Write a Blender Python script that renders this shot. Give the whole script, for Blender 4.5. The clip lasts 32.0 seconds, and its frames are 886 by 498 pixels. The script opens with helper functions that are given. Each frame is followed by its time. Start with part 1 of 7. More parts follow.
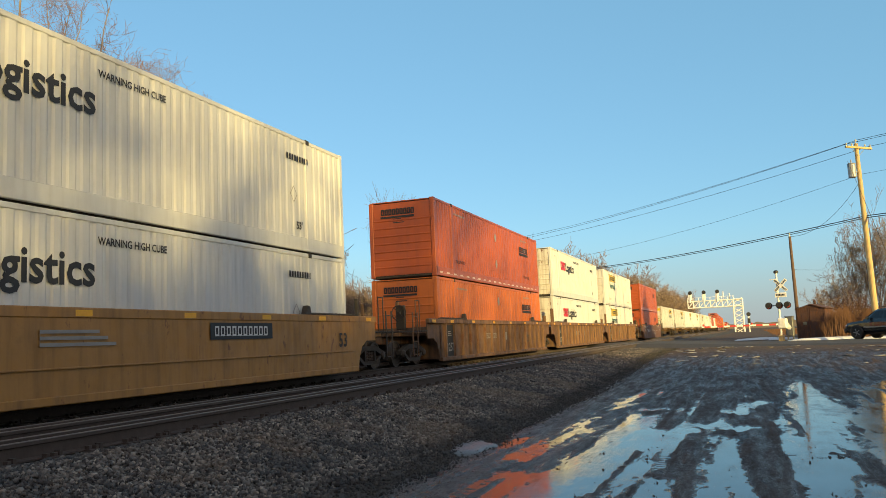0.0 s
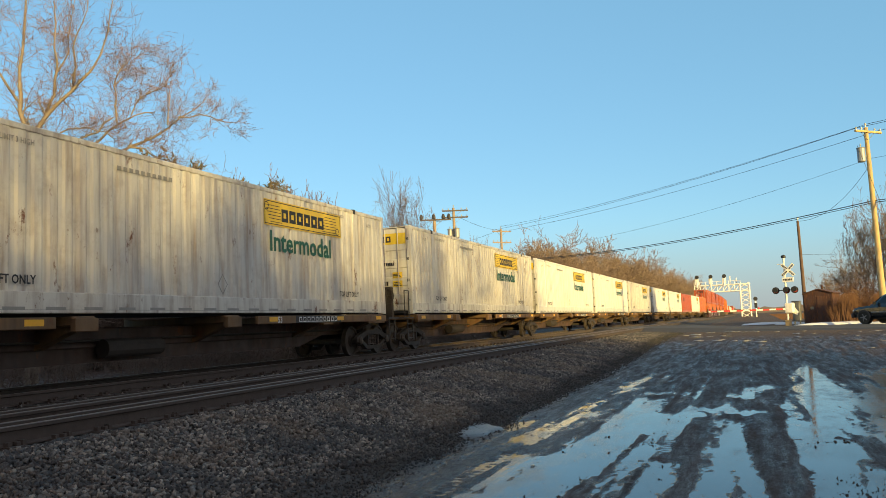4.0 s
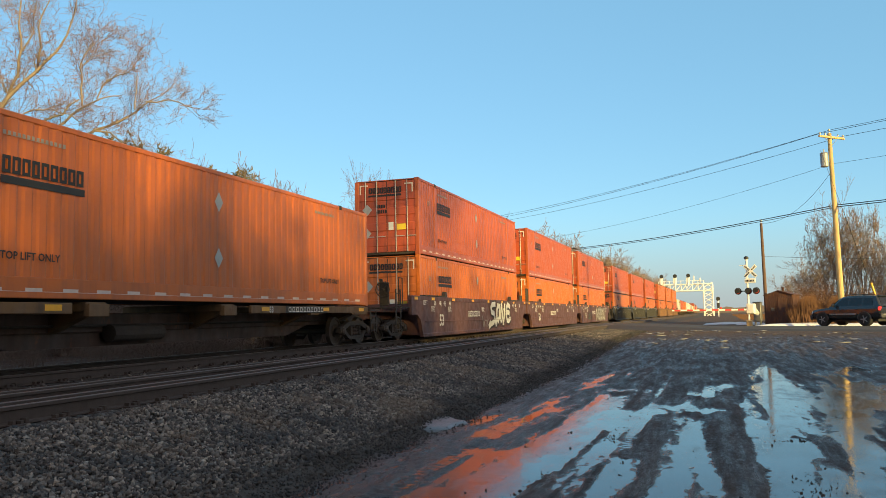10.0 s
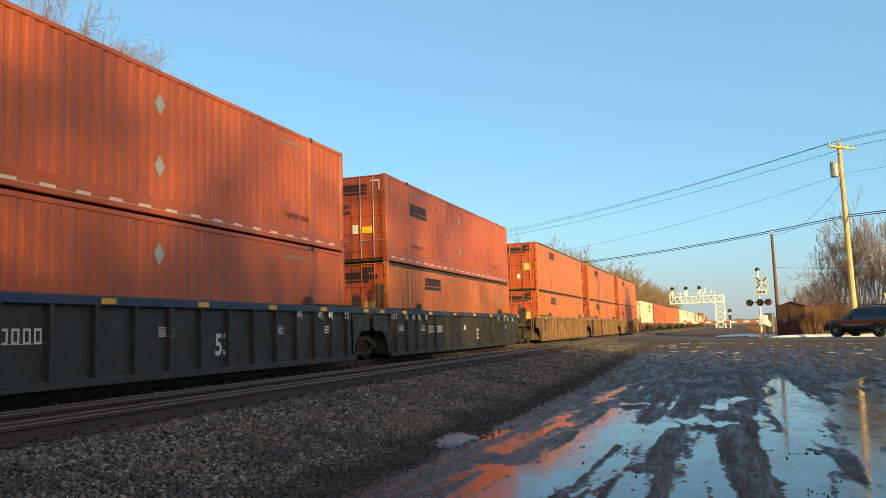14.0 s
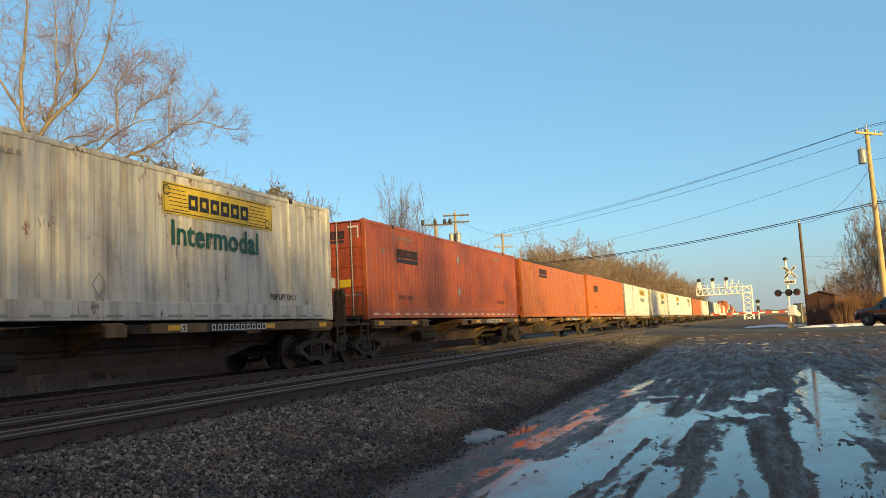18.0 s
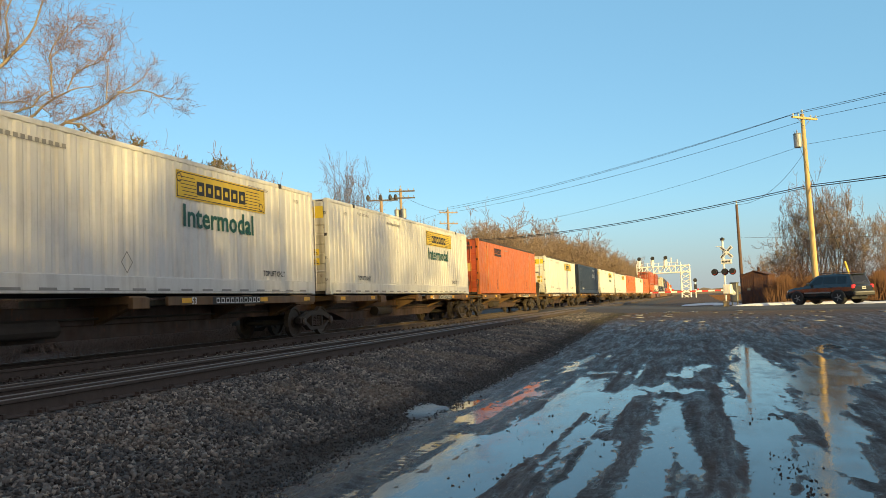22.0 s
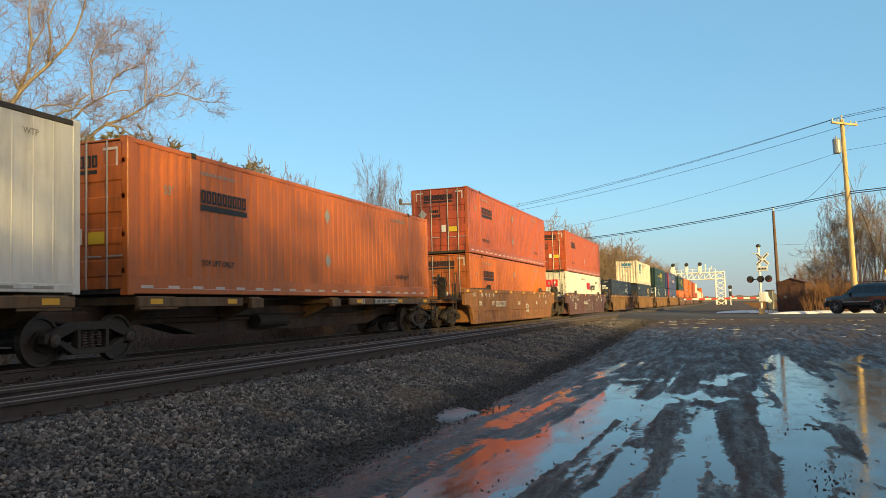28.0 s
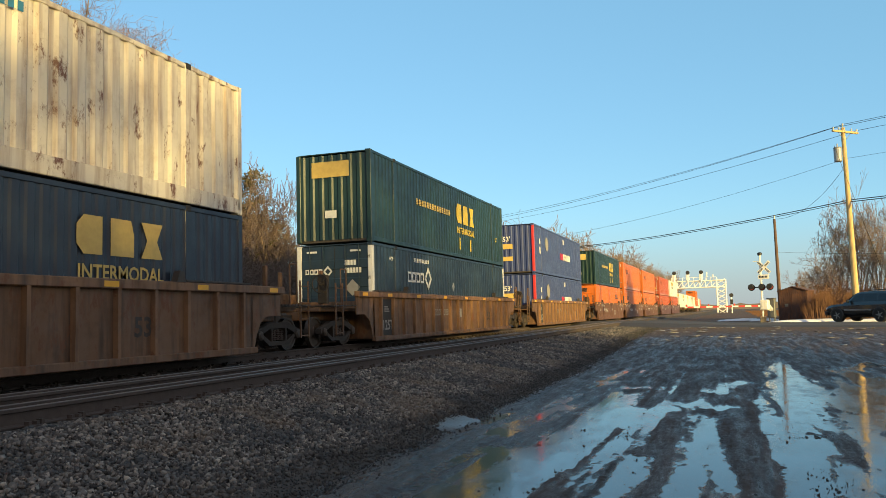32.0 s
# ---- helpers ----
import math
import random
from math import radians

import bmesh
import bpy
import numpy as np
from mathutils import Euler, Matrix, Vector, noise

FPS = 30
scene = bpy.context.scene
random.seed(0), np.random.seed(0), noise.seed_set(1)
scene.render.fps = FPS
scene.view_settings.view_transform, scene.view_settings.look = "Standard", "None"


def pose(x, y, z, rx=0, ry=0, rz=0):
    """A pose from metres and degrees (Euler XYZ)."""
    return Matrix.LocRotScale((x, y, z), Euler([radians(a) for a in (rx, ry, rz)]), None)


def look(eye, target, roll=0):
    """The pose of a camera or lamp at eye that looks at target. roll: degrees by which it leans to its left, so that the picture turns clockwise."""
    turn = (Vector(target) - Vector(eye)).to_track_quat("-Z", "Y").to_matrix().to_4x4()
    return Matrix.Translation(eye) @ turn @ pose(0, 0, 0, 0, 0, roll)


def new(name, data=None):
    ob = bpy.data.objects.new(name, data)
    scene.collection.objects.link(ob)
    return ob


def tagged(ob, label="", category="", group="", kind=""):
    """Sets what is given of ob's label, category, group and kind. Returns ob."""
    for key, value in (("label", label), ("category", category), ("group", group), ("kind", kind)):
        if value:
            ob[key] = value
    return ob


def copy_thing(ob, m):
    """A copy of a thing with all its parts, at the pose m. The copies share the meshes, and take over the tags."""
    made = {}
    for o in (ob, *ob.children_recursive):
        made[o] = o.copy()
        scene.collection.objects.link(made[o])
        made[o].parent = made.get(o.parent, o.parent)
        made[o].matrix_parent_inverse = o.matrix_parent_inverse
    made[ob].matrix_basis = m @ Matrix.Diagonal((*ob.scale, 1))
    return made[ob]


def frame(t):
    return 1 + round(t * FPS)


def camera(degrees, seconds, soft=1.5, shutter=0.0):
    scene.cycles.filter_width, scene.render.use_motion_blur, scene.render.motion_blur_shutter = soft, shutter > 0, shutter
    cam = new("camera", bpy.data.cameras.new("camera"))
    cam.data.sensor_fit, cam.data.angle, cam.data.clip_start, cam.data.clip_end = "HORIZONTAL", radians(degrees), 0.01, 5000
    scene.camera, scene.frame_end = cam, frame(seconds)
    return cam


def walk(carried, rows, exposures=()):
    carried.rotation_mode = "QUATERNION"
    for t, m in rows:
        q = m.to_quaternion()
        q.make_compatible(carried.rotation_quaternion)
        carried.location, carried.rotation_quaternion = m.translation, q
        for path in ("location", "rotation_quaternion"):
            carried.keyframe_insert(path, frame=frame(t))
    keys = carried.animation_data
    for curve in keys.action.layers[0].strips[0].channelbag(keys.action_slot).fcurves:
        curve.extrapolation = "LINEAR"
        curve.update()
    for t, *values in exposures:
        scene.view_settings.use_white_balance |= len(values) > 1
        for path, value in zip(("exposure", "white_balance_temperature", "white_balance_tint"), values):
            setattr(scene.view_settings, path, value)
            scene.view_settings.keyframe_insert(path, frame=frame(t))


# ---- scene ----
# ---- camera ----
cam = camera(57.2, 32.0, soft=0.75)
EYE = (0.0, 0.0, 1.5)
LOOKS = [
    (0, 96.46, 2.59, 19.63),
    (0.5, 96.73, 2.55, 19.32),
    (1, 96.39, 2.44, 19.04),
    (1.5, 95.70, 2.67, 19.15),
    (2, 95.79, 2.78, 19.04),
    (2.5, 95.60, 2.57, 19.92),
    (4.5, 95.22, 2.36, 20.01),
    (5, 95.08, 2.37, 19.14),
    (5.5, 95.15, 2.09, 19.01),
    (6, 95.20, 1.99, 19.01),
    (6.5, 95.24, 2.00, 18.85),
    (7, 95.28, 1.91, 19.01),
    (7.5, 95.22, 1.76, 18.83),
    (8, 94.87, 1.50, 18.80),
    (8.5, 94.76, 1.36, 18.53),
    (9, 94.72, 1.27, 18.27),
    (9.5, 94.72, 1.26, 18.00),
    (10, 94.80, 1.18, 17.71),
    (10.5, 94.93, 0.99, 17.63),
    (11, 95.07, 0.77, 18.26),
    (11.5, 95.17, 1.09, 18.88),
    (12, 95.06, 1.12, 18.89),
    (12.5, 95.37, 1.28, 18.84),
    (13, 95.63, 1.53, 18.37),
    (13.5, 95.75, 1.61, 18.20),
    (15.5, 96.11, 2.49, 20.77),
    (16, 95.92, 2.38, 22.00),
    (16.5, 95.99, 2.52, 23.56),
    (17, 96.08, 2.52, 22.98),
    (17.5, 95.87, 2.81, 21.09),
    (18, 95.68, 2.80, 20.22),
    (18.5, 95.19, 2.24, 18.38),
    (19, 94.08, 2.51, 16.85),
    (19.5, 93.97, 2.71, 16.48),
    (20, 93.80, 2.44, 16.57),
    (20.5, 93.64, 2.31, 16.70),
    (21, 93.83, 2.41, 16.54),
    (21.5, 93.95, 2.45, 16.09),
    (22, 93.82, 2.38, 16.30),
    (22.5, 93.63, 2.21, 16.40),
    (23, 93.97, 2.19, 16.75),
    (23.5, 93.60, 2.15, 17.00),
    (24, 93.51, 2.17, 17.44),
    (24.5, 93.52, 2.06, 18.03),
    (25, 93.59, 1.77, 18.42),
    (25.5, 93.61, 1.71, 18.46),
    (27.5, 93.94, 1.76, 18.05),
    (28, 94.17, 1.65, 18.49),
    (28.5, 94.22, 1.50, 18.72),
    (29, 94.42, 1.42, 19.25),
    (29.5, 94.52, 1.59, 19.47),
    (30, 94.35, 1.73, 19.88),
    (30.5, 94.06, 1.75, 19.42),
    (31, 94.26, 1.65, 18.92),
    (31.5, 94.53, 1.63, 18.24),
    (32, 94.71, 1.57, 18.56),
]
EXPOSURES = [(0, 0.55), (5, 0.60), (8, 0.63), (10, 0.69), (13, 0.73), (16, 0.72), (17, 0.70), (18, 0.57), (19, 0.68), (20, 0.66), (22, 0.67), (23, 0.60), (24, 0.69), (25, 0.71), (28, 0.63), (29, 0.72), (32, 0.69)]
walk(cam, [(t, pose(*EYE, rx, ry, rz)) for t, rx, ry, rz in LOOKS], EXPOSURES)

# ---- sky and sun ----
SUN_EL, SUN_AZ = 9.0, 130.0          # degrees; azimuth clockwise from +y
world = bpy.data.worlds.new("world")
scene.world = world
world.use_nodes = True
wn = world.node_tree.nodes
sky = wn.new("ShaderNodeTexSky")
sky.sky_type = "NISHITA"
sky.sun_disc = False
sky.sun_elevation, sky.sun_rotation = radians(SUN_EL), radians(SUN_AZ)
sky.air_density, sky.dust_density, sky.ozone_density = 1.0, 0.10, 3.0
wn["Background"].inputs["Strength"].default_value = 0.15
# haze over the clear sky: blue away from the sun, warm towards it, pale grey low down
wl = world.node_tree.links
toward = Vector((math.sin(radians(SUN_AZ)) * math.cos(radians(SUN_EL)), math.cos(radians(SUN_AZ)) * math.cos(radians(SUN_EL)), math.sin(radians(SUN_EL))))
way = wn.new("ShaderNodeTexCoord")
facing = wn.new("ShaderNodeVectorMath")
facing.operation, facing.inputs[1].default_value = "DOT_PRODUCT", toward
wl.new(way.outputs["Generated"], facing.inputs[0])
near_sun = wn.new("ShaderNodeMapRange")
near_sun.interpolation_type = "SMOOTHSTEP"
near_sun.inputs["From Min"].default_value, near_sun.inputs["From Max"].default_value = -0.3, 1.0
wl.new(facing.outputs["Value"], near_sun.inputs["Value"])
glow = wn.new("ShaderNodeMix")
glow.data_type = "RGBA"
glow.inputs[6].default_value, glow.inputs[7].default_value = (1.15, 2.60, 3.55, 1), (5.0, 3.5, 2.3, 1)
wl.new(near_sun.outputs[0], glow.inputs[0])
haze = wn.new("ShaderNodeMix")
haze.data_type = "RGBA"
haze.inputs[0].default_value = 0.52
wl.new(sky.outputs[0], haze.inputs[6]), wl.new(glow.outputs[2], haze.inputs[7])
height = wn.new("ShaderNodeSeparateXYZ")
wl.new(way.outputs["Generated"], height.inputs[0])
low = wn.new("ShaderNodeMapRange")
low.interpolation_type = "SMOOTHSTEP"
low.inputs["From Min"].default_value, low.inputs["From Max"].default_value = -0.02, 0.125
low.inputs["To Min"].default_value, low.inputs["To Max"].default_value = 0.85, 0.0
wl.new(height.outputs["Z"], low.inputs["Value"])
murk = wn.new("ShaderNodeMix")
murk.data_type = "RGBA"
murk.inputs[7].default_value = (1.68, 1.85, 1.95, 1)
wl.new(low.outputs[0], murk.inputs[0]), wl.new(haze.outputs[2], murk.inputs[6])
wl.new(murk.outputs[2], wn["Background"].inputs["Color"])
sun = new("sun", bpy.data.lights.new("sun", "SUN"))
sun.data.energy, sun.data.angle, sun.data.color = 5.4, radians(0.8), (1.0, 0.73, 0.26)
sun.matrix_world = look(toward * 200, (0, 0, 0))


# ---- mesh helpers ----
class Mesh:
    """Collects faces; every call adds a solid."""

    def __init__(self):
        self.v, self.f, self.smooth = [], [], False

    def add(self, vs, fs):
        n = len(self.v)
        self.v += [tuple(p) for p in vs]
        self.f += [tuple(i + n for i in f) for f in fs]
        return self

    def box(self, x0, x1, y0, y1, z0, z1):
        return self.add([(x, y, z) for x in (x0, x1) for y in (y0, y1) for z in (z0, z1)],
                        [(0, 1, 3, 2), (4, 6, 7, 5), (0, 4, 5, 1), (2, 3, 7, 6), (0, 2, 6, 4), (1, 5, 7, 3)])

    def bevel_box(self, x0, x1, y0, y1, z0, z1, b=0.01):
        """A box with chamfered edges."""
        vs, pts = [], {}
        for ix, x in enumerate((x0, x1)):
            for iy, y in enumerate((y0, y1)):
                for iz, z in enumerate((z0, z1)):
                    sx, sy, sz = b if ix == 0 else -b, b if iy == 0 else -b, b if iz == 0 else -b
                    for k, p in enumerate(((x, y + sy, z + sz), (x + sx, y, z + sz), (x + sx, y + sy, z))):
                        pts[ix, iy, iz, k] = len(vs)
                        vs.append(p)
        fs = []
        q = lambda *a: fs.append(tuple(pts[i] for i in a))
        q((0, 0, 0, 0), (0, 0, 1, 0), (0, 1, 1, 0), (0, 1, 0, 0)), q((1, 0, 0, 0), (1, 1, 0, 0), (1, 1, 1, 0), (1, 0, 1, 0))
        q((0, 0, 0, 1), (1, 0, 0, 1), (1, 0, 1, 1), (0, 0, 1, 1)), q((0, 1, 0, 1), (0, 1, 1, 1), (1, 1, 1, 1), (1, 1, 0, 1))
        q((0, 0, 0, 2), (0, 1, 0, 2), (1, 1, 0, 2), (1, 0, 0, 2)), q((0, 0, 1, 2), (1, 0, 1, 2), (1, 1, 1, 2), (0, 1, 1, 2))
        for a in (0, 1):
            for c in (0, 1):
                q((a, c, 0, 0), (a, c, 1, 0), (a, c, 1, 1), (a, c, 0, 1))
                q((a, 0, c, 0), (a, 1, c, 0), (a, 1, c, 2), (a, 0, c, 2))
                q((0, a, c, 1), (1, a, c, 1), (1, a, c, 2), (0, a, c, 2))
        for k in [(a, c, d) for a in (0, 1) for c in (0, 1) for d in (0, 1)]:
            q((*k, 0), (*k, 1), (*k, 2))
        return self.add(vs, fs)

    def tube(self, p, q, r0, r1=None, n=8, caps=True):
        p, q = Vector(p), Vector(q)
        r1 = r0 if r1 is None else r1
        d = (q - p).normalized()
        a = d.orthogonal().normalized()
        c = d.cross(a)
        vs = [o + (a * math.cos(2 * math.pi * k / n) + c * math.sin(2 * math.pi * k / n)) * r for o, r in ((p, r0), (q, r1)) for k in range(n)]
        fs = [(k, (k + 1) % n, n + (k + 1) % n, n + k) for k in range(n)]
        if caps:
            fs += [tuple(range(n))[::-1], tuple(range(n, 2 * n))]
        return self.add(vs, fs)

    def path(self, pts, r, n=6):
        for a, b in zip(pts, pts[1:]):
            self.tube(a, b, r, n=n)
        return self

    def lathe(self, centre, axis, profile, n=16):
        """profile: (along, radius) pairs round an axis 'x', 'y' or 'z'."""
        c = Vector(centre)
        i = "xyz".index(axis)
        vs = []
        for along, r in profile:
            for k in range(n):
                p = [0, 0, 0]
                p[i], p[(i + 1) % 3], p[(i + 2) % 3] = along, r * math.cos(2 * math.pi * k / n), r * math.sin(2 * math.pi * k / n)
                vs.append(c + Vector(p))
        m = len(profile)
        fs = [(j * n + k, j * n + (k + 1) % n, (j + 1) * n + (k + 1) % n, (j + 1) * n + k) for j in range(m - 1) for k in range(n)]
        fs += [tuple(range(n))[::-1], tuple(range((m - 1) * n, m * n))]
        return self.add(vs, fs)

    def prism(self, outline, lo, hi, axis="x"):
        """An outline in the plane across the axis, drawn out from lo to hi."""
        n = len(outline)
        put = {"x": lambda a, b, h: (h, a, b), "y": lambda a, b, h: (a, h, b), "z": lambda a, b, h: (a, b, h)}[axis]
        vs = [put(a, b, h) for h in (lo, hi) for a, b in outline]
        return self.add(vs, [tuple(range(n))[::-1], tuple(range(n, 2 * n))] + [(k, (k + 1) % n, n + (k + 1) % n, n + k) for k in range(n)])

    def data(self, name, material):
        me = bpy.data.meshes.new(name)
        me.from_pydata(self.v, [], self.f)
        bm = bmesh.new()
        bm.from_mesh(me)
        bmesh.ops.recalc_face_normals(bm, faces=bm.faces)
        bm.to_mesh(me)
        bm.free()
        for mm in material if isinstance(material, (list, tuple)) else [material]:
            me.materials.append(mm)
        if self.smooth:
            me.shade_smooth()
        return me


def part(name, mesh, material, parent, label="", at=None):
    """Links a mesh (a Mesh, or mesh data that is shared) as one object under a thing or a part."""
    ob = new(name, mesh.data(name, material) if isinstance(mesh, Mesh) else mesh)
    ob.parent = parent
    if at is not None:
        ob.matrix_basis = at if isinstance(at, Matrix) else pose(*at)
    return tagged(ob, label)


def thing(name, label, category, at=None, group="", kind=""):
    ob = new(name)
    ob.matrix_basis = at or Matrix()
    return tagged(ob, label, category, group, kind)


def piece(name, mesh, material, label, category, at=None, group="", kind=""):
    """A top-level thing of one mesh."""
    ob = new(name, mesh.data(name, material) if isinstance(mesh, Mesh) else mesh)
    ob.matrix_basis = at or Matrix()
    return tagged(ob, label, category, group, kind)


def lettering(name, text, size, material, parent, at, label="", squeeze=1.0):
    """Flat raised letters from the built-in font, as a mesh."""
    cu = bpy.data.curves.new(name, "FONT")
    cu.body, cu.size, cu.extrude, cu.resolution_u, cu.offset = text, size, 0.0, 2, size * 0.022
    tmp = bpy.data.objects.new(name, cu)
    me = bpy.data.meshes.new_from_object(tmp)
    bpy.data.objects.remove(tmp)
    me.transform(Matrix.Diagonal((squeeze, 1, 1, 1)))
    me.materials.append(material)
    ob = new(name, me)
    ob.parent, ob.matrix_basis = parent, at
    return tagged(ob, label)


# ---- materials ----
def material(name, rough=0.7, metal=0.0):
    m = bpy.data.materials.new(name)
    m.use_nodes = True
    b = m.node_tree.nodes["Principled BSDF"]
    b.inputs["Roughness"].default_value, b.inputs["Metallic"].default_value = rough, metal
    return m, m.node_tree.nodes, m.node_tree.links, b


def noise_at(m, scale, detail=4, stretch=(1, 1, 1), space="Object", rough=0.55):
    n, l = m.node_tree.nodes, m.node_tree.links
    co, mp, nz = n.new("ShaderNodeTexCoord"), n.new("ShaderNodeMapping"), n.new("ShaderNodeTexNoise")
    mp.inputs["Scale"].default_value = stretch
    nz.inputs["Scale"].default_value, nz.inputs["Detail"].default_value, nz.inputs["Roughness"].default_value = scale, detail, rough
    l.new(co.outputs[space], mp.inputs[0])
    info = n.new("ShaderNodeObjectInfo")
    off = n.new("ShaderNodeVectorMath")
    off.operation = "SCALE"
    off.inputs[0].default_value = (37.0, 17.0, 53.0)
    l.new(info.outputs["Random"], off.inputs["Scale"])
    l.new(off.outputs[0], mp.inputs["Location"])
    l.new(mp.outputs[0], nz.inputs["Vector"])
    return nz.outputs["Fac"]


def ramp(m, fac, lo, hi, c0=(0, 0, 0, 1), c1=(1, 1, 1, 1)):
    r = m.node_tree.nodes.new("ShaderNodeValToRGB")
    e = r.color_ramp.elements
    e[0].position, e[1].position, e[0].color, e[1].color = lo, hi, c0, c1
    m.node_tree.links.new(fac, r.inputs[0])
    return r.outputs[0]


def mix(m, fac, a, b):
    x = m.node_tree.nodes.new("ShaderNodeMix")
    x.data_type = "RGBA"
    for sock, val in ((x.inputs[0], fac), (x.inputs[6], a), (x.inputs[7], b)):
        if isinstance(val, (int, float, tuple)):
            sock.default_value = (*val, 1.0) if isinstance(val, tuple) and len(val) == 3 else val
        else:
            m.node_tree.links.new(val, sock)
    return x.outputs[2]


def bump(m, height, strength, distance=0.01):
    n, l = m.node_tree.nodes, m.node_tree.links
    b = n.new("ShaderNodeBump")
    b.inputs["Strength"].default_value, b.inputs["Distance"].default_value = strength, distance
    l.new(height, b.inputs["Height"])
    l.new(b.outputs[0], n["Principled BSDF"].inputs["Normal"])


def painted(name, color, dirt=0.35, dirt_color=(0.09, 0.065, 0.045), rough=0.38, rust=0.0, fade=0.2):
    """Weathered paint: faded patches, streaks that run down, rust spots."""
    m, n, l, b = material(name, rough)
    big = ramp(m, noise_at(m, 0.55, 3), 0.35, 0.7)
    faded = tuple(min(0.75, c * 1.22 + 0.012) for c in color)
    col = mix(m, mix(m, big, (0, 0, 0), (fade, fade, fade)), color, faded)
    streak = ramp(m, noise_at(m, 5.0, 5, (1, 1, 0.10)), 0.46, 0.74, c1=(dirt, dirt, dirt, 1))
    col = mix(m, streak, col, dirt_color)
    fine = ramp(m, noise_at(m, 2.2, 8, rough=0.7), 0.5, 0.8, c1=(dirt * 0.7,) * 3 + (1,))
    col = mix(m, fine, col, dirt_color)
    if rust:
        spots = ramp(m, noise_at(m, 3.1, 9, (1, 1, 0.5), rough=0.75), 0.62 - rust * 0.2, 0.68 - rust * 0.15)
        col = mix(m, spots, col, (0.13, 0.05, 0.02))
    l.new(col, b.inputs["Base Color"])
    l.new(ramp(m, noise_at(m, 3.0, 4), 0.3, 0.8, (rough * 0.8,) * 3 + (1,), (min(1, rough * 1.5),) * 3 + (1,)), b.inputs["Roughness"])
    bump(m, noise_at(m, 1.4, 3), 0.25, 0.02)
    return m


def plain(name, color, rough=0.6, metal=0.0, vary=0.25, scale=6.0, bumps=0.0):
    m, n, l, b = material(name, rough, metal)
    dark = tuple(c * (1 - vary) for c in color)
    lite = tuple(min(1, c * (1 + vary)) for c in color)
    l.new(mix(m, noise_at(m, scale, 6), dark, lite), b.inputs["Base Color"])
    if bumps:
        bump(m, noise_at(m, scale * 3, 6), bumps, 0.02)
    return m

# ---- plan ----
RAIL = 0.73                       # rail tops
FAR_X, NEAR_X = -11.22, -7.2      # the middles of the two tracks
BEND, BEND_FROM = 1.3e-4, 20.0    # the line bears gently off beyond the crossing


def bend(y):
    """How far the line has borne off to the right at y; beyond 300 m it runs straight again."""
    a = BEND * (min(max(y, BEND_FROM), 150.0) - BEND_FROM) ** 2
    t = min(max(y - 150.0, 0.0), 150.0)
    return a + 0.0338 * (t - t * t / 300.0)


def heading(y):
    return -math.degrees(math.atan((bend(y + 1) - bend(y - 1)) / 2))


def step(a, b, x):
    t = min(1.0, max(0.0, (x - a) / (b - a)))
    return t * t * (3 - 2 * t)


def bearing(az, d):
    """A place d metres off at az degrees left of the line's direction."""
    return -d * math.sin(radians(az)), d * math.cos(radians(az))


def lot_z(x, y):
    """The yard's gentle rise to the road."""
    return 0.42 * step(20, 44, y)


def base_z(x, y):
    z = lot_z(x, y)
    u = x - bend(y)
    bank = 0.52
    if u < -6.0:
        if u > -13.6:
            return max(z, bank)
        return bank + (0.25 - bank) * step(-13.6, -16, u)
    k = min(1.0, max(0.0, (-3.45 - u) / 2.45))
    return z + (max(z, bank) - z) * k


# ---- ground ----
mud, n_, l_, b_ = material("mud", 0.5)
c1 = mix(mud, ramp(mud, noise_at(mud, 3.4, 10, (1, 0.11, 1), rough=0.72), 0.36, 0.66), (0.021, 0.0120, 0.0095), (0.088, 0.055, 0.044))
c2 = mix(mud, ramp(mud, noise_at(mud, 11.0, 9, rough=0.75), 0.42, 0.72), c1, (0.090, 0.066, 0.055))
c3 = mix(mud, ramp(mud, noise_at(mud, 34.0, 6, rough=0.7), 0.55, 0.75), c2, (0.014, 0.012, 0.011))
# towards the road the yard is dry brown earth with small stones
earth = mix(mud, ramp(mud, noise_at(mud, 9.0, 9, rough=0.75), 0.35, 0.70), (0.072, 0.046, 0.031), (0.165, 0.112, 0.077))
at_, sp_, ad_ = n_.new("ShaderNodeTexCoord"), n_.new("ShaderNodeSeparateXYZ"), n_.new("ShaderNodeMath")
l_.new(at_.outputs["Object"], sp_.inputs[0])
ad_.operation, ad_.inputs[1].default_value = "MULTIPLY_ADD", 9.0
l_.new(noise_at(mud, 0.9, 6, (1, 0.4, 1), rough=0.7), ad_.inputs[0]), l_.new(sp_.outputs["Y"], ad_.inputs[2])
dry = n_.new("ShaderNodeMapRange")
dry.inputs["From Min"].default_value, dry.inputs["From Max"].default_value = 40.5, 48.0
l_.new(ad_.outputs[0], dry.inputs["Value"])
l_.new(mix(mud, dry.outputs[0], c3, earth), b_.inputs["Base Color"])
wet_x, wet_y = n_.new("ShaderNodeMath"), n_.new("ShaderNodeMapRange")
wet_x.operation, wet_x.inputs[1].default_value = "MULTIPLY_ADD", 1.6
l_.new(noise_at(mud, 1.6, 8, (1, 0.14, 1), rough=0.7), wet_x.inputs[0]), l_.new(sp_.outputs["X"], wet_x.inputs[2])
wet_y.inputs["From Min"].default_value, wet_y.inputs["From Max"].default_value = -1.35, -0.95
l_.new(wet_x.outputs[0], wet_y.inputs["Value"])
nearby, both = n_.new("ShaderNodeMapRange"), n_.new("ShaderNodeMath")
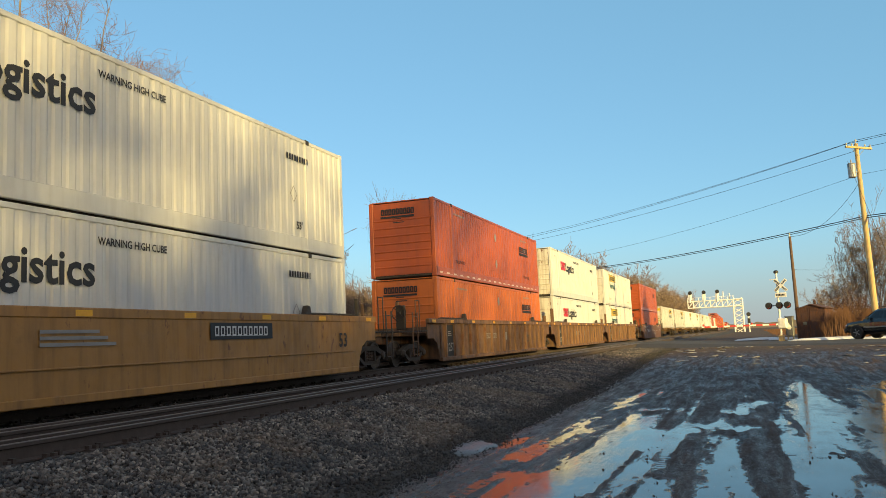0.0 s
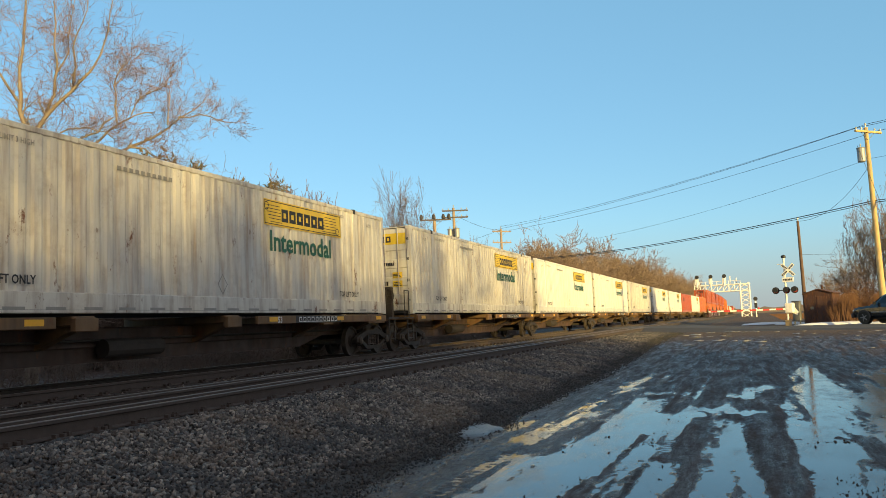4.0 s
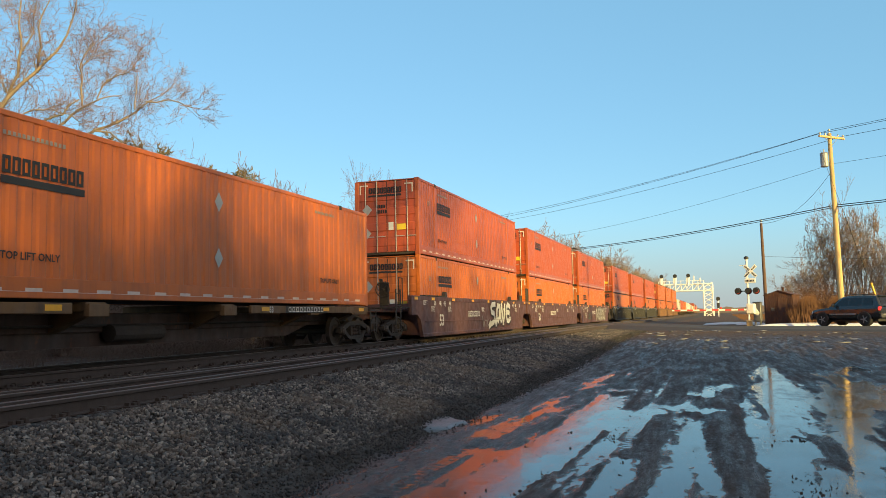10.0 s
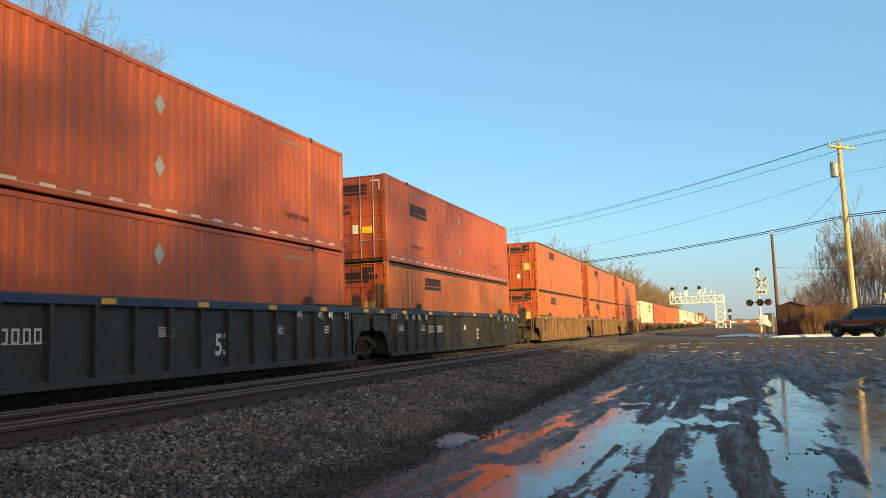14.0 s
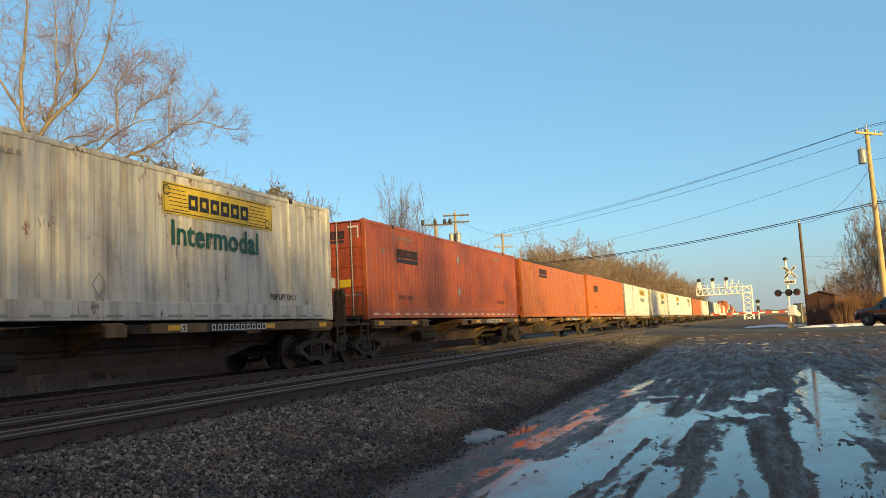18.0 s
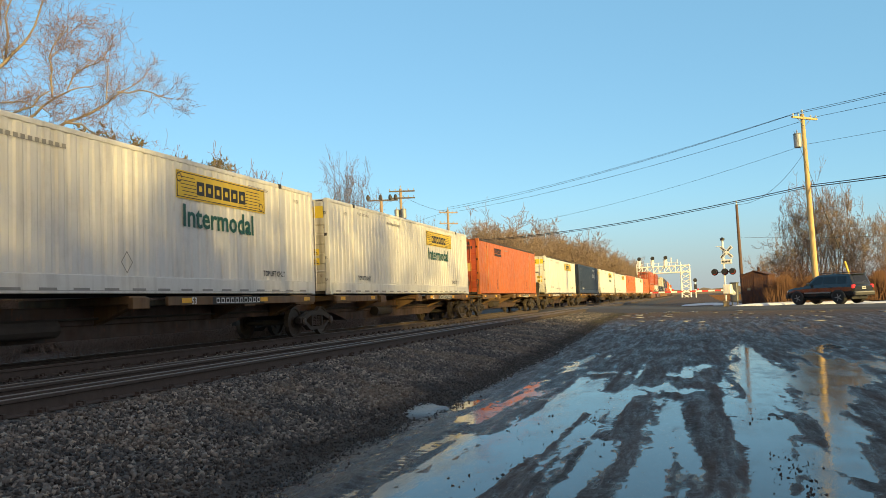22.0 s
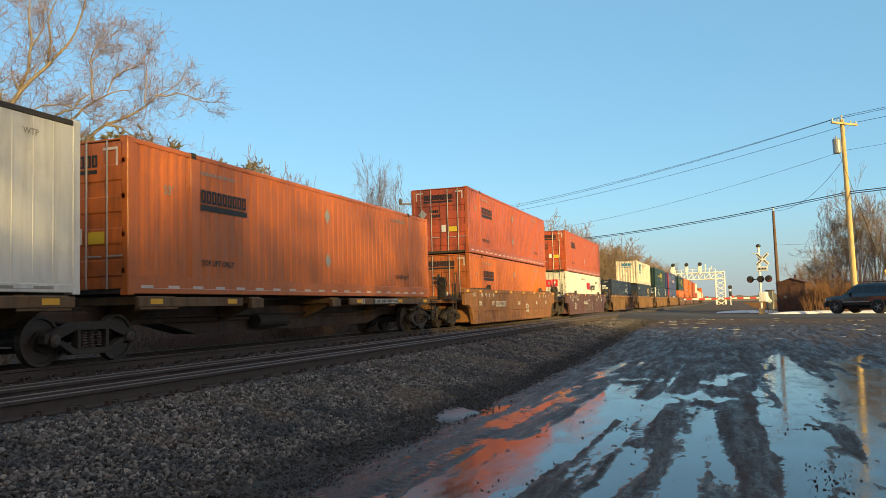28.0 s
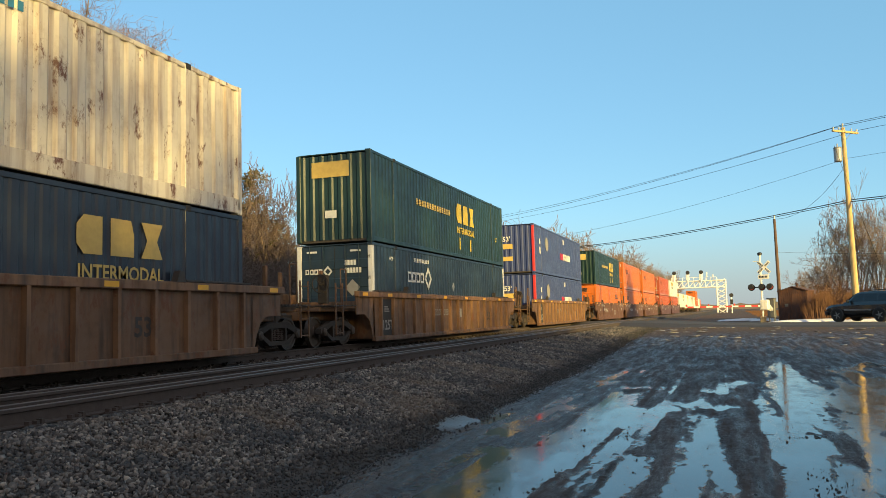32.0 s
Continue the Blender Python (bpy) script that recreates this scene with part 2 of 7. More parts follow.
nearby.inputs["From Min"].default_value, nearby.inputs["From Max"].default_value = 15.0, 24.0
l_.new(ad_.outputs[0], nearby.inputs["Value"])
both.operation = "MAXIMUM"
l_.new(wet_y.outputs[0], both.inputs[0]), l_.new(nearby.outputs[0], both.inputs[1])
sheen = ramp(mud, noise_at(mud, 5.0, 11, (1, 0.12, 1), rough=0.8), 0.37, 0.60, (0.25, 0.25, 0.25, 1), (0.85, 0.85, 0.85, 1))
soaked = ramp(mud, noise_at(mud, 6.0, 10, (1, 0.2, 1), rough=0.8), 0.40, 0.72, (0.22, 0.22, 0.22, 1), (0.66, 0.66, 0.66, 1))
shore = n_.new("ShaderNodeMapRange")
shore.interpolation_type = "SMOOTHSTEP"
shore.inputs["From Min"].default_value, shore.inputs["From Max"].default_value, shore.inputs["To Max"].default_value = 0.001, 0.013, 1.0
l_.new(sp_.outputs["Z"], shore.inputs["Value"])
film = ramp(mud, noise_at(mud, 9.0, 10, (1, 0.15, 1), rough=0.8), 0.40, 0.70, (0.07, 0.07, 0.07, 1), (0.42, 0.42, 0.42, 1))
l_.new(mix(mud, dry.outputs[0], mix(mud, shore.outputs[0], film, mix(mud, both.outputs[0], soaked, sheen)), (0.95, 0.95, 0.95)), b_.inputs["Roughness"])
b_.inputs["Specular IOR Level"].default_value = 0.24
bump(mud, mix(mud, 0.45, noise_at(mud, 15.0, 10, rough=0.8), noise_at(mud, 22.0, 10, (1, 0.07, 1), rough=0.75)), 1.0, 0.04)

water, n_, l_, b_ = material("puddle_water", 0.1)
b_.inputs["Base Color"].default_value = (0.05, 0.042, 0.035, 1)
b_.inputs["IOR"].default_value = 1.36
l_.new(ramp(water, noise_at(water, 3.0, 8, (1, 0.35, 1), rough=0.7), 0.4, 0.7, (0.03, 0.03, 0.03, 1), (0.24, 0.24, 0.24, 1)), b_.inputs["Roughness"])
bump(water, noise_at(water, 14.0, 6, (1, 0.3, 1)), 0.10, 0.01)


def spaced(marks):
    """Numbers from the first mark on, with the step given after each mark."""
    out = []
    for (a, s), (b, _) in zip(marks, marks[1:]):
        k = max(1, round((b - a) / s))
        out += [a + (b - a) * i / k for i in range(k)]
    return out + [marks[-1][0]]


# hollows where water stands (from, to, half width), and mud bars within them
PUDDLES = [(-1.88, 3.5, -1.82, 7.0, 0.34), (-1.82, 7.0, -1.48, 9.8, 0.44), (-1.48, 9.8, -1.30, 12.4, 0.46), (-1.58, 12.2, -1.64, 15.0, 0.14), (-0.44, 4.0, -0.20, 12.2, 0.11), (-0.5, 13.5, -0.1, 13.3, 0.28), (-1.05, 12.6, -0.85, 12.8, 0.25), (-0.95, 4.5, -0.85, 8.5, 0.10),
           (0.62, 4.5, 0.74, 9.0, 0.17), (0.76, 9.0, 0.80, 12.5, 0.27), (0.95, 12.5, 1.35, 18.0, 0.34), (1.35, 18.0, 1.5, 27.0, 0.24), (1.25, 7.2, 1.75, 11.6, 0.15), (1.75, 11.6, 2.5, 16.5, 0.31), (2.45, 14.0, 2.9, 22.0, 0.28),
           (-2.46, 4.2, -2.28, 9.2, 0.14), (-2.64, 10.3, -2.40, 13.4, 0.12), (-2.67, 11.8, -2.42, 19.6, 0.07), (-3.25, 11.2, -3.1, 12.6, 0.16), (-1.67, 16.1, -1.6, 16.4, 0.12), (-0.13, 15.4, 0.30, 17.5, 0.18), (-2.3, 17.0, -2.2, 17.6, 0.12), (-1.6, 26, -1.2, 29, 0.22), (3.4, 22, 4.4, 30, 0.4)]
BARS = [(-1.42, 6.6, -1.26, 10.6, 0.055), (-1.60, 5.6, -1.46, 7.6, 0.05), (-1.05, 9.8, -0.95, 11.4, 0.06), (0.9, 10.2, 1.6, 10.8, 0.05), (0.75, 6.4, 0.95, 8.6, 0.05), (1.2, 13.4, 1.7, 12.4, 0.06)]
TYRES = [(-2.75, 3, -2.2, 22, 0.10), (-1.95, 3, -1.75, 24, 0.10), (-0.95, 3, -0.72, 30, 0.07), (-1.25, 4, -0.4, 32, 0.06), (-0.05, 3, 0.1, 34, 0.10), (0.55, 3, 0.75, 34, 0.13), (0.9, 3, 3.2, 30, 0.13), (2.0, 3, 5.2, 30, 0.13)]


def fall(px, py, seg, soft):
    x0, y0, x1, y1, w = seg
    dx, dy = x1 - x0, y1 - y0
    t = np.clip(((px - x0) * dx + (py - y0) * dy) / (dx * dx + dy * dy), 0, 1)
    d = np.hypot(px - x0 - t * dx, py - y0 - t * dy)
    return np.clip((w - d) / soft + 0.5, 0, 1)


def grain(x, y, scale, seed):
    """Smooth random relief between -1 and 1 on a lattice of the given fineness."""
    u, v = x * scale + seed * 17.3, y * scale + seed * 9.1
    i, j = np.floor(u), np.floor(v)
    fu, fv = u - i, v - j
    fu, fv = fu * fu * (3 - 2 * fu), fv * fv * (3 - 2 * fv)
    r = lambda a, b: np.modf(np.abs(np.sin(a * 127.1 + b * 311.7 + seed * 74.7) * 43758.5453))[0] * 2 - 1
    return (r(i, j) * (1 - fu) + r(i + 1, j) * fu) * (1 - fv) + (r(i, j + 1) * (1 - fu) + r(i + 1, j + 1) * fu) * fv


def ground_heights(xs, ys):
    px, py = np.meshgrid(np.array(xs), np.array(ys))
    z = np.array([[base_z(x, y) for x in xs] for y in ys])
    near = np.array([[step(-3.7, -3.0, x - bend(y)) * step(40, 30, y) * step(14, 9, x) if 2.5 < y < 40 and -4 < x < 14 else 0.0 for x in xs] for y in ys])
    n1, n2 = grain(px, py * 0.14, 0.6, 1), grain(px, py * 0.10, 2.4, 2)
    n3, n4, n5, n6 = grain(px, py * 0.11, 5.5, 3), grain(px, py * 0.16, 11.0, 4), grain(px, py * 0.30, 21.0, 5), grain(px, py * 0.5, 40.0, 6)
    wx, wy = px + 0.05 * n2 + 0.03 * n3, py + 0.5 * n2 + 0.3 * n3
    wet = np.zeros_like(px)
    for s in PUDDLES:
        wet = np.maximum(wet, fall(wx, wy, s, 0.50))
    for s in BARS:
        wet = wet * (1 - fall(wx, wy, s, 0.10))
    rough = 1.0 + 0.75 * np.clip((px - 0.2) / 1.0, 0, 1)
    d = 0.0225 + 0.006 * n1 + rough * (0.010 * n2 + 0.011 * n3 + 0.009 * n4) + 0.008 * n5 + 0.006 * n6 - 0.046 * wet
    d -= 0.008 * np.clip((-1.75 - px) / 0.3, 0, 1) * np.clip((px + 3.3) / 0.3, 0, 1) * np.clip((15 - py) / 5, 0, 1)
    for s in TYRES:
        q = fall(px + 0.03 * n2, py, s, 0.06)
        edge = fall(px + 0.03 * n2, py, (*s[:4], s[4] + 0.09), 0.06) - q
        d += edge * 0.010 * (0.5 + n3) - q * (0.009 + 0.007 * np.sin(py * 42 + 9 * np.abs(px - s[0])) * (n2 > -0.1))
    return z + near * d


XS = spaced([(-900, 150), (-150, 25), (-40, 6), (-16, 0.6), (-4.2, 0.024), (3.2, 0.07), (9, 0.7), (20, 5), (60, 20), (900, 20)])
YS = spaced([(-300, 60), (-60, 6), (-6, 0.8), (3.6, 0.032), (12, 0.055), (22, 0.12), (34, 0.4), (52, 1.2), (130, 8), (400, 60), (2500, 60)])
ZS = ground_heights(XS, YS)
me = bpy.data.meshes.new("ground")
n_x = len(XS)
me.from_pydata([(x, y, ZS[j, i]) for j, y in enumerate(YS) for i, x in enumerate(XS)], [], [(j * n_x + i, j * n_x + i + 1, (j + 1) * n_x + i + 1, (j + 1) * n_x + i) for j in range(len(YS) - 1) for i in range(n_x - 1)])
me.shade_smooth()
me.materials.append(mud)
ground = tagged(new("ground", me), "dark wet mud yard rutted by tyres", "ground", kind="structure")
piece("water", Mesh().add([(-3.3, 3.9, 0), (6.5, 3.9, 0), (6.5, 27, 0), (-3.3, 27, 0)], [(0, 1, 2, 3)]), water, "shallow still puddles of meltwater in the ruts", "puddle", kind="structure")

# ---- road over the line ----
asphalt = plain("asphalt", (0.058, 0.049, 0.042), 0.85, vary=0.35, scale=3.0, bumps=0.4)
ROAD, SIDE, ROAD_AT = Vector((-0.7071, 0.7071, 0)), Vector((0.7071, 0.7071, 0)), Vector((4.3, 51.6, 0))
me = Mesh()
for a in range(-60, 120, 3):
    vs = []
    for s in (a, a + 3):
        for w_, dz in ((-5.2, -0.25), (-3.7, 0.0), (0, 0.04), (3.7, 0.0), (5.2, -0.25)):
            p = ROAD_AT + ROAD * s + SIDE * w_
            vs.append((p.x, p.y, 0.50 + 0.21 * step(2, -6, p.x - bend(p.y)) + dz))
    me.add(vs, [(i, i + 1, i + 6, i + 5) for i in range(4)])
piece("road", me, asphalt, "worn grey asphalt road that crosses the railway at a slant", "road", kind="structure")

# ---- track ----
steel_top = plain("rail_steel", (0.13, 0.10, 0.085), 0.5, 0.35, 0.25, 4)
rail_rust = plain("rail_rust", (0.060, 0.044, 0.036), 0.85, 0, 0.3, 8, 0.3)
tie_wood = plain("tie_wood", (0.045, 0.036, 0.03), 0.9, 0, 0.35, 7, 0.5)
stone = plain("ballast_stone", (0.17, 0.165, 0.155), 0.9, 0, 0.2, 25, 0.5)
nn, ll = stone.node_tree.nodes, stone.node_tree.links
geo = nn.new("ShaderNodeNewGeometry")
tones = nn.new("ShaderNodeValToRGB")
for pos, c in ((0.0, (0.029, 0.027, 0.027)), (0.35, (0.099, 0.090, 0.084)), (0.6, (0.172, 0.154, 0.137)), (0.85, (0.26, 0.230, 0.200))):
    e = tones.color_ramp.elements.new(pos) if 0 < pos else tones.color_ramp.elements[0]
    e.color = (*c, 1)
tones.color_ramp.elements[-1].color = (0.44, 0.38, 0.31, 1)
ll.new(geo.outputs["Random Per Island"], tones.inputs[0])
rusted = mix(stone, ramp(stone, noise_at(stone, 0.8, 4), 0.47, 0.62, c1=(0.55, 0.55, 0.55, 1)), tones.outputs[0], (0.205, 0.150, 0.106))
cinder = ramp(stone, noise_at(stone, 0.95, 5, rough=0.65), 0.50, 0.60, c1=(0.66, 0.66, 0.66, 1))
rusted = mix(stone, cinder, rusted, (0.042, 0.047, 0.053))
# black cinders lie mixed in along the yard's side
co_, sx_, foot_, cind_ = nn.new("ShaderNodeTexCoord"), nn.new("ShaderNodeSeparateXYZ"), nn.new("ShaderNodeMath"), nn.new("ShaderNodeMapRange")
ll.new(co_.outputs["Object"], sx_.inputs[0])
foot_.operation, foot_.inputs[1].default_value = "MULTIPLY_ADD", 1.9
ll.new(noise_at(stone, 1.3, 6, (1, 0.5, 1), rough=0.7), foot_.inputs[0]), ll.new(sx_.outputs["X"], foot_.inputs[2])
cind_.inputs["From Min"].default_value, cind_.inputs["From Max"].default_value, cind_.inputs["To Max"].default_value = -3.25, -2.75, 0.8
ll.new(foot_.outputs[0], cind_.inputs["Value"])
rusted = mix(stone, cind_.outputs[0], rusted, (0.030, 0.029, 0.030))
ll.new(mix(stone, ramp(stone, noise_at(stone, 18.0, 6), 0.3, 0.7, (0.75, 0.75, 0.75, 1), (1, 1, 1, 1)), (0.02, 0.018, 0.016), rusted), nn["Principled BSDF"].inputs["Base Color"])
bed = plain("ballast_bed", (0.050, 0.041, 0.035), 0.95, 0, 0.5, 14, 0.9)

PROFILE = [(-0.076, -0.186), (0.076, -0.186), (0.076, -0.172), (0.012, -0.155), (0.010, -0.05), (0.036, -0.038), (0.036, -0.006), (0.030, 0), (-0.030, 0), (-0.036, -0.006), (-0.036, -0.038), (-0.010, -0.05), (-0.012, -0.155), (-0.076, -0.172)]
STATIONS = spaced([(-80, 20), (20, 8), (320, 60), (1300, 60)])
TIE = Mesh().bevel_box(-1.28, 1.28, -0.11, 0.11, -0.17, 0.0, 0.02).data("tie", tie_wood)
for tx in (NEAR_X, FAR_X):
    tr = thing("railway_track", "rusty steel rails on dark timber ties", "track", kind="structure")
    k = len(PROFILE)
    for side in (-0.752, 0.752, -0.40, 0.40) if tx == NEAR_X else (-0.752, 0.752):
        me = bpy.data.meshes.new("rail")
        me.from_pydata([(tx + side + bend(y) + a, y, RAIL + h) for y in STATIONS for a, h in PROFILE], [], [(j * k + i, j * k + (i + 1) % k, (j + 1) * k + (i + 1) % k, (j + 1) * k + i) for j in range(len(STATIONS) - 1) for i in range(k)])
        me.materials.append(rail_rust), me.materials.append(steel_top)
        for p in me.polygons:
            p.material_index = 1 if p.index % k in (6, 7, 8) else 0
        part("rail" if abs(side) > 0.5 else "guard_rail", me, None, tr)
    for i in range(80):
        y = 3 + i * 0.55
        part("tie", TIE, None, tr, at=pose(tx + bend(y), y, RAIL - 0.187, 0, 0, random.uniform(-1, 1)))

fix = Mesh()
for tx in (NEAR_X, FAR_X):
    for i in range(80):
        y = 3 + i * 0.55
        for side in (-0.752, 0.752):
            x = tx + side + bend(y)
            fix.box(x - 0.17, x + 0.17, y - 0.09, y + 0.09, RAIL - 0.19, RAIL - 0.174)
            for dx in (-0.10, 0.10):
                fix.box(x + dx - 0.03, x + dx + 0.03, y - 0.07, y - 0.03, RAIL - 0.174, RAIL - 0.135)
                fix.box(x + dx - 0.03, x + dx + 0.03, y + 0.03, y + 0.07, RAIL - 0.174, RAIL - 0.140)
            fix.box(x + 0.03, x + 0.10, y + 0.12, y + 0.16, RAIL - 0.20, RAIL - 0.13)
tagged(piece("rail_fixings", fix, rail_rust, "rusty tie plates, spikes and rail anchors", "rail fixings"), kind="stuff")

me = bpy.data.meshes.new("ballast_bed")
US, VS = [-15.8, -13.6, -9.3, -9.0, -6.1, -5.4, -4.8, -4.2, -3.7, -3.35], spaced([(-60, 4), (0, 1.0), (44, 4), (320, 60), (1300, 60)])
me.from_pydata([(u + bend(y), y, base_z(u + bend(y), y) + 0.012 + (0.02 * noise.noise(Vector((u, y, 0))) if u < -3.4 else -0.03)) for y in VS for u in US], [], [(j * 10 + i, j * 10 + i + 1, (j + 1) * 10 + i + 1, (j + 1) * 10 + i) for j in range(len(VS) - 1) for i in range(9)])
me.materials.append(bed)
tagged(new("ballast_bed", me), "grey crushed stone bed under the tracks", "ballast", kind="structure")


def rocks(places, sizes, seed):
    """Broken stones: each a lopsided eight-cornered block."""
    rng = np.random.default_rng(seed)
    n = len(places)
    cube = np.array([(x, y, z) for x in (-1, 1) for y in (-1, 1) for z in (-1, 1)], float)
    v = np.repeat(cube[None], n, 0) * (1 + rng.uniform(-0.7, 0.45, (n, 8, 3))) * rng.uniform(0.4, 1.1, (n, 1, 3))
    v *= np.asarray(sizes)[:, None, None] * 0.5
    for a, b in ((0, 1), (1, 2)):
        th = rng.uniform(0, 6.28, n)
        c, s = np.cos(th)[:, None], np.sin(th)[:, None]
        va, vb = v[..., a].copy(), v[..., b].copy()
        v[..., a], v[..., b] = c * va - s * vb, s * va + c * vb
    v += np.asarray(places)[:, None, :]
    quads = np.array([(0, 1, 3, 2), (4, 6, 7, 5), (0, 4, 5, 1), (2, 3, 7, 6), (0, 2, 6, 4), (1, 5, 7, 3)])
    f = quads[None] + 8 * np.arange(n)[:, None, None]
    return v.reshape(-1, 3), f.reshape(-1, 4)


def mesh_np(name, v, f, mat):
    me = bpy.data.meshes.new(name)
    v, f = np.asarray(v, np.float32), np.asarray(f, np.int32)
    k = f.shape[1]
    me.vertices.add(len(v)), me.loops.add(f.size), me.polygons.add(len(f))
    me.vertices.foreach_set("co", v.ravel()), me.loops.foreach_set("vertex_index", f.ravel())
    me.polygons.foreach_set("loop_start", np.arange(0, f.size, k, dtype=np.int32))
    me.update(calc_edges=True)
    me.materials.append(mat)
    return me


rng = np.random.default_rng(4)
places, sizes = [], []
for y0, y1, per, size in ((2.5, 10, 1250, 0.039), (10, 18, 800, 0.046), (18, 30, 420, 0.058), (30, 50, 170, 0.075)):
    n = int((y1 - y0) * 3.3 * per)
    u, y = -6.2 + 3.15 * rng.random(n) ** 0.95, rng.uniform(y0, y1, n)
    keep = rng.random(n) < np.clip((-3.15 - u) / 0.45, 0.04, 1)
    for a, b in zip(u[keep], y[keep]):
        places.append((a + bend(b), b, base_z(a + bend(b), b) + 0.012 + rng.uniform(-0.01, 0.02)))
        sizes.append(size * rng.uniform(0.55, 1.35) * (1.0 if a < -3.75 else 0.5))
n = 3500
u, y = rng.uniform(-10.3, -6.65, n), rng.uniform(4, 36, n)
for a, b in zip(u, y):
    places.append((a + bend(b), b, base_z(a + bend(b), b) + 0.012 + rng.uniform(-0.01, 0.015)))
    sizes.append(rng.uniform(0.03, 0.06))
tagged(new("ballast_stones", mesh_np("ballast_stones", *rocks(places, sizes, 5), stone)), "loose grey and tan crushed ballast stones", "ballast", kind="stuff")
clods, csize = [], []
for _ in range(2600):
    x0, y0, x1, y1, w = (TYRES + BARS)[rng.integers(0, len(TYRES) + len(BARS))]
    t = rng.random() ** 1.5
    x, y = x0 + (x1 - x0) * t + (w + 0.02) * rng.choice((-1, 1)) + rng.normal(0, 0.06), max(3.7, y0) + (y1 - max(3.7, y0)) * t
    if noise.noise(Vector((x * 2.0, y * 0.6, 7))) + 0.5 * noise.noise(Vector((x * 9, y * 5, 1))) < 0.05 and rng.random() > 0.05:
        continue
    clods.append((x, y, 0.001 + lot_z(x, y))), csize.append(0.007 + 0.020 * rng.random() ** 3)
tagged(new("mud_clods", mesh_np("mud_clods", *rocks(clods, csize, 6), mud)), "small dark clods of mud on the wet yard", "mud", kind="stuff")

# thin crusts of old ice on the yard
ice = plain("dirty_ice", (0.22, 0.215, 0.22), 0.45, 0, 0.35, 6, 0.5)
places, sizes = [], []
for _ in range(420):
    x, y = rng.uniform(-5, 16), 50 - 24 * rng.random() ** 1.8
    if x > bend(y) - 3.2 and x + y < 50.5 and noise.noise(Vector((x * 0.5, y * 0.35, 3))) > 0.02:
        places.append((x, y, 0.0)), sizes.append(rng.uniform(0.15, 0.5))
v, f = rocks(places, sizes, 9)
at = np.repeat(np.array(places), 8, 0)
v[:, 2] = v[:, 2] * 0.09 + np.array([lot_z(x, y) for x, y in at[:, :2]]) + 0.018
tagged(new("ice_crust", mesh_np("ice_crust", v, f, ice)), "scattered crusts of dirty ice on the mud", "ice", kind="stuff")
me = Mesh()
ring = [1 + 0.4 * noise.noise(Vector((math.cos(k * 0.2618) * 1.6, math.sin(k * 0.2618) * 1.6, 2))) for k in range(24)]
vs = [(0, 0, 0.05)] + [(0.32 * q * r * math.cos(k * 0.2618), 0.75 * q * r * math.sin(k * 0.2618), z) for q, z in ((0.6, 0.045), (0.92, 0.025), (1.05, -0.03)) for k, r in enumerate(ring)]
me.add(vs, [(0, 1 + k, 1 + (k + 1) % 24) for k in range(24)] + [(1 + 24 * j + k, 25 + 24 * j + k, 25 + 24 * j + (k + 1) % 24, 1 + 24 * j + (k + 1) % 24) for j in range(2) for k in range(24)])
me.smooth = True
piece("ice_patch", me, plain("muddy_ice", (0.10, 0.088, 0.082), 0.35, 0, 0.4, 9, 0.4), "thin pale ice patch at the ballast's foot", "ice", pose(-3.55, 10.9, base_z(-3.55, 10.9) - 0.01, 0, 4, 8))

# ---- the train: paint ----
L, W, H = 16.15, 2.59, 2.896
white = painted("white_paint", (0.66, 0.645, 0.60), 0.34, (0.22, 0.18, 0.13))
dirty_white = painted("dirty_white_paint", (0.58, 0.56, 0.50), 0.7, (0.17, 0.10, 0.06), rust=0.12)
silver = painted("silver_paint", (0.58, 0.59, 0.575), 0.24, (0.22, 0.20, 0.17))
orange = painted("orange_paint", (0.50, 0.124, 0.013), 0.36, (0.16, 0.06, 0.03))
red = painted("red_orange_paint", (0.37, 0.076, 0.015), 0.34, (0.15, 0.05, 0.03))
old_orange = painted("old_orange_paint", (0.45, 0.116, 0.014), 0.45, (0.16, 0.07, 0.03), rough=0.42, fade=0.35)
navy = painted("navy_paint", (0.012, 0.028, 0.045), 0.18, (0.06, 0.06, 0.055))
steel_blue = painted("steel_blue_paint", (0.012, 0.019, 0.036), 0.14, (0.055, 0.055, 0.055))
green = painted("green_paint", (0.007, 0.028, 0.025), 0.15, (0.05, 0.055, 0.05))
blue = painted("blue_paint", (0.035, 0.055, 0.16), 0.2)
cream = painted("cream_paint", (0.62, 0.57, 0.47), 0.75, (0.20, 0.11, 0.06), rust=0.30)
pillar_red = painted("pillar_red_paint", (0.45, 0.03, 0.03), 0.2)
pillar_gold = painted("pillar_gold_paint", (0.42, 0.28, 0.09), 0.4)
red_door = painted("smeared_red_paint", (0.40, 0.07, 0.022), 0.75, (0.045, 0.028, 0.02))
orange_door = painted("smeared_orange_paint", (0.50, 0.13, 0.022), 0.7, (0.06, 0.03, 0.018))
white_door = painted("smeared_white_paint", (0.56, 0.54, 0.48), 0.7, (0.10, 0.075, 0.05), rust=0.15)
grime = painted("grimy_steel", (0.05, 0.042, 0.036), 0.5, (0.02, 0.017, 0.014), rough=0.75)
# darker than the ribs' tan: stains, with the recesses' shade put into the colour
stained_shaded_tan = painted("stained_shaded_tan_paint", (0.150, 0.080, 0.040), 0.85, (0.030, 0.020, 0.014), rough=0.65, rust=0.4)
tan = painted("rusty_tan_paint", (0.20, 0.105, 0.050), 0.85, (0.035, 0.023, 0.016), rough=0.6, rust=0.35)
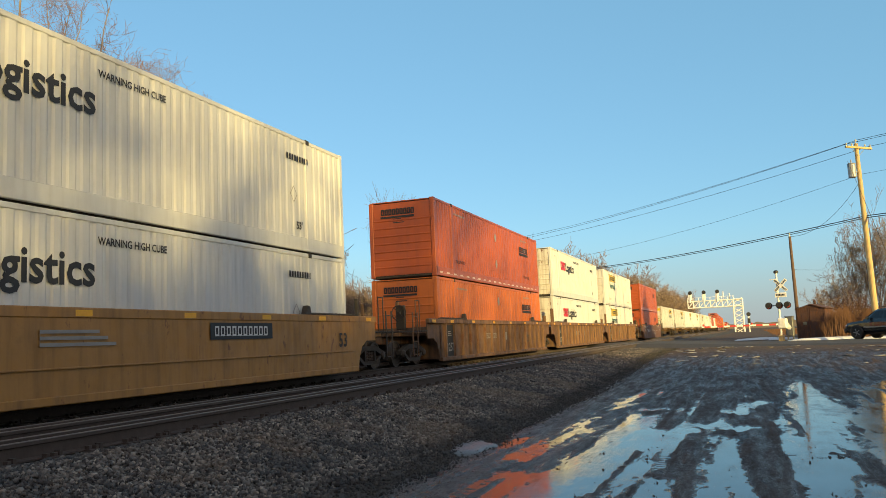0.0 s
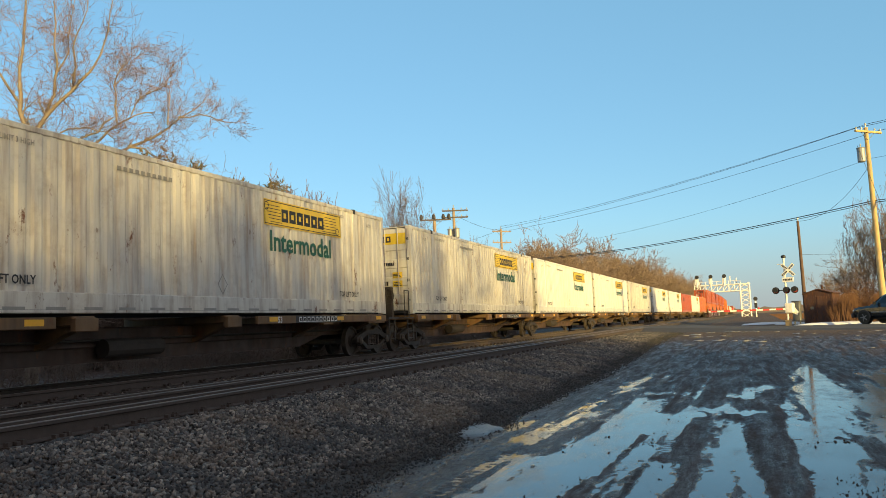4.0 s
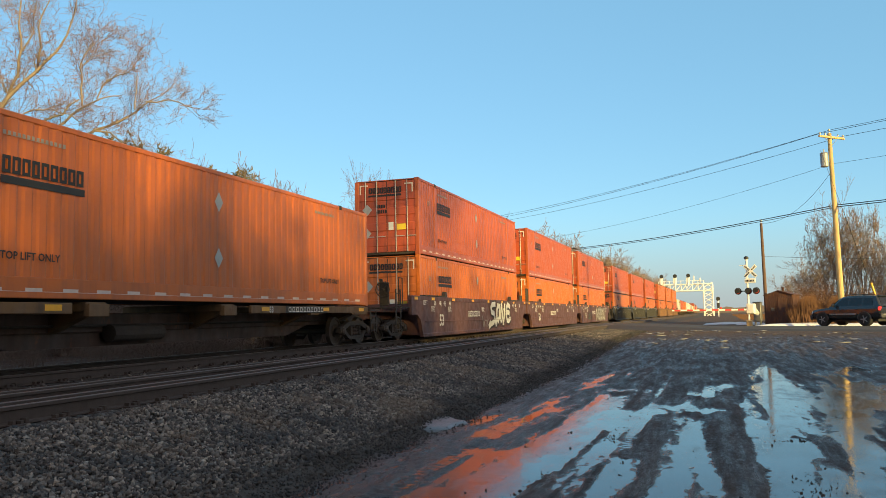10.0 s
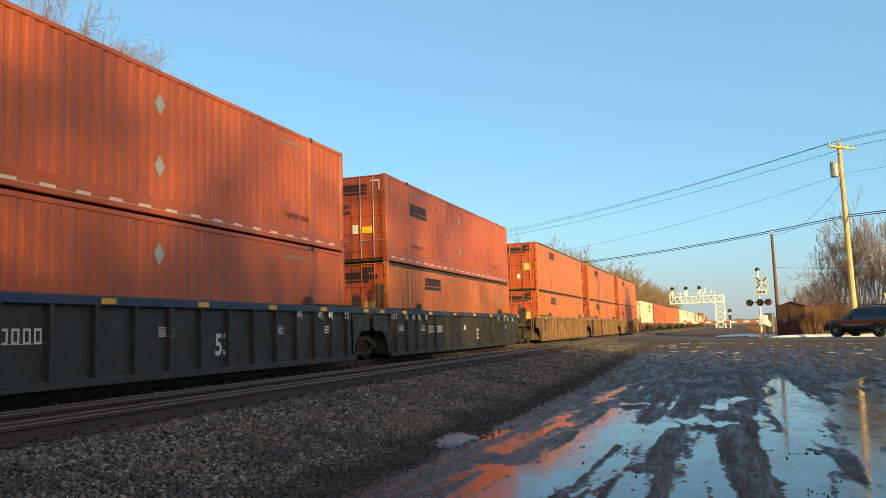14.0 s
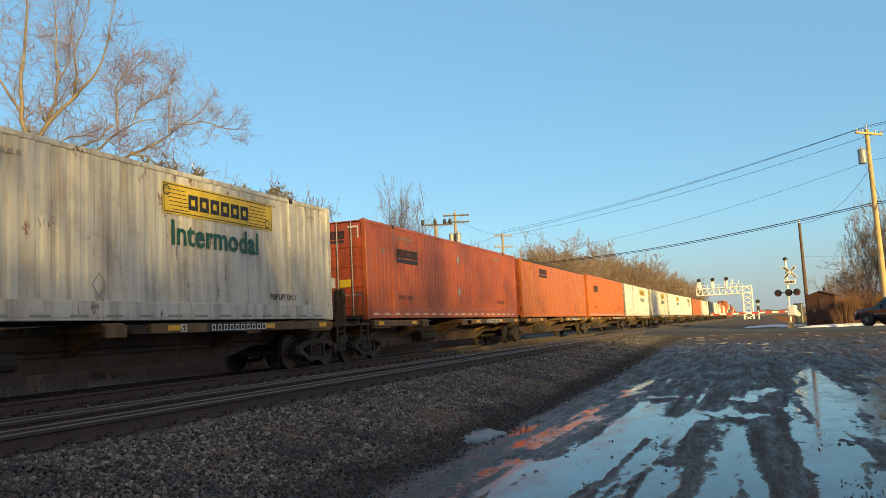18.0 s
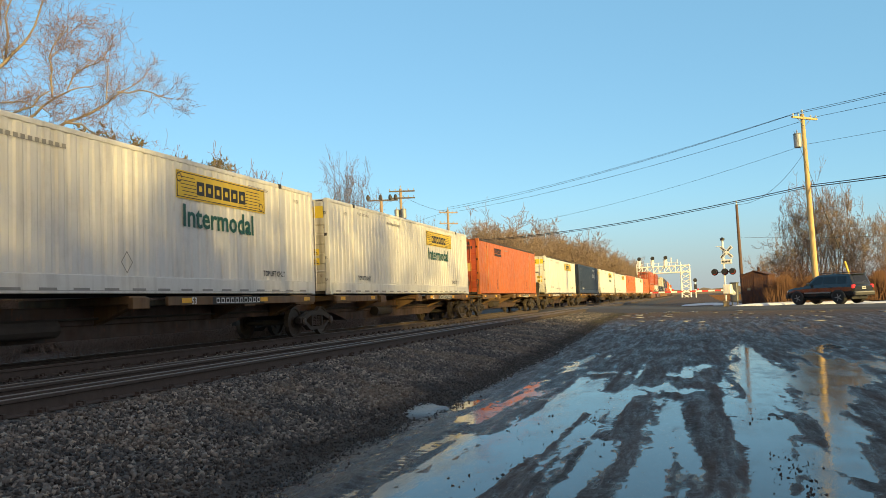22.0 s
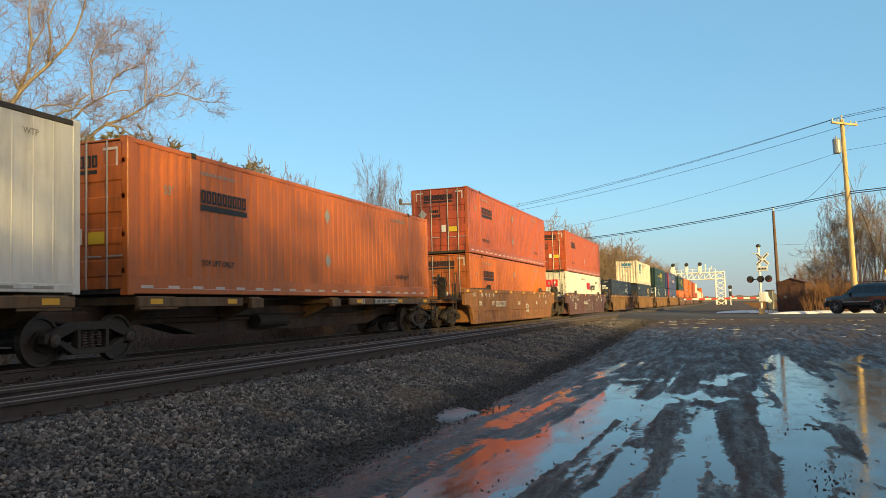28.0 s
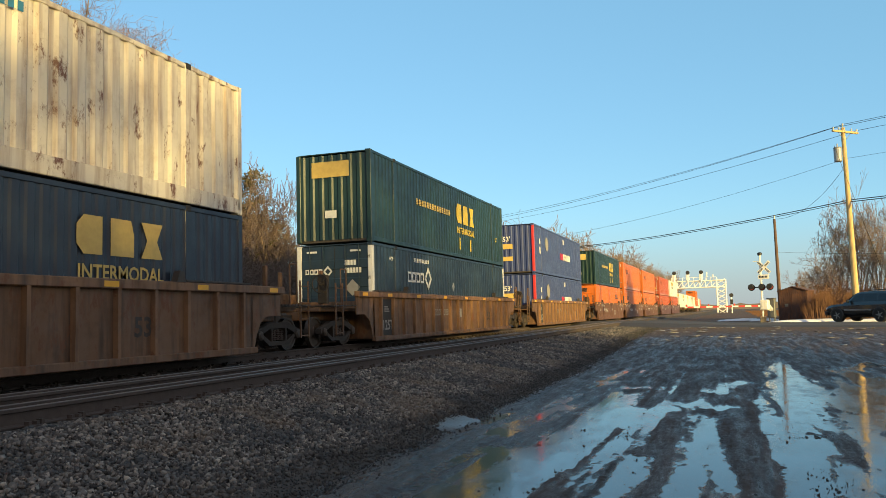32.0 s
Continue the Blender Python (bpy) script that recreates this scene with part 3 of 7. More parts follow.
yellow_car = painted("ochre_paint", (0.36, 0.18, 0.04), 0.45, (0.07, 0.04, 0.02), rough=0.5, rust=0.15)
maroon = painted("maroon_paint", (0.10, 0.045, 0.042), 0.4, (0.025, 0.018, 0.014), rough=0.55, rust=0.1)
dark_blue_car = painted("chord_blue_paint", (0.02, 0.045, 0.10), 0.4, (0.03, 0.027, 0.024), rough=0.55)
dark_grey_car = painted("dark_grey_paint", (0.032, 0.032, 0.031), 0.45, (0.03, 0.025, 0.02), rough=0.6)
rust_car = painted("orange_brown_car_paint", (0.24, 0.10, 0.028), 0.7, (0.05, 0.03, 0.018), rough=0.55, rust=0.25)
brown_car = painted("brown_car_paint", (0.12, 0.055, 0.032), 0.5, (0.04, 0.025, 0.018), rough=0.65, rust=0.2)
spine_brown = painted("spine_brown_paint", (0.065, 0.038, 0.027), 0.5, (0.025, 0.018, 0.014), rough=0.7, rust=0.2)
spine_ochre = painted("spine_ochre_paint", (0.15, 0.085, 0.035), 0.65, (0.04, 0.028, 0.02), rough=0.7, rust=0.3)
ink_black = plain("black_marking", (0.02, 0.02, 0.022), 0.6)
ink_grey = plain("grey_marking", (0.26, 0.25, 0.23), 0.6)
ink_white = plain("white_marking", (0.62, 0.62, 0.60), 0.6)
ink_green = plain("green_marking", (0.012, 0.09, 0.06), 0.5)
ink_yellow = plain("yellow_panel", (0.62, 0.44, 0.025), 0.5, 0, 0.3, 2.5)
ink_gold = plain("gold_marking", (0.50, 0.36, 0.10), 0.55)
ink_red = plain("red_marking", (0.50, 0.02, 0.035), 0.5)
ink_blue = plain("blue_marking", (0.03, 0.16, 0.28), 0.55)
reflector = plain("yellow_reflector", (0.75, 0.38, 0.01), 0.4)
tape = plain("white_tape", (0.62, 0.52, 0.46), 0.45)
wheel_steel = plain("wheel_steel", (0.06, 0.046, 0.036), 0.6, 0.3, 0.35, 5)
tread_steel = plain("tread_steel", (0.5, 0.48, 0.45), 0.3, 0.9, 0.1, 5)
truck_iron = plain("truck_iron", (0.042, 0.033, 0.026), 0.8, 0.1, 0.35, 6, 0.4)
galvanised = plain("galvanised_rod", (0.42, 0.41, 0.38), 0.45, 0.5, 0.2, 9)
gasket = plain("dark_gasket", (0.03, 0.028, 0.026), 0.8)


def side_at(x, y, z, lean=0.0):
    """Writing on a flank: letters run along +y and face +x."""
    return Matrix(((0, 0, 1, x), (1, lean, 0, y), (0, 1, 0, z), (0, 0, 0, 1)))


def front_at(x, y, z):
    """Writing on an end: letters run along +x and face -y."""
    return Matrix(((1, 0, 0, x), (0, 0, -1, y), (0, 1, 0, z), (0, 0, 0, 1)))


def flat(quads):
    """Flat shapes in a marking's own plane: each a list of corners."""
    m, known = Mesh(), {}
    for q in quads:
        face = []
        for a, b in q:
            key = (round(a, 4), round(b, 4))
            if key not in known:
                known[key] = len(m.v)
                m.v.append((a, b, 0))
            face.append(known[key])
        m.f.append(tuple(face))
    return m


def linked(row, e=0.008):
    """Blocks in a row with a hairline along their foot, so that they are one stencil."""
    return row + [[q[1], n[0], (n[0][0], n[0][1] + e), (q[1][0], q[1][1] + e)] for q, n in zip(row, row[1:])]


def bars(n, width, height, gap=0.25, slant=0.0):
    """A word that is not spelled out: n blocks in a row."""
    w = width / n
    return linked([[(i * w, 0), (i * w + w * (1 - gap), 0), (i * w + w * (1 - gap) + slant * height, height), (i * w + slant * height, height)] for i in range(n)])


def rings(n, width, height, stroke, gap=0.16):
    """A word that is not spelled out: n hollow blocks in a row."""
    w, out, feet = width / n, [], []
    for i in range(n):
        x0, x1, t = i * w, i * w + w * (1 - gap), stroke
        o, k = [(x0, 0), (x1, 0), (x1, height), (x0, height)], [(x0 + t, t), (x1 - t, t), (x1 - t, height - t), (x0 + t, height - t)]
        out += [[o[j], o[(j + 1) % 4], k[(j + 1) % 4], k[j]] for j in range(4)]
        feet.append(o)
    return out + linked(feet)[n:]


def lines(n, width, height, gap=0.45):
    h = height / n
    row = [rect(0, i * h, width * (1 - 0.12 * (i % 3)), i * h + h * (1 - gap)) for i in range(n)]
    return row + [[q[3], (0.008, q[3][1]), (0.008, r[0][1]), r[0]] for q, r in zip(row, row[1:])]


def rect(x0, y0, x1, y1):
    return [(x0, y0), (x1, y0), (x1, y1), (x0, y1)]


def ribbon(pts, width):
    """A brush stroke through the points."""
    out = []
    for (x0, y0), (x1, y1) in zip(pts, pts[1:]):
        d = math.hypot(x1 - x0, y1 - y0) or 1
        nx, ny, ex, ey = -(y1 - y0) / d * width / 2, (x1 - x0) / d * width / 2, (x1 - x0) / d * width * 0.3, (y1 - y0) / d * width * 0.3
        out.append([(x0 - nx - ex, y0 - ny - ey), (x1 - nx + ex, y1 - ny + ey), (x1 + nx + ex, y1 + ny + ey), (x0 + nx - ex, y0 + ny - ey)])
    return out


def mark(name, quads, mat, parent, at, label=""):
    return part(name, flat(quads), mat, parent, label, at)


def corrugated(runs, z0, z1, x, depth, pitch=0.28, sign=1):
    """A flank of pressed steel: upright ribs, a skin and a back; flat between the runs."""
    m = Mesh()
    prof = []
    for y0, y1 in runs:
        n = max(1, round((y1 - y0) / pitch))
        p = (y1 - y0) / n
        for i in range(n):
            a = y0 + i * p
            prof += [(a, 0), (a + p * 0.44, 0), (a + p * 0.60, -depth), (a + p * 0.84, -depth)]
        prof += [(y1, 0), (y1 + 0.003, -0.04)]
    prof.pop()
    y0, y1 = runs[0][0], runs[-1][1]
    vs = [(sign * (x + d), y, z) for y, d in prof for z in (z0, z1)] + [(sign * (x - 0.07), y0, z0), (sign * (x - 0.07), y0, z1), (sign * (x - 0.07), y1, z0), (sign * (x - 0.07), y1, z1)]
    k = len(prof)
    return m.add(vs, [(2 * i, 2 * i + 2, 2 * i + 3, 2 * i + 1) for i in range(k - 1)] + [(2 * k, 2 * k + 1, 2 * k + 3, 2 * k + 2), (0, 1, 2 * k + 1, 2 * k), (2 * k - 2, 2 * k - 1, 2 * k + 3, 2 * k + 2)])


def battened(y0, y1, z0, z1, x, sign=1, pitch=0.41):
    """A flank of smooth sheets with narrow battens pressed over the seams."""
    m = Mesh()
    n = round((y1 - y0) / pitch)
    prof = [(y0, 0.0)]
    for i in range(1, n):
        y = y0 + (y1 - y0) * i / n
        prof += [(y - 0.022, -0.004), (y - 0.012, 0.003), (y + 0.012, 0.003), (y + 0.022, -0.004)]
    prof.append((y1, 0.0))
    k = len(prof)
    vs = [(sign * (x + d), y, z) for y, d in prof for z in (z0, z1)] + [(sign * (x - 0.05), y, z) for y in (y0, y1) for z in (z0, z1)]
    return m.add(vs, [(2 * i, 2 * i + 2, 2 * i + 3, 2 * i + 1) for i in range(k - 1)] + [(2 * k, 2 * k + 1, 2 * k + 3, 2 * k + 2), (0, 1, 2 * k + 1, 2 * k), (2 * k - 2, 2 * k - 1, 2 * k + 3, 2 * k + 2)])


CASTING = Mesh().bevel_box(-0.09, 0.09, -0.09, 0.09, -0.06, 0.06, 0.012)
BUILT = {}
KINDS = {
    # paint, flank, front, mark, label
    "sch_red_nose": (red, "rib", "nose", "haul", "red-orange corrugated steel freight container with black word bars"),
    "sch_org_nose": (orange, "rib", "nose", "haul", "orange corrugated steel freight container with black word bars"),
    "sch_red_door": (red, "rib", "door", "haul", "red-orange corrugated freight container with steel-rodded doors and grey placards"),
    "sch_org_door": (orange, "rib", "door", "haul", "orange corrugated freight container with steel-rodded doors"),
    "sch_old_door": (old_orange, "sheet", "door", "old_haul", "faded orange sheet-sided freight container with yellowed seams"),
    "sch_far_nose": (orange, "rib", "nose", "haul_far", "sunlit orange corrugated steel freight container"),
    "sch_red_far": (red, "rib", "nose", "haul_far", "red-orange corrugated steel freight container with tape along its foot"),
    "jbh_nose": (white, "rib", "nose", "jb_near", "white corrugated freight container with a yellow panel near its front"),
    "jbh_door": (white, "rib", "door", "jb_far", "white corrugated freight container with yellow panels and green lettering"),
    "jbh_rust_door": (dirty_white, "rib", "door", "jb_far", "dirty white corrugated freight container with rust-streaked doors"),
    "jbh_reefer": (white, "sheet", "door", "jb_reefer", "smooth white refrigerated container with a yellow panel"),
    "xpo_nose": (silver, "rib", "nose", "xp", "silver-white corrugated freight container lettered in dark grey"),
    "xpo_door": (white, "rib", "door", "xp_far", "white corrugated freight container with red and black lettering"),
    "umx_door": (steel_blue, "rib", "door", "um_far", "dark blue corrugated freight container with a white diamond sign"),
    "umx_white_door": (navy, "rib", "door", "um_near", "black-blue freight container with white corner posts"),
    "csx_cream": (cream, "wide", "ribnose", "cs_blue", "cream corrugated container streaked with rust, blue lettering"),
    "csx_navy": (steel_blue, "rib", "nose", "cs_gold", "dark blue corrugated container with worn gold lettering"),
    "csx_green": (green, "rib", "ribnose", "cs_yellow", "dark green corrugated container with bright yellow lettering"),
    "hub_blue": (blue, "rib", "ribnose", "hub", "blue corrugated container with a red corner post"),
}


def container(kind):
    """A 53-foot container; its foot is z = 0, its front end y = 0."""
    paint, flank, front, logo, label = KINDS[kind]
    root = thing("freight_container", label, "container", group="containers on the train")
    zb, zt = (0.36 if logo.startswith(("haul", "jb_near", "jb_far", "xp", "um", "cs_blue")) else 0.17), H - 0.11
    x = W / 2 - 0.012
    for sign in (1, -1):
        if flank == "sheet":
            me = battened(0.16, L - 0.16, zb, zt, x, sign)
        else:
            p, d = (0.42, 0.045) if flank == "wide" else (0.30, 0.020)
            me = corrugated(((0.16, 1.86), (2.06, L - 2.06), (L - 1.86, L - 0.16)), zb, zt, x, d, p, sign)
        part("side_wall", me, paint, root)
        xs = sorted((sign * (W / 2 - 0.09), sign * W / 2))
        part("bottom_rail", Mesh().bevel_box(xs[0], xs[1], 0.1, L - 0.1, 0.03, zb, 0.012), paint, root)
        part("top_rail", Mesh().bevel_box(xs[0], xs[1], 0.1, L - 0.1, zt, H - 0.012, 0.012), grime if logo in ("jb_reefer", "old_haul") else paint, root)
        for y in (1.96, L - 1.96) if sign > 0 else ():
            part("lift_post", Mesh().bevel_box(xs[0], xs[1] + (0.004 if sign > 0 else 0), y - 0.10, y + 0.10, 0.035, H - 0.02, 0.01), paint, root)
            part("lift_casting", Mesh().bevel_box(xs[0] - 0.01, xs[1] + 0.012, y - 0.085, y + 0.085, H - 0.125, H + 0.004, 0.01), gasket, root, "black lifting casting")
        for y0 in (0.0, L - 0.17):
            mat = pillar_red if logo == "hub" and y0 == 0 and sign > 0 else (ink_white if logo == "um_near" else paint)
            part("corner_post", Mesh().bevel_box(xs[0] - (0.06 if sign > 0 else 0), xs[1] + (0 if sign > 0 else 0.06), y0, y0 + 0.17, 0.05, H - 0.05, 0.014), mat, root)
        for y in (0.088, L - 0.088) if sign > 0 else ():
            for z in (0.06, H - 0.06):
                me = BUILT.setdefault(("casting", paint.name), CASTING.data("corner_casting", paint))
                part("corner_casting", me, None, root, at=(sign * (W / 2 - 0.088), y, z))
    top = [(L - 0.05, H - 0.05), (0.05, H - 0.05), (0.05, H - 0.02)]
    for i in range(38):
        y = 0.4 + i * 0.41
        top += [(y, H - 0.02), (y + 0.06, H - 0.004), (y + 0.16, H - 0.004), (y + 0.22, H - 0.02)]
    part("roof", Mesh().prism(top + [(L - 0.05, H - 0.02)], -W / 2 + 0.1, W / 2 - 0.1), paint, root)
    part("floor", Mesh().box(-W / 2 + 0.08, W / 2 - 0.08, 0.08, L - 0.08, 0.04, 0.12), grime, root)
    part("end_wall", corrugated_end(L - 0.04, -1), paint, root)
    ze = 0.17
    if front == "nose":
        face = [(0.07, zt + 0.02), (0.07, ze - 0.05), (0.03, ze - 0.05)]
        for i in range(7):
            z = 0.42 + i * 0.29
            face += [(0.03, z - 0.035), (0.008, z - 0.015), (0.008, z + 0.015), (0.03, z + 0.035)]
        part("end_wall", Mesh().prism(face + [(0.03, zt + 0.02)], -W / 2 + 0.16, W / 2 - 0.16), dirty_white if logo in ("jb_near", "xp") else paint, root)
        if logo.startswith("haul"):
            mark("placard_mark", lines(3, 0.45, 0.2), ink_black, root, front_at(-0.35, 0.026, 2.05))
    elif front == "ribnose":
        part("end_wall", corrugated_end(0.03, 1, upright=True), paint, root)
    else:
        for sx in (-1, 1):
            x0, x1 = (-W / 2 + 0.13, -0.012) if sx < 0 else (0.012, W / 2 - 0.13)
            face = [(0.085, zt + 0.03), (0.085, ze - 0.04), (0.035, ze - 0.04)]
            for i in range(4):
                z = 0.5 + i * 0.58
                face += [(0.035, z - 0.16), (0.014, z - 0.13), (0.014, z + 0.13), (0.035, z + 0.16)]
            me = Mesh().prism(face + [(0.035, zt + 0.03)], x0, x1)
            door = part("door", me, {"red_orange_paint": red_door, "orange_paint": orange_door, "old_orange_paint": red_door, "white_paint": white_door}.get(paint.name, paint), root)
            rod_paint = galvanised if logo in ("haul", "xp_far") else paint
            for fx in (0.28, 0.68):
                xr = x0 + (x1 - x0) * (fx if sx < 0 else 1 - fx)
                part("locking_rod", Mesh().tube((xr, -0.012, ze - 0.05), (xr, -0.012, zt + 0.05), 0.017, n=8).bevel_box(xr - 0.02, xr + 0.34, -0.03, -0.006, 0.70, 0.73, 0.004), rod_paint, door)
            for z in (0.45, 1.1, 1.8, 2.45) if sx > 0 else ():
                xh = x0 - 0.05 if sx < 0 else x1 - 0.03
                part("hinge", Mesh().bevel_box(xh, xh + 0.10, 0.0, 0.034, z - 0.05, z + 0.05, 0.006), gasket if logo != "haul" else paint, door)
        part("door_seal", Mesh().box(-0.011, 0.011, 0.03, 0.08, ze, zt), gasket, root)
    markings(root, logo, front)
    return root


def corrugated_end(y, sign, upright=True):
    """A pressed end wall between the corner posts."""
    m = Mesh()
    x0, x1, n = -W / 2 + 0.15, W / 2 - 0.15, 7
    p = (x1 - x0) / n
    prof = []
    for i in range(n):
        a = x0 + i * p
        prof += [(a, 0), (a + p * 0.3, 0), (a + p * 0.45, 0.05), (a + p * 0.85, 0.05)]
    prof.append((x1, 0))
    k = len(prof)
    vs = [(x, y + sign * d, z) for x, d in prof for z in (0.12, H - 0.09)]
    return m.add(vs, [(2 * i, 2 * i + 2, 2 * i + 3, 2 * i + 1) for i in range(k - 1)])


def markings(root, logo, front):
    """Words and signs on the flank that faces the yard and on the front end."""
    x = W / 2 + 0.004
    fy = 0.004 if front == "door" else 0.003
    word = lambda text, size, mat, y, z, sq=1.0: lettering("lettering", text, size, mat, root, side_at(x, y, z), "", sq)
    small = lambda y, z, w, h, n=8, mat=ink_grey: mark("stencil", bars(n, w, h, 0.35), mat, root, side_at(x, y, z))
    if logo.startswith(("haul", "old_haul")):
        y = 2.2 if logo == "haul" else (3.6 if logo == "old_haul" else L - 3.9)
        z = 1.92 if logo != "old_haul" else 2.28
        mark("word_mark", rings(9, 1.72, 0.27, 0.055), ink_black, root, side_at(x, y, z), "black slanted word bars")
        mark("word_underline", [rect(0, 0, 1.74, 0.12)], ink_black, root, side_at(x, y - 0.02, z - 0.16))
        mark("word_mark", rings(9, 1.34, 0.23, 0.045), ink_black, root, front_at(-0.70 if front == "door" else -0.80, fy - 0.002, 2.36), "black slanted word bars")
        mark("word_underline", [rect(0, 0, 1.34, 0.075)], ink_black, root, front_at(-0.73 if front == "door" else -0.83, fy - 0.002, 2.24))
        if logo != "old_haul":
            word("53'", 0.24, ink_grey, 1.0 if logo == "haul" else L - 3.0, 1.95)
            for yy in (2.2, L - 3.3):
                word("TOP LIFT ONLY", 0.17, ink_black, yy, 0.62)
            small(2.2, 2.5, 1.3, 0.07, 14), small(L - 3.6, 2.5, 1.2, 0.07, 14)
            mark("tape_dash", linked([rect(i * 0.78, 0, i * 0.78 + 0.34, 0.06) for i in range(20)]), tape, root, side_at(x + 0.001, 0.35, 0.13), "white reflective dashes")
            dia = [[(0, -0.22), (0.16, 0), (0, 0.22), (-0.16, 0)]]
            for z in (2.2, 0.98):
                mark("placard", dia, galvanised, root, side_at(x, 7.95, z), "grey diamond placard holder")
            if front == "door":
                for xx, z in ((-0.78, 1.75), (-0.82, 0.85)):
                    mark("placard", [[(0, -0.22), (0.2, 0), (0, 0.22), (-0.2, 0)]], galvanised, root, front_at(xx, -0.003, z), "grey diamond placard holder")
                mark("notice", [rect(0, 0, 0.36, 0.22)], ink_yellow, root, front_at(0.42, -0.003, 0.95), "yellow notice")
                mark("notice", [rect(0, 0, 0.2, 0.3)], ink_white, root, front_at(0.08, -0.003, 0.95), "white document box")
                mark("stencil", bars(4, 0.4, 0.13) + [[(a, b - 0.2) for a, b in q] for q in bars(5, 0.45, 0.13)], ink_black, root, front_at(-0.42, -0.003, 1.8))
                mark("corner_mark", [rect(0, 0, 0.34, 0.05), rect(0, -0.3, 0.05, 0)], tape, root, front_at(-1.08, -0.003, 2.66))
                mark("corner_mark", [rect(-0.34, 0, 0, 0.05), rect(-0.05, -0.3, 0, 0)], tape, root, front_at(1.08, -0.003, 2.66))
        else:
            for yy in (1.86, L - 2.05):
                mark("seam_strip", [rect(0, 0.2, 0.09, 2.7), rect(-0.5, 0.2, -0.45, 2.7)], pillar_gold, root, side_at(x + 0.004, yy, 0), "yellowed seam strip")
                word("WTP", 0.13, ink_black, yy - 0.22, 2.48)
            for yy in (3.85, 12.5):
                for k, t_ in enumerate(("TOP", "LIFT", "ONLY")):
                    word(t_, 0.16, ink_black, yy, 0.68 - k * 0.19)
            small(6.2, 2.5, 1.0, 0.07, 10)
            mark("stencil", bars(4, 0.5, 0.16) + [[(a, b - 0.24) for a, b in q] for q in bars(6, 0.62, 0.16)], ink_black, root, front_at(0.35, -0.003, 2.58))
            mark("notice", [rect(0, 0, 0.42, 0.42)], ink_gold, root, front_at(0.45, -0.003, 1.2), "yellowed notice plate")
            mark("notice", [rect(0, 0, 0.2, 0.26)], ink_white, root, front_at(0.02, -0.003, 0.72), "white document box")
    elif logo.startswith("jb"):
        y, w_ = (2.75, 3.5) if logo == "jb_near" else (9.6, 3.75)
        mark("sign_panel", [rect(0, 0, w_, 0.60)], ink_yellow, root, side_at(x, y, 2.03), "yellow sign panel")
        mark("sign_border", [rect(0.03, 0.03, w_ - 0.03, 0.05), rect(0.03, 0.55, w_ - 0.03, 0.57), rect(0.03, 0.05, 0.05, 0.55), rect(w_ - 0.05, 0.05, w_ - 0.03, 0.55)], ink_black, root, side_at(x + 0.002, y, 2.03))
        mark("word_mark", rings(6, w_ * 0.56, 0.30, 0.09), ink_black, root, side_at(x + 0.002, y + w_ * 0.2, 2.16), "black word bars")
        mark("scroll", [rect(0.04 * k, 0.42 - k * 0.075, 0.62 + 0.02 * k, 0.435 - k * 0.075) for k in range(6)] + [rect(w_ - 0.95 - 0.03 * k, 0.42 - k * 0.075, w_ - 0.34 + 0.01 * k, 0.435 - k * 0.075) for k in range(6)] + [q for c in (0.0, w_ - 0.32) for q in ribbon([(c + 0.05 + 0.09 * math.cos(a), 0.2 + (0.2 if c == 0 else -0.1) + 0.09 * math.sin(a)) for a in [k * 0.7 for k in range(9)]], 0.025)], ink_black, root, side_at(x + 0.002, y + 0.06, 2.07))
        if logo != "jb_reefer":
            word("Intermodal", 0.66, ink_green, y + 0.2, 1.46, 1.02)
        for yy in (2.15, L - 2.95):
            word("TOP LIFT ONLY", 0.19, ink_black, yy, 0.47, 0.85)
        word("STACK TWO HIGH ONLY" if logo == "jb_reefer" else "STACK LIMIT 3 HIGH", 0.12, ink_grey, 2.25, 2.58, 0.9), word("STACK LIMIT 3 HIGH", 0.12, ink_grey, L - 3.6, 2.58, 0.9)
        word("WTP", 0.14, ink_grey, 1.1, 2.48), word("WTP", 0.14, ink_grey, L - 1.2, 2.48)
        small(5.0, 2.5, 1.5, 0.08, 10)
        if logo == "jb_reefer":
            word("30 Pallets (48\"X40\") Reefer Container", 0.17, ink_grey, 4.3, 0.36)
        for z in (1.95, 0.55):
            if logo == "jb_near":
                mark("placard_outline", ribbon([(0, -0.2), (0.16, 0), (0, 0.2), (-0.16, 0), (0, -0.2)], 0.02), ink_grey, root, side_at(x, 7.95, z))
        if logo == "jb_far":
            mark("placard_outline", ribbon([(0, -0.2), (0.16, 0), (0, 0.2), (-0.16, 0), (0, -0.2)], 0.02), ink_grey, root, side_at(x, 8.0, 0.62))
        mark("tape_dash", linked([rect(i * 0.78, 0, i * 0.78 + 0.4, 0.05) for i in range(20)]), ink_grey, root, side_at(x + 0.001, 0.35, 0.08))
        px, pw = (-0.55, 0.95) if front != "door" else (-1.12, 2.24)
        ph = 0.2 if front != "door" else 0.36
        mark("sign_panel", [rect(0, 0, pw, ph)], ink_yellow, root, front_at(px, fy - 0.003, 2.3), "yellow sign panel")
        mark("word_mark", rings(6, pw * 0.56, ph * 0.55, ph * 0.14), ink_black, root, front_at(px + pw * 0.22, fy - 0.005, 2.3 + ph * 0.2), "black word bars")
        if front != "door":
            lettering("lettering", "Intermodal", 0.24, ink_black, root, front_at(-0.50, 0.002, 2.08))
        mark("stencil", bars(9, 0.55, 0.1), ink_black, root, front_at(0.15, fy - 0.006, 1.6 if front == "door" else 1.82))
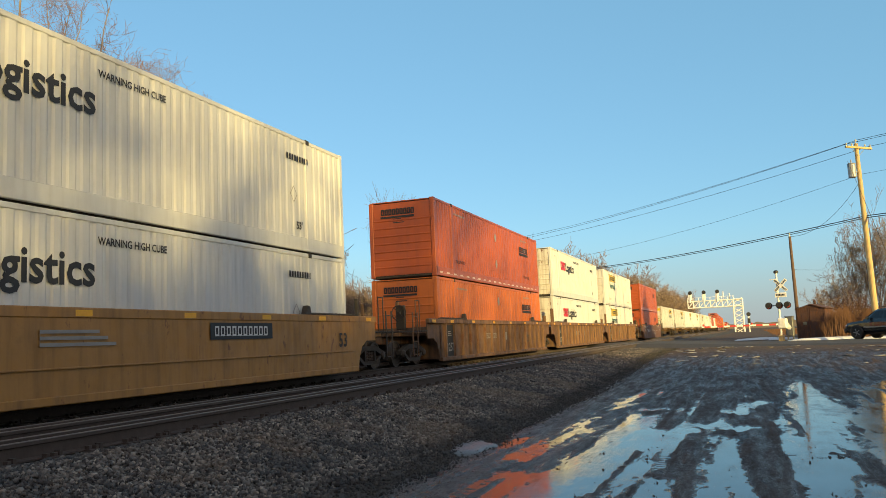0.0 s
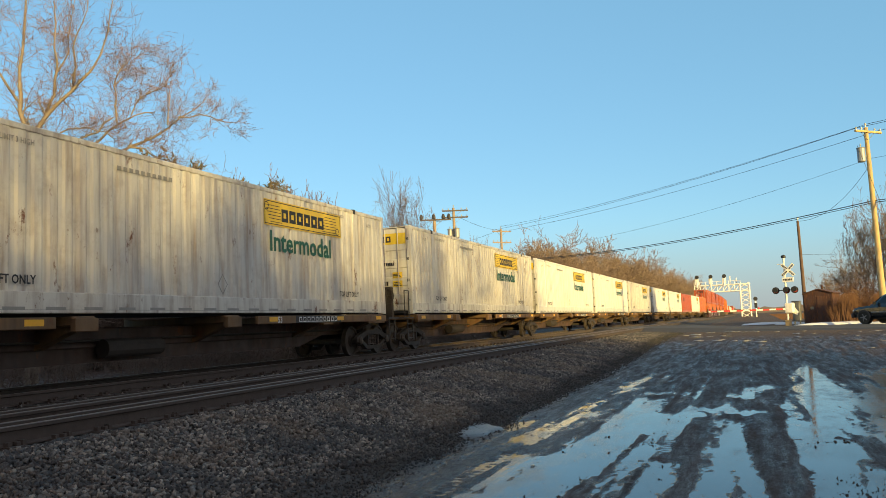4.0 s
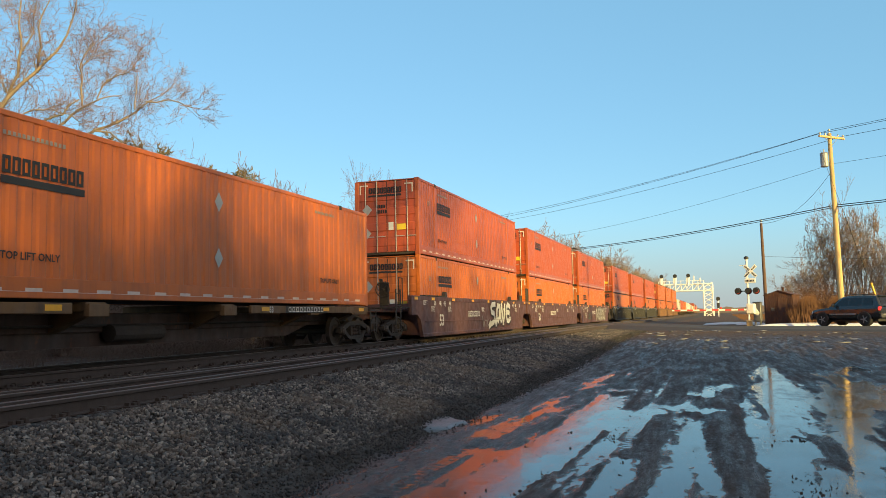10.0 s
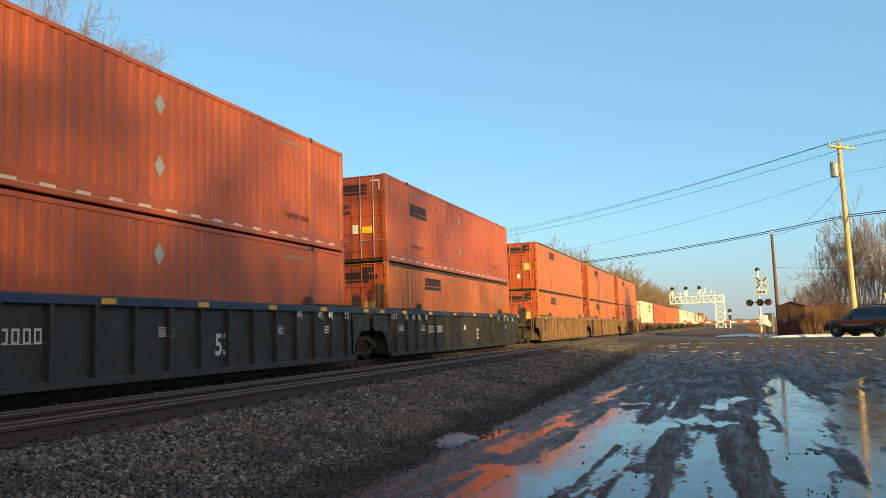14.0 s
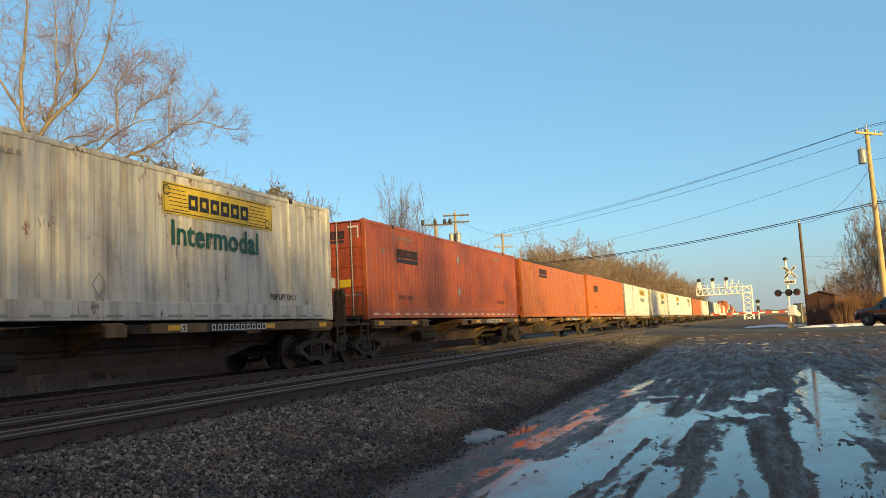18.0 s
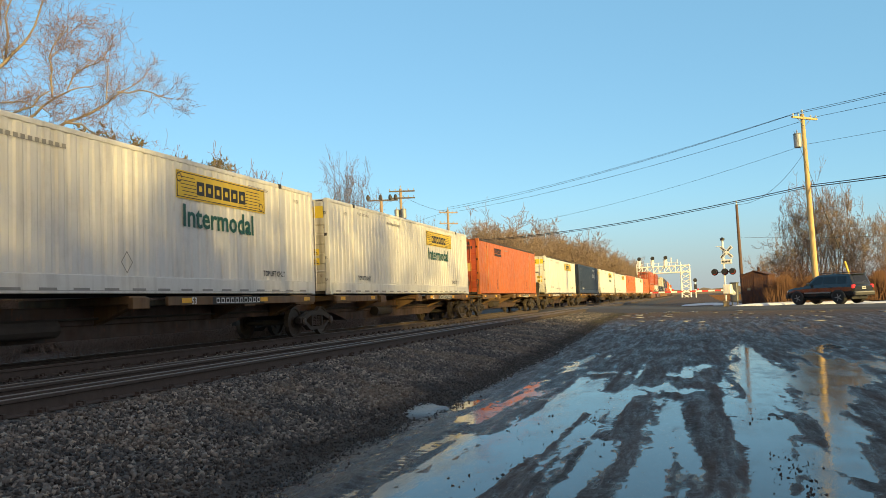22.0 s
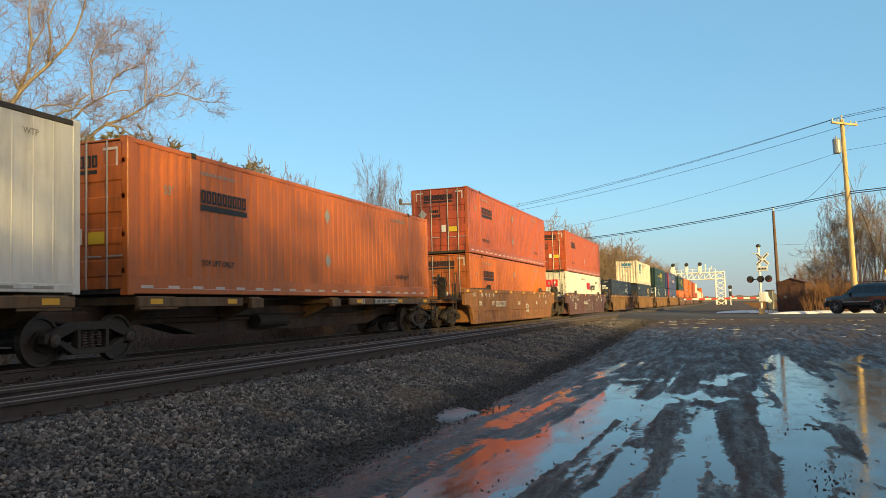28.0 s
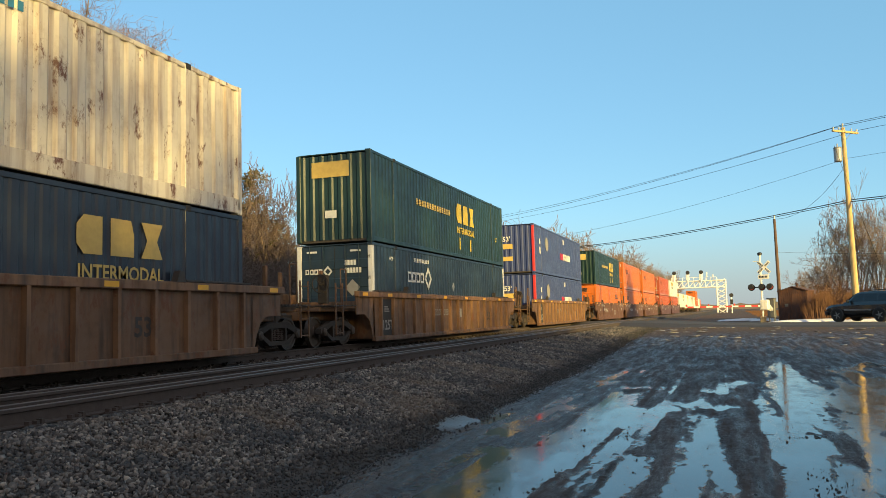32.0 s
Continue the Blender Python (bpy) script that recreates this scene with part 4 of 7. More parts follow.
        for z in (1.18, 0.9):
            if front == "door":
                mark("notice", [rect(0, 0, 0.34, 0.2)], ink_yellow, root, front_at(0.62, -0.003, z), "yellow warning notice")
                mark("notice_mark", lines(3, 0.28, 0.14), ink_black, root, front_at(0.65, -0.005, z + 0.03))
            mark("notice", [rect(0, 0, 0.16, 0.14)], ink_black if front == "door" else ink_grey, root, front_at(0.3, fy - 0.003, 0.95))
    elif logo in ("xp", "xp_far"):
        y = 2.7 if logo == "xp" else 8.55
        col = ink_black
        mark("word_mark", rings(3, 1.42, 0.52, 0.15, 0.1), ink_red, root, side_at(x, y, 1.72), "red word blocks")
        word("Logistics", 0.78, col, y + 1.46, 1.72, 1.0)
        word("WARNING HIGH CUBE", 0.19, ink_black, y + 4.2 if logo == "xp" else 6.1, 2.42, 0.9)
        word("WTP", 0.13, ink_grey, 1.0, 2.4), small(L - 3.0, 2.25, 1.1, 0.15, 9, ink_black)
        word("53'", 0.26, ink_black, L - 2.6, 0.55) if logo == "xp" else None
        mark("placard_outline", ribbon([(0, -0.2), (0.16, 0), (0, 0.2), (-0.16, 0), (0, -0.2)], 0.02), ink_grey, root, side_at(x, L - 2.7, 1.4))
        if front == "door":
            mark("word_mark", rings(3, 1.3, 0.5, 0.14, 0.1), ink_red, root, front_at(-0.62, -0.003, 1.85), "red word blocks")
            mark("stencil", lines(2, 0.7, 0.4) , ink_grey, root, front_at(-0.98, -0.003, 1.25))
            mark("stencil", bars(8, 0.8, 0.16), ink_black, root, front_at(0.2, -0.003, 1.3))
        else:
            mark("word_mark", bars(3, 0.34, 0.16, 0.12), ink_red, root, front_at(-1.0, 0.0, 2.45))
            lettering("lettering", "Logistics", 0.24, ink_black, root, front_at(-0.64, 0.0, 2.45))
            lettering("lettering", "WARNING HIGH CUBE", 0.14, ink_grey, root, front_at(-0.95, 0.0, 2.05))
            lettering("lettering", "53'", 0.22, ink_black, root, front_at(-0.4, 0.0, 1.62))
    elif logo.startswith("um"):
        y = 10.55 if logo == "um_far" else 3.0
        mark("word_mark", rings(4, 1.65, 0.36, 0.075), ink_white, root, side_at(x, y, 1.74), "white word blocks")
        mark("diamond_sign", ribbon([(0, -0.34), (0.3, 0), (0, 0.34), (-0.3, 0), (0, -0.34)], 0.13), ink_white, root, side_at(x, y + 2.05, 1.92), "white ring diamond")
        small(y + 0.6, 2.45, 1.6, 0.14, 10, ink_white), word("WTP", 0.16, ink_white, 1.35, 2.4), small(2.4, 0.45, 1.2, 0.13, 10, ink_white)
        mark("placard", [[(0, -0.2), (0.16, 0), (0, 0.2), (-0.16, 0)]], galvanised, root, side_at(x, 8.0, 1.7))
        mark("word_mark", rings(4, 0.62, 0.16, 0.035), ink_white, root, front_at(-1.0, -0.003, 1.95), "white word blocks")
        mark("diamond_sign", ribbon([(0, -0.14), (0.13, 0), (0, 0.14), (-0.13, 0), (0, -0.14)], 0.055), ink_white, root, front_at(-0.22, -0.003, 2.03))
        mark("stencil", bars(4, 0.42, 0.16) + [[(a, b - 0.24) for a, b in q] for q in bars(6, 0.6, 0.16)], ink_white, root, front_at(0.35, -0.003, 2.2))
        mark("placard", [[(0, -0.26), (0.26, 0), (0, 0.26), (-0.26, 0)]], ink_grey, root, front_at(0.62, -0.003, 1.5), "grey diamond placard")
        mark("corner_mark", [rect(0, 0, 0.36, 0.06)], ink_white, root, front_at(-0.95, -0.003, 2.62)), mark("corner_mark", [rect(0, 0, 0.36, 0.06)], ink_white, root, front_at(0.55, -0.003, 2.62))
    elif logo.startswith("cs"):
        mat = {"cs_blue": ink_blue, "cs_gold": ink_gold, "cs_yellow": ink_yellow}[logo]
        y, z, w_, h = {"cs_blue": (2.2, 1.75, 2.6, 0.8), "cs_gold": (11.1, 1.75, 2.4, 0.66), "cs_yellow": (8.6, 1.45, 2.7, 0.8)}[logo]
        k = w_ / 3
        shapes = [[(0.1 * k, 0.25 * h), (0.3 * k, 0), (0.85 * k, 0), (0.85 * k, h), (0.3 * k, h), (0.1 * k, 0.75 * h)], [(1.1 * k, 0), (1.85 * k, 0), (1.85 * k, h * 0.6), (1.75 * k, h), (1.1 * k, h)], [(2.1 * k, 0), (2.85 * k, 0), (2.65 * k, h * 0.5), (2.85 * k, h), (2.1 * k, h), (2.3 * k, h * 0.5)]]
        mark("emblem", shapes, mat, root, side_at(x, y, z), "broad brushed emblem strokes")
        lettering("lettering", "INTERMODAL", 0.36, mat, root, side_at(x, y + 0.1, z - 0.42), "", w_ / 2.45)
        word("53'", 0.3, mat, 1.1 if logo == "cs_blue" else L - 1.5, 1.1)
        if logo == "cs_yellow":
            mark("word_mark", bars(14, 3.9, 0.22, 0.3), ink_gold, root, side_at(x, 4.0, 1.62), "gold word bars")
            mark("pillar_mark", [rect(0, 0, 0.16, 0.5), rect(1.5, 0, 1.66, 0.5)], ink_yellow, root, side_at(x, 9.0, 0.35))
            mark("sign_panel", [rect(0, 0, 1.3, 0.5)], ink_gold, root, front_at(-0.75, 0.024, 2.1), "pale yellow panel")
            mark("notice", [rect(0, 0, 0.4, 0.24)], ink_white, root, front_at(-0.3, 0.024, 0.8))
        elif logo == "cs_gold":
            word("53'", 0.24, mat, 1.1, 0.9)
            small(0.75, 2.25, 1.0, 0.2, 7, ink_white)
            mark("emblem", bars(3, 1.2, 0.42, 0.12, 0.1), ink_gold, root, front_at(-0.8, 0.0, 0.55)), lettering("lettering", "53'", 0.3, ink_gold, root, front_at(-0.3, 0.0, 1.9))
        else:
            mark("emblem", bars(3, 1.2, 0.34, 0.2, 0.1), ink_blue, root, front_at(-0.6, 0.024, 2.25)), lettering("lettering", "INTERMODAL", 0.2, ink_blue, root, front_at(-0.6, 0.024, 2.02))
            mark("patch", [rect(0, 0, 1.1, 0.42)], painted("rust_patch", (0.2, 0.05, 0.03), 0.5), root, side_at(x, 6.6, 2.2), "red-brown repair patch")
            small(8.5, 2.5, 1.6, 0.16, 9, ink_blue)
    elif logo == "hub":
        mark("emblem", [[(0.45 * math.cos(a), 0.45 * math.sin(a)) for a in [i * math.pi / 5 for i in range(10)]]], ink_grey, root, side_at(x, 3.6, 1.9), "grey round emblem")
        mark("word_mark", bars(2, 0.9, 0.42, 0.2), ink_red, root, side_at(x, 8.0, 1.2)), mark("word_mark", bars(6, 2.6, 0.42, 0.2), ink_white, root, side_at(x, 9.0, 1.2), "white word blocks")
        mark("notice", [rect(0, 0, 0.3, 0.3), rect(0, -0.6, 0.3, -0.2)], ink_white, root, side_at(x, 1.4, 1.8)), mark("notice", [rect(0, 0, 0.35, 0.3)], ink_white, root, side_at(x, 9.0, 2.3))
        lettering("lettering", "53'", 0.4, ink_white, root, front_at(-0.6, 0.024, 1.9))
        mark("notice", [rect(0, 0, 0.6, 0.3), rect(0, -0.7, 0.6, -0.45)], ink_gold, root, front_at(-0.6, 0.024, 1.45))


# ---- the train: wagons ----
WHEEL = Mesh().lathe((0, 0, 0), "x", [(-0.07, 0.10), (-0.07, 0.17), (-0.02, 0.19), (-0.02, 0.34), (-0.07, 0.37), (-0.07, 0.425), (0.055, 0.42), (0.055, 0.37), (0.02, 0.35), (0.02, 0.18), (0.07, 0.16), (0.07, 0.10)], 22)


def truck(root, y):
    """A two-axle freight truck under the wagon at y."""
    b = part("truck", Mesh().bevel_box(-0.95, 0.95, y - 0.2, y + 0.2, 0.38, 0.72, 0.03).lathe((0, y, 0.72), "z", [(0, 0.2), (0.06, 0.2)], 12), truck_iron, root)
    wm = BUILT.setdefault("wheel", WHEEL.data("wheel", wheel_steel))
    for yy in (y - 0.89, y + 0.89):
        part("axle", Mesh().tube((-1.05, yy, 0.42), (1.05, yy, 0.42), 0.08, n=10), truck_iron, b)
        for sx in (-1, 1):
            part("wheel", wm, None, b, at=pose(sx * 0.752, yy, 0.42, 0, 0, 0 if sx > 0 else 180))
    for sx in (-1, 1):
        f = Mesh()
        lo, hi = sorted((sx * 0.93, sx * 1.07))
        # upper beam, lower beam and columns, with the windows left open
        f.prism([(y + a, z) for a, z in [(-1.08, 0.38), (-1.08, 0.52), (-0.75, 0.62), (-0.40, 0.72), (0.40, 0.72), (0.75, 0.62), (1.08, 0.52), (1.08, 0.38), (0.80, 0.44), (0.40, 0.58), (-0.40, 0.58), (-0.80, 0.44)]], lo, hi)
        f.prism([(y + a, z) for a, z in [(-0.85, 0.40), (-0.70, 0.42), (-0.40, 0.27), (0.40, 0.27), (0.70, 0.42), (0.85, 0.40), (0.45, 0.17), (-0.45, 0.17)]], lo, hi)
        for a in (-0.36, 0.30):
            f.box(lo, hi, y + a, y + a + 0.07, 0.25, 0.6)
        part("side_frame", f, truck_iron, b)
        for k in range(3) if sx > 0 else ():
            coil = BUILT.setdefault("spring", Mesh().lathe((0, 0, 0), "z", [(j * 0.045 + a, r) for j in range(6) for a, r in ((0, 0.05), (0.01, 0.07), (0.022, 0.07), (0.032, 0.05))], 8).data("spring", rail_rust))
            part("spring", coil, None, b, at=(1.0, y - 0.17 + k * 0.17, 0.29))
        for yy in (y - 0.89, y + 0.89) if sx > 0 else ():
            part("bearing_cap", Mesh().lathe((sx * 1.06, yy, 0.42), "x", [(-0.08, 0.12), (0.05, 0.11), (0.08, 0.06)], 12), wheel_steel, b)


def coupler(root, y, way):
    m = Mesh()
    a, b = sorted((y, y + way * 0.75))
    m.bevel_box(-0.14, 0.14, a, b, 0.62, 0.92, 0.02)
    k0, k1 = sorted((y + way * 0.72, y + way * 1.05))
    m.bevel_box(-0.2, 0.2, k0, k1, 0.60, 0.96, 0.05)
    part("coupler", m, truck_iron, root)
    m = Mesh().path([(0.25, y + way * 0.3, 0.72), (0.28, y + way * 0.7, 0.5), (0.2, y + way * 1.05, 0.45)], 0.025)
    part("air_hose", m, gasket, root)


def brake_ring(x, y, z):
    """A hand wheel's rim and spokes, facing along the train."""
    ring = [(x + 0.25 * math.cos(a), y, z + 0.25 * math.sin(a)) for a in [k * math.pi / 8 for k in range(17)]]
    return Mesh().path(ring, 0.018, 6).path([ring[2], ring[10]], 0.012).path([ring[6], ring[14]], 0.012).tube((x, y - 0.02, z), (x, y + 0.1, z), 0.04, n=8)


def ladder(root, x, y, z0, z1, mat, rungs=4):
    m = Mesh()
    for dy in (-0.21, 0.21):
        m.bevel_box(x - 0.02, x + 0.02, y + dy - 0.02, y + dy + 0.02, z0, z1, 0.004)
    for i in range(rungs):
        z = z0 + 0.06 + (z1 - z0 - 0.2) * i / max(1, rungs - 1)
        m.tube((x, y - 0.21, z), (x, y + 0.21, z), 0.014, n=6)
    part("ladder", m, mat, root)


WELL = {  # sheet, chord, ribbed, plate
    "tan": (stained_shaded_tan, tan, True), "ochre": (yellow_car, yellow_car, False), "maroon": (maroon, maroon, False), "blue": (dark_grey_car, dark_blue_car, True), "brown": (brown_car, brown_car, False), "rust": (rust_car, rust_car, False),
}
WELL_LABEL = {"tan": "rusty tan ribbed well car with yellow reflectors", "ochre": "ochre smooth-sided well car with a black number plate", "maroon": "dark maroon smooth well car with white stencils and spray paint", "blue": "dark grey ribbed well car with a blue top chord", "brown": "dull brown smooth-sided well car", "rust": "dirty orange-brown smooth well car with yellow reflectors"}


def well_car(style, front, rear, paint_job=0):
    """front, rear: 'c' coupled to another car, 'a' joined over a shared truck ('a' at the rear carries it)."""
    sheet, chord, ribbed = WELL[style]
    root = thing("well_car", WELL_LABEL[style], "rail car", group="cars of the freight train")
    top, x1 = 1.56, 1.50
    out = [(-1.45, top - 0.16), (L + 1.45, top - 0.16), (L + 1.45, 0.88), (L + 0.85, 0.88), (L + 0.55, 0.72), (L + 0.38, 0.45), (L + 0.28, 0.10), (-0.28, 0.10), (-0.38, 0.45), (-0.55, 0.72), (-0.85, 0.88), (-1.45, 0.88)]
    for sx in (1, -1):
        lo, hi = sorted((sx * (x1 - 0.14), sx * (x1 - 0.10 if ribbed else x1 - 0.02)))
        part("side_sheet", Mesh().prism(out, lo, hi), sheet, root)
        lo, hi = sorted((sx * (x1 - 0.14), sx * x1))
        part("top_chord", Mesh().bevel_box(lo, hi, -1.5, L + 1.5, top - 0.17, top, 0.015), chord, root)
        part("bottom_chord", Mesh().bevel_box(lo, hi, -0.28, L + 0.28, 0.06, 0.20, 0.015), sheet, root)
        if ribbed:
            rib = BUILT.setdefault(("rib", style, sx), Mesh().prism([(sx * (x1 - 0.10), -0.055), (sx * (x1 - 0.005), -0.04), (sx * (x1 - 0.005), 0.04), (sx * (x1 - 0.10), 0.055)], 0.19, top - 0.16, "z").data("rib", tan if style == "tan" else sheet))
            for i in range(17):
                if sx > 0:
                    part("rib", rib, None, root, at=(0, 0.25 + i * (L - 0.5) / 16, 0))
        else:
            part("lip", Mesh().bevel_box(lo + 0.003, hi + 0.012 if sx > 0 else hi, 0.0, L, 0.60, 0.63, 0.006), sheet, root)
        for y0 in (0.0, L - 2.3) if sx > 0 else ():
            part("guide_plate", Mesh().bevel_box(lo - (0.1 if sx > 0 else 0), hi + (0.1 if sx < 0 else 0), y0, y0 + 2.3, top + 0.002, top + 0.05, 0.01), grime, root)
            yb = 2.35 if y0 == 0 else L - 2.6
            part("guide_block", Mesh().prism([(yb, top), (yb + 0.28, top), (yb + 0.22, top + 0.2), (yb + 0.1, top + 0.22)], lo, hi), grime, root)
        if sx > 0:
            rf = BUILT.setdefault("reflector", flat([rect(0, 0, 0.36, 0.10)]).data("reflector", reflector))
            for yy in (-1.2, 0.7, 3.3, 6.2, 8.9, 11.6, 14.2, L + 0.8):
                part("reflector", rf, None, root, "yellow reflector", at=side_at(x1 + 0.003, yy, top - 0.14))
    fl = Mesh()
    for i in range(7):
        y = 0.5 + i * (L - 1.2) / 6
        fl.box(-x1 + 0.1, x1 - 0.1, y, y + 0.25, 0.08, 0.19)
    part("well_floor", fl, grime, root)
    for end, y, way in ((front, 0.0, -1), (rear, L, 1)):
        reach = 2.95 if end == "c" else 1.35
        a, b = sorted((y + way * 0.12, y + way * reach))
        deck = Mesh().bevel_box(-1.0, 1.0, a, b, 0.98, 1.10, 0.02).bevel_box(-0.35, 0.35, a, b, 0.74, 0.98, 0.02)
        e0, e1 = sorted((y + way * 0.14, y + way * 0.24))
        deck.box(-1.4, 1.4, e0, e1, 0.15, 1.3)
        part("end_platform", deck, sheet, root)
        if end == "c":
            p0, p1 = sorted((y + way * 1.45, y + way * 2.95))
            g = Mesh()
            for i in range(9):
                yy = p0 + (p1 - p0) * i / 9
                g.box(-1.45, 1.45, yy, yy + 0.1, 1.12, 1.15)
            part("walkway_grating", g, grime, root)
            for sx in (-1, 1):
                ladder(root, sx * 1.42, y + way * 2.6, 0.32, 1.75, grime if style != "tan" else sheet)
            hr = Mesh().path([(1.35, y + way * 2.0, 1.12), (1.35, y + way * 2.0, 2.15), (1.35, y + way * 2.35, 2.15), (1.35, y + way * 2.35, 1.12)], 0.02)
            for xx in (0.6, -0.7):
                part("post", Mesh().bevel_box(xx - 0.05, xx + 0.05, y + way * 2.1 - 0.05, y + way * 2.1 + 0.05, 1.1, 2.15, 0.01), sheet if style == "tan" else grime, root)
            part("handrail", hr, sheet if style == "tan" else grime, root)
            truck(root, y + way * 1.95)
            coupler(root, y + way * 2.9, way)
            if way < 0:
                bw = brake_ring(0.9, y - 2.7, 1.75).bevel_box(0.75, 1.05, y - 2.6, y - 2.45, 1.2, 2.0, 0.02)
                part("brake_wheel", bw, truck_iron, root)
        else:
            if way > 0:
                truck(root, L + 1.62)
            for yy, xx in ((0.55, 1.32), (0.95, 1.32), (0.75, -0.9)):
                part("post", Mesh().bevel_box(xx - 0.045, xx + 0.045, y + way * yy - 0.045, y + way * yy + 0.045, 1.1, 2.35 if way < 0 else 1.9, 0.008), sheet if style == "tan" else grime, root)
    # stencils
    xs = x1 + 0.003 if not ribbed else x1 - 0.094
    pale = ink_grey if style in ("tan", "ochre") else ink_white
    if style == "ochre":
        mark("number_plate", [rect(0, 0, 2.3, 0.34)], ink_black, root, side_at(xs, 9.7, 1.0), "black number plate")
        mark("number_mark", rings(10, 2.0, 0.2, 0.035, 0.3), ink_white, root, side_at(xs + 0.003, 9.85, 1.07))
        mark("stencil", lines(3, 1.6, 0.3), ink_grey, root, side_at(xs, 5.5, 0.95))
        lettering("lettering", "53", 0.5, grime, root, side_at(xs, L - 0.9, 0.75))
    elif style == "tan":
        mark("plate", [rect(0, 0, 0.95, 1.12)], gasket, root, side_at(xs + 0.002, 0.35, 0.22), "black stencilled plate")
        lettering("lettering", "125T", 0.42, ink_grey, root, side_at(xs + 0.006, 0.42, 0.40))
        mark("stencil", lines(3, 0.4, 0.2), ink_grey, root, side_at(xs + 0.006, 0.6, 0.95))
        lettering("lettering", "53", 0.5, grime, root, side_at(xs + 0.003, L - 3.7, 0.55))
        mark("number_mark", rings(9, 1.8, 0.22, 0.035, 0.3), ink_grey, root, side_at(xs + 0.003, 5.2, 0.8))
        mark("plate", [rect(0, 0, 0.45, 0.35)], ink_grey, root, side_at(xs + 0.003, 8.2, 0.7))
    else:
        lettering("lettering", "53", 0.62, pale, root, side_at(xs + 0.003, 1.6 if style == "maroon" else 9.6, 0.45), "", 0.9)
        mark("number_mark", rings(9, 1.9, 0.24, 0.038, 0.3), pale, root, side_at(xs + 0.003, 5.6 if style == "maroon" else 3.4, 0.78))
        for yy in (0.6, 2.7, 7.8, 12.0, 14.6):
            mark("stencil", lines(5, 0.46, 0.2), pale, root, side_at(xs + 0.004, yy, 1.0 if style == "maroon" else 0.85))
        for text, yy in (("125 T", -0.3), ("53|", 0.95), ("48|", 1.6), ("45|", 2.15), ("40|", 2.85), ("40|", L - 3.2), ("45|", L - 2.1), ("48|", L - 1.5), ("53|", L - 0.5)):
            lettering("lettering", text, 0.23, pale, root, side_at(x1 + 0.004, yy, 1.24), "", 0.9)
    if paint_job == 1:      # big silver letters
        strokes = [[(1.05, 1.30), (0.45, 1.28), (0.22, 1.12), (0.30, 0.92), (0.78, 0.86), (0.92, 0.66), (0.72, 0.44), (0.2, 0.36), (-0.25, 0.24)], [(1.98, 1.18), (1.62, 1.24), (1.40, 1.0), (1.36, 0.68), (1.58, 0.46), (1.88, 0.66), (2.02, 1.25), (2.10, 0.72), (2.28, 0.44)], [(2.42, 1.30), (2.56, 0.74), (2.74, 0.36), (2.98, 0.72), (3.12, 1.28)], [(4.30, 1.20), (3.84, 1.32), (3.50, 1.12), (3.44, 0.78), (3.62, 0.50), (4.02, 0.46), (4.36, 0.60)], [(3.46, 0.88), (3.86, 0.92), (4.14, 0.86)], [(-0.25, 0.24), (0.02, 0.42)], [(1.0, 0.52), (1.2, 0.30), (1.26, 0.52)]]
        mark("spray_shadow", [q for s in strokes for q in ribbon([(a * 0.95 + 0.04, b - 0.03) for a, b in s], 0.36)], ink_black, root, side_at(xs + 0.004, 9.3, 0.05), "black spray outline")
        mark("spray_paint", [q for s in strokes for q in ribbon([(a * 0.95, b) for a, b in s], 0.24)], ink_white, root, side_at(xs + 0.008, 9.3, 0.05), "silver spray-painted strokes")
        mark("spray_paint", [q for s in ([(0, 0.5), (0.12, 0), (0.25, 0.35), (0.4, 0)], [(0.5, 0.3), (0.8, 0.3)], [(0.65, 0.3), (0.6, 0)], [(0.9, 0.3), (0.9, 0)], [(0.9, 0.3), (1.1, 0.32)]) for q in ribbon(s, 0.05)], ink_grey, root, side_at(xs + 0.004, 7.9, 0.3))
    elif paint_job == 2:
        strokes = [[(0, 0), (0.1, 1.0), (0.7, 0.1), (0.8, 1.05)], [(1.6, 1.0), (1.1, 0.9), (1.1, 0.1), (1.7, 0.15)], [(1.1, 0.5), (1.6, 0.55)], [(2.0, 0), (2.1, 1.0), (2.6, 0.9), (2.5, 0.5), (2.1, 0.5), (2.7, 0)], [(3.5, 0.9), (3.0, 0.8), (3.1, 0.1), (3.6, 0.2), (3.6, 0.6)], [(3.9, 1.0), (3.9, 0.1), (4.4, 0.1), (4.5, 1.0)]]
        strokes = [[(a * 1.35, b) for a, b in s] for s in strokes]
        mark("spray_paint", [q for s in strokes for q in ribbon(s, 0.36)], ink_grey, root, side_at(xs + 0.004, 8.2, 0.24), "grey spray-painted strokes")
        mark("spray_core", [q for s in strokes for q in ribbon(s, 0.05)], ink_white, root, side_at(xs + 0.008, 8.2, 0.24))
        mark("spray_paint", [q for s in ([(0, 0.1), (0.3, 0.7), (0.4, 0.1)], [(0.5, 0.4), (0.9, 0.6), (0.6, 0.1), (1.0, 0.1)], [(1.2, 0.5), (1.5, 0.1), (1.6, 0.6)]) for q in ribbon(s, 0.09)], ink_green, root, side_at(xs + 0.004, 3.4, 0.3), "green sprayed scrawl")
    elif paint_job == 3:
        strokes = [[(0, 0.5), (0.7, 0.55)], [(0.3, 0.55), (0.15, -0.1)], [(0.2, 0.2), (0.6, 0.22)]]
        for i in range(5):
            strokes.append([(0.75 + i * 0.55 + 0.36 * math.cos(a) * 0.6, 0.2 + 0.24 * math.sin(a)) for a in [0.4 + k * 0.8 for k in range(7)]])
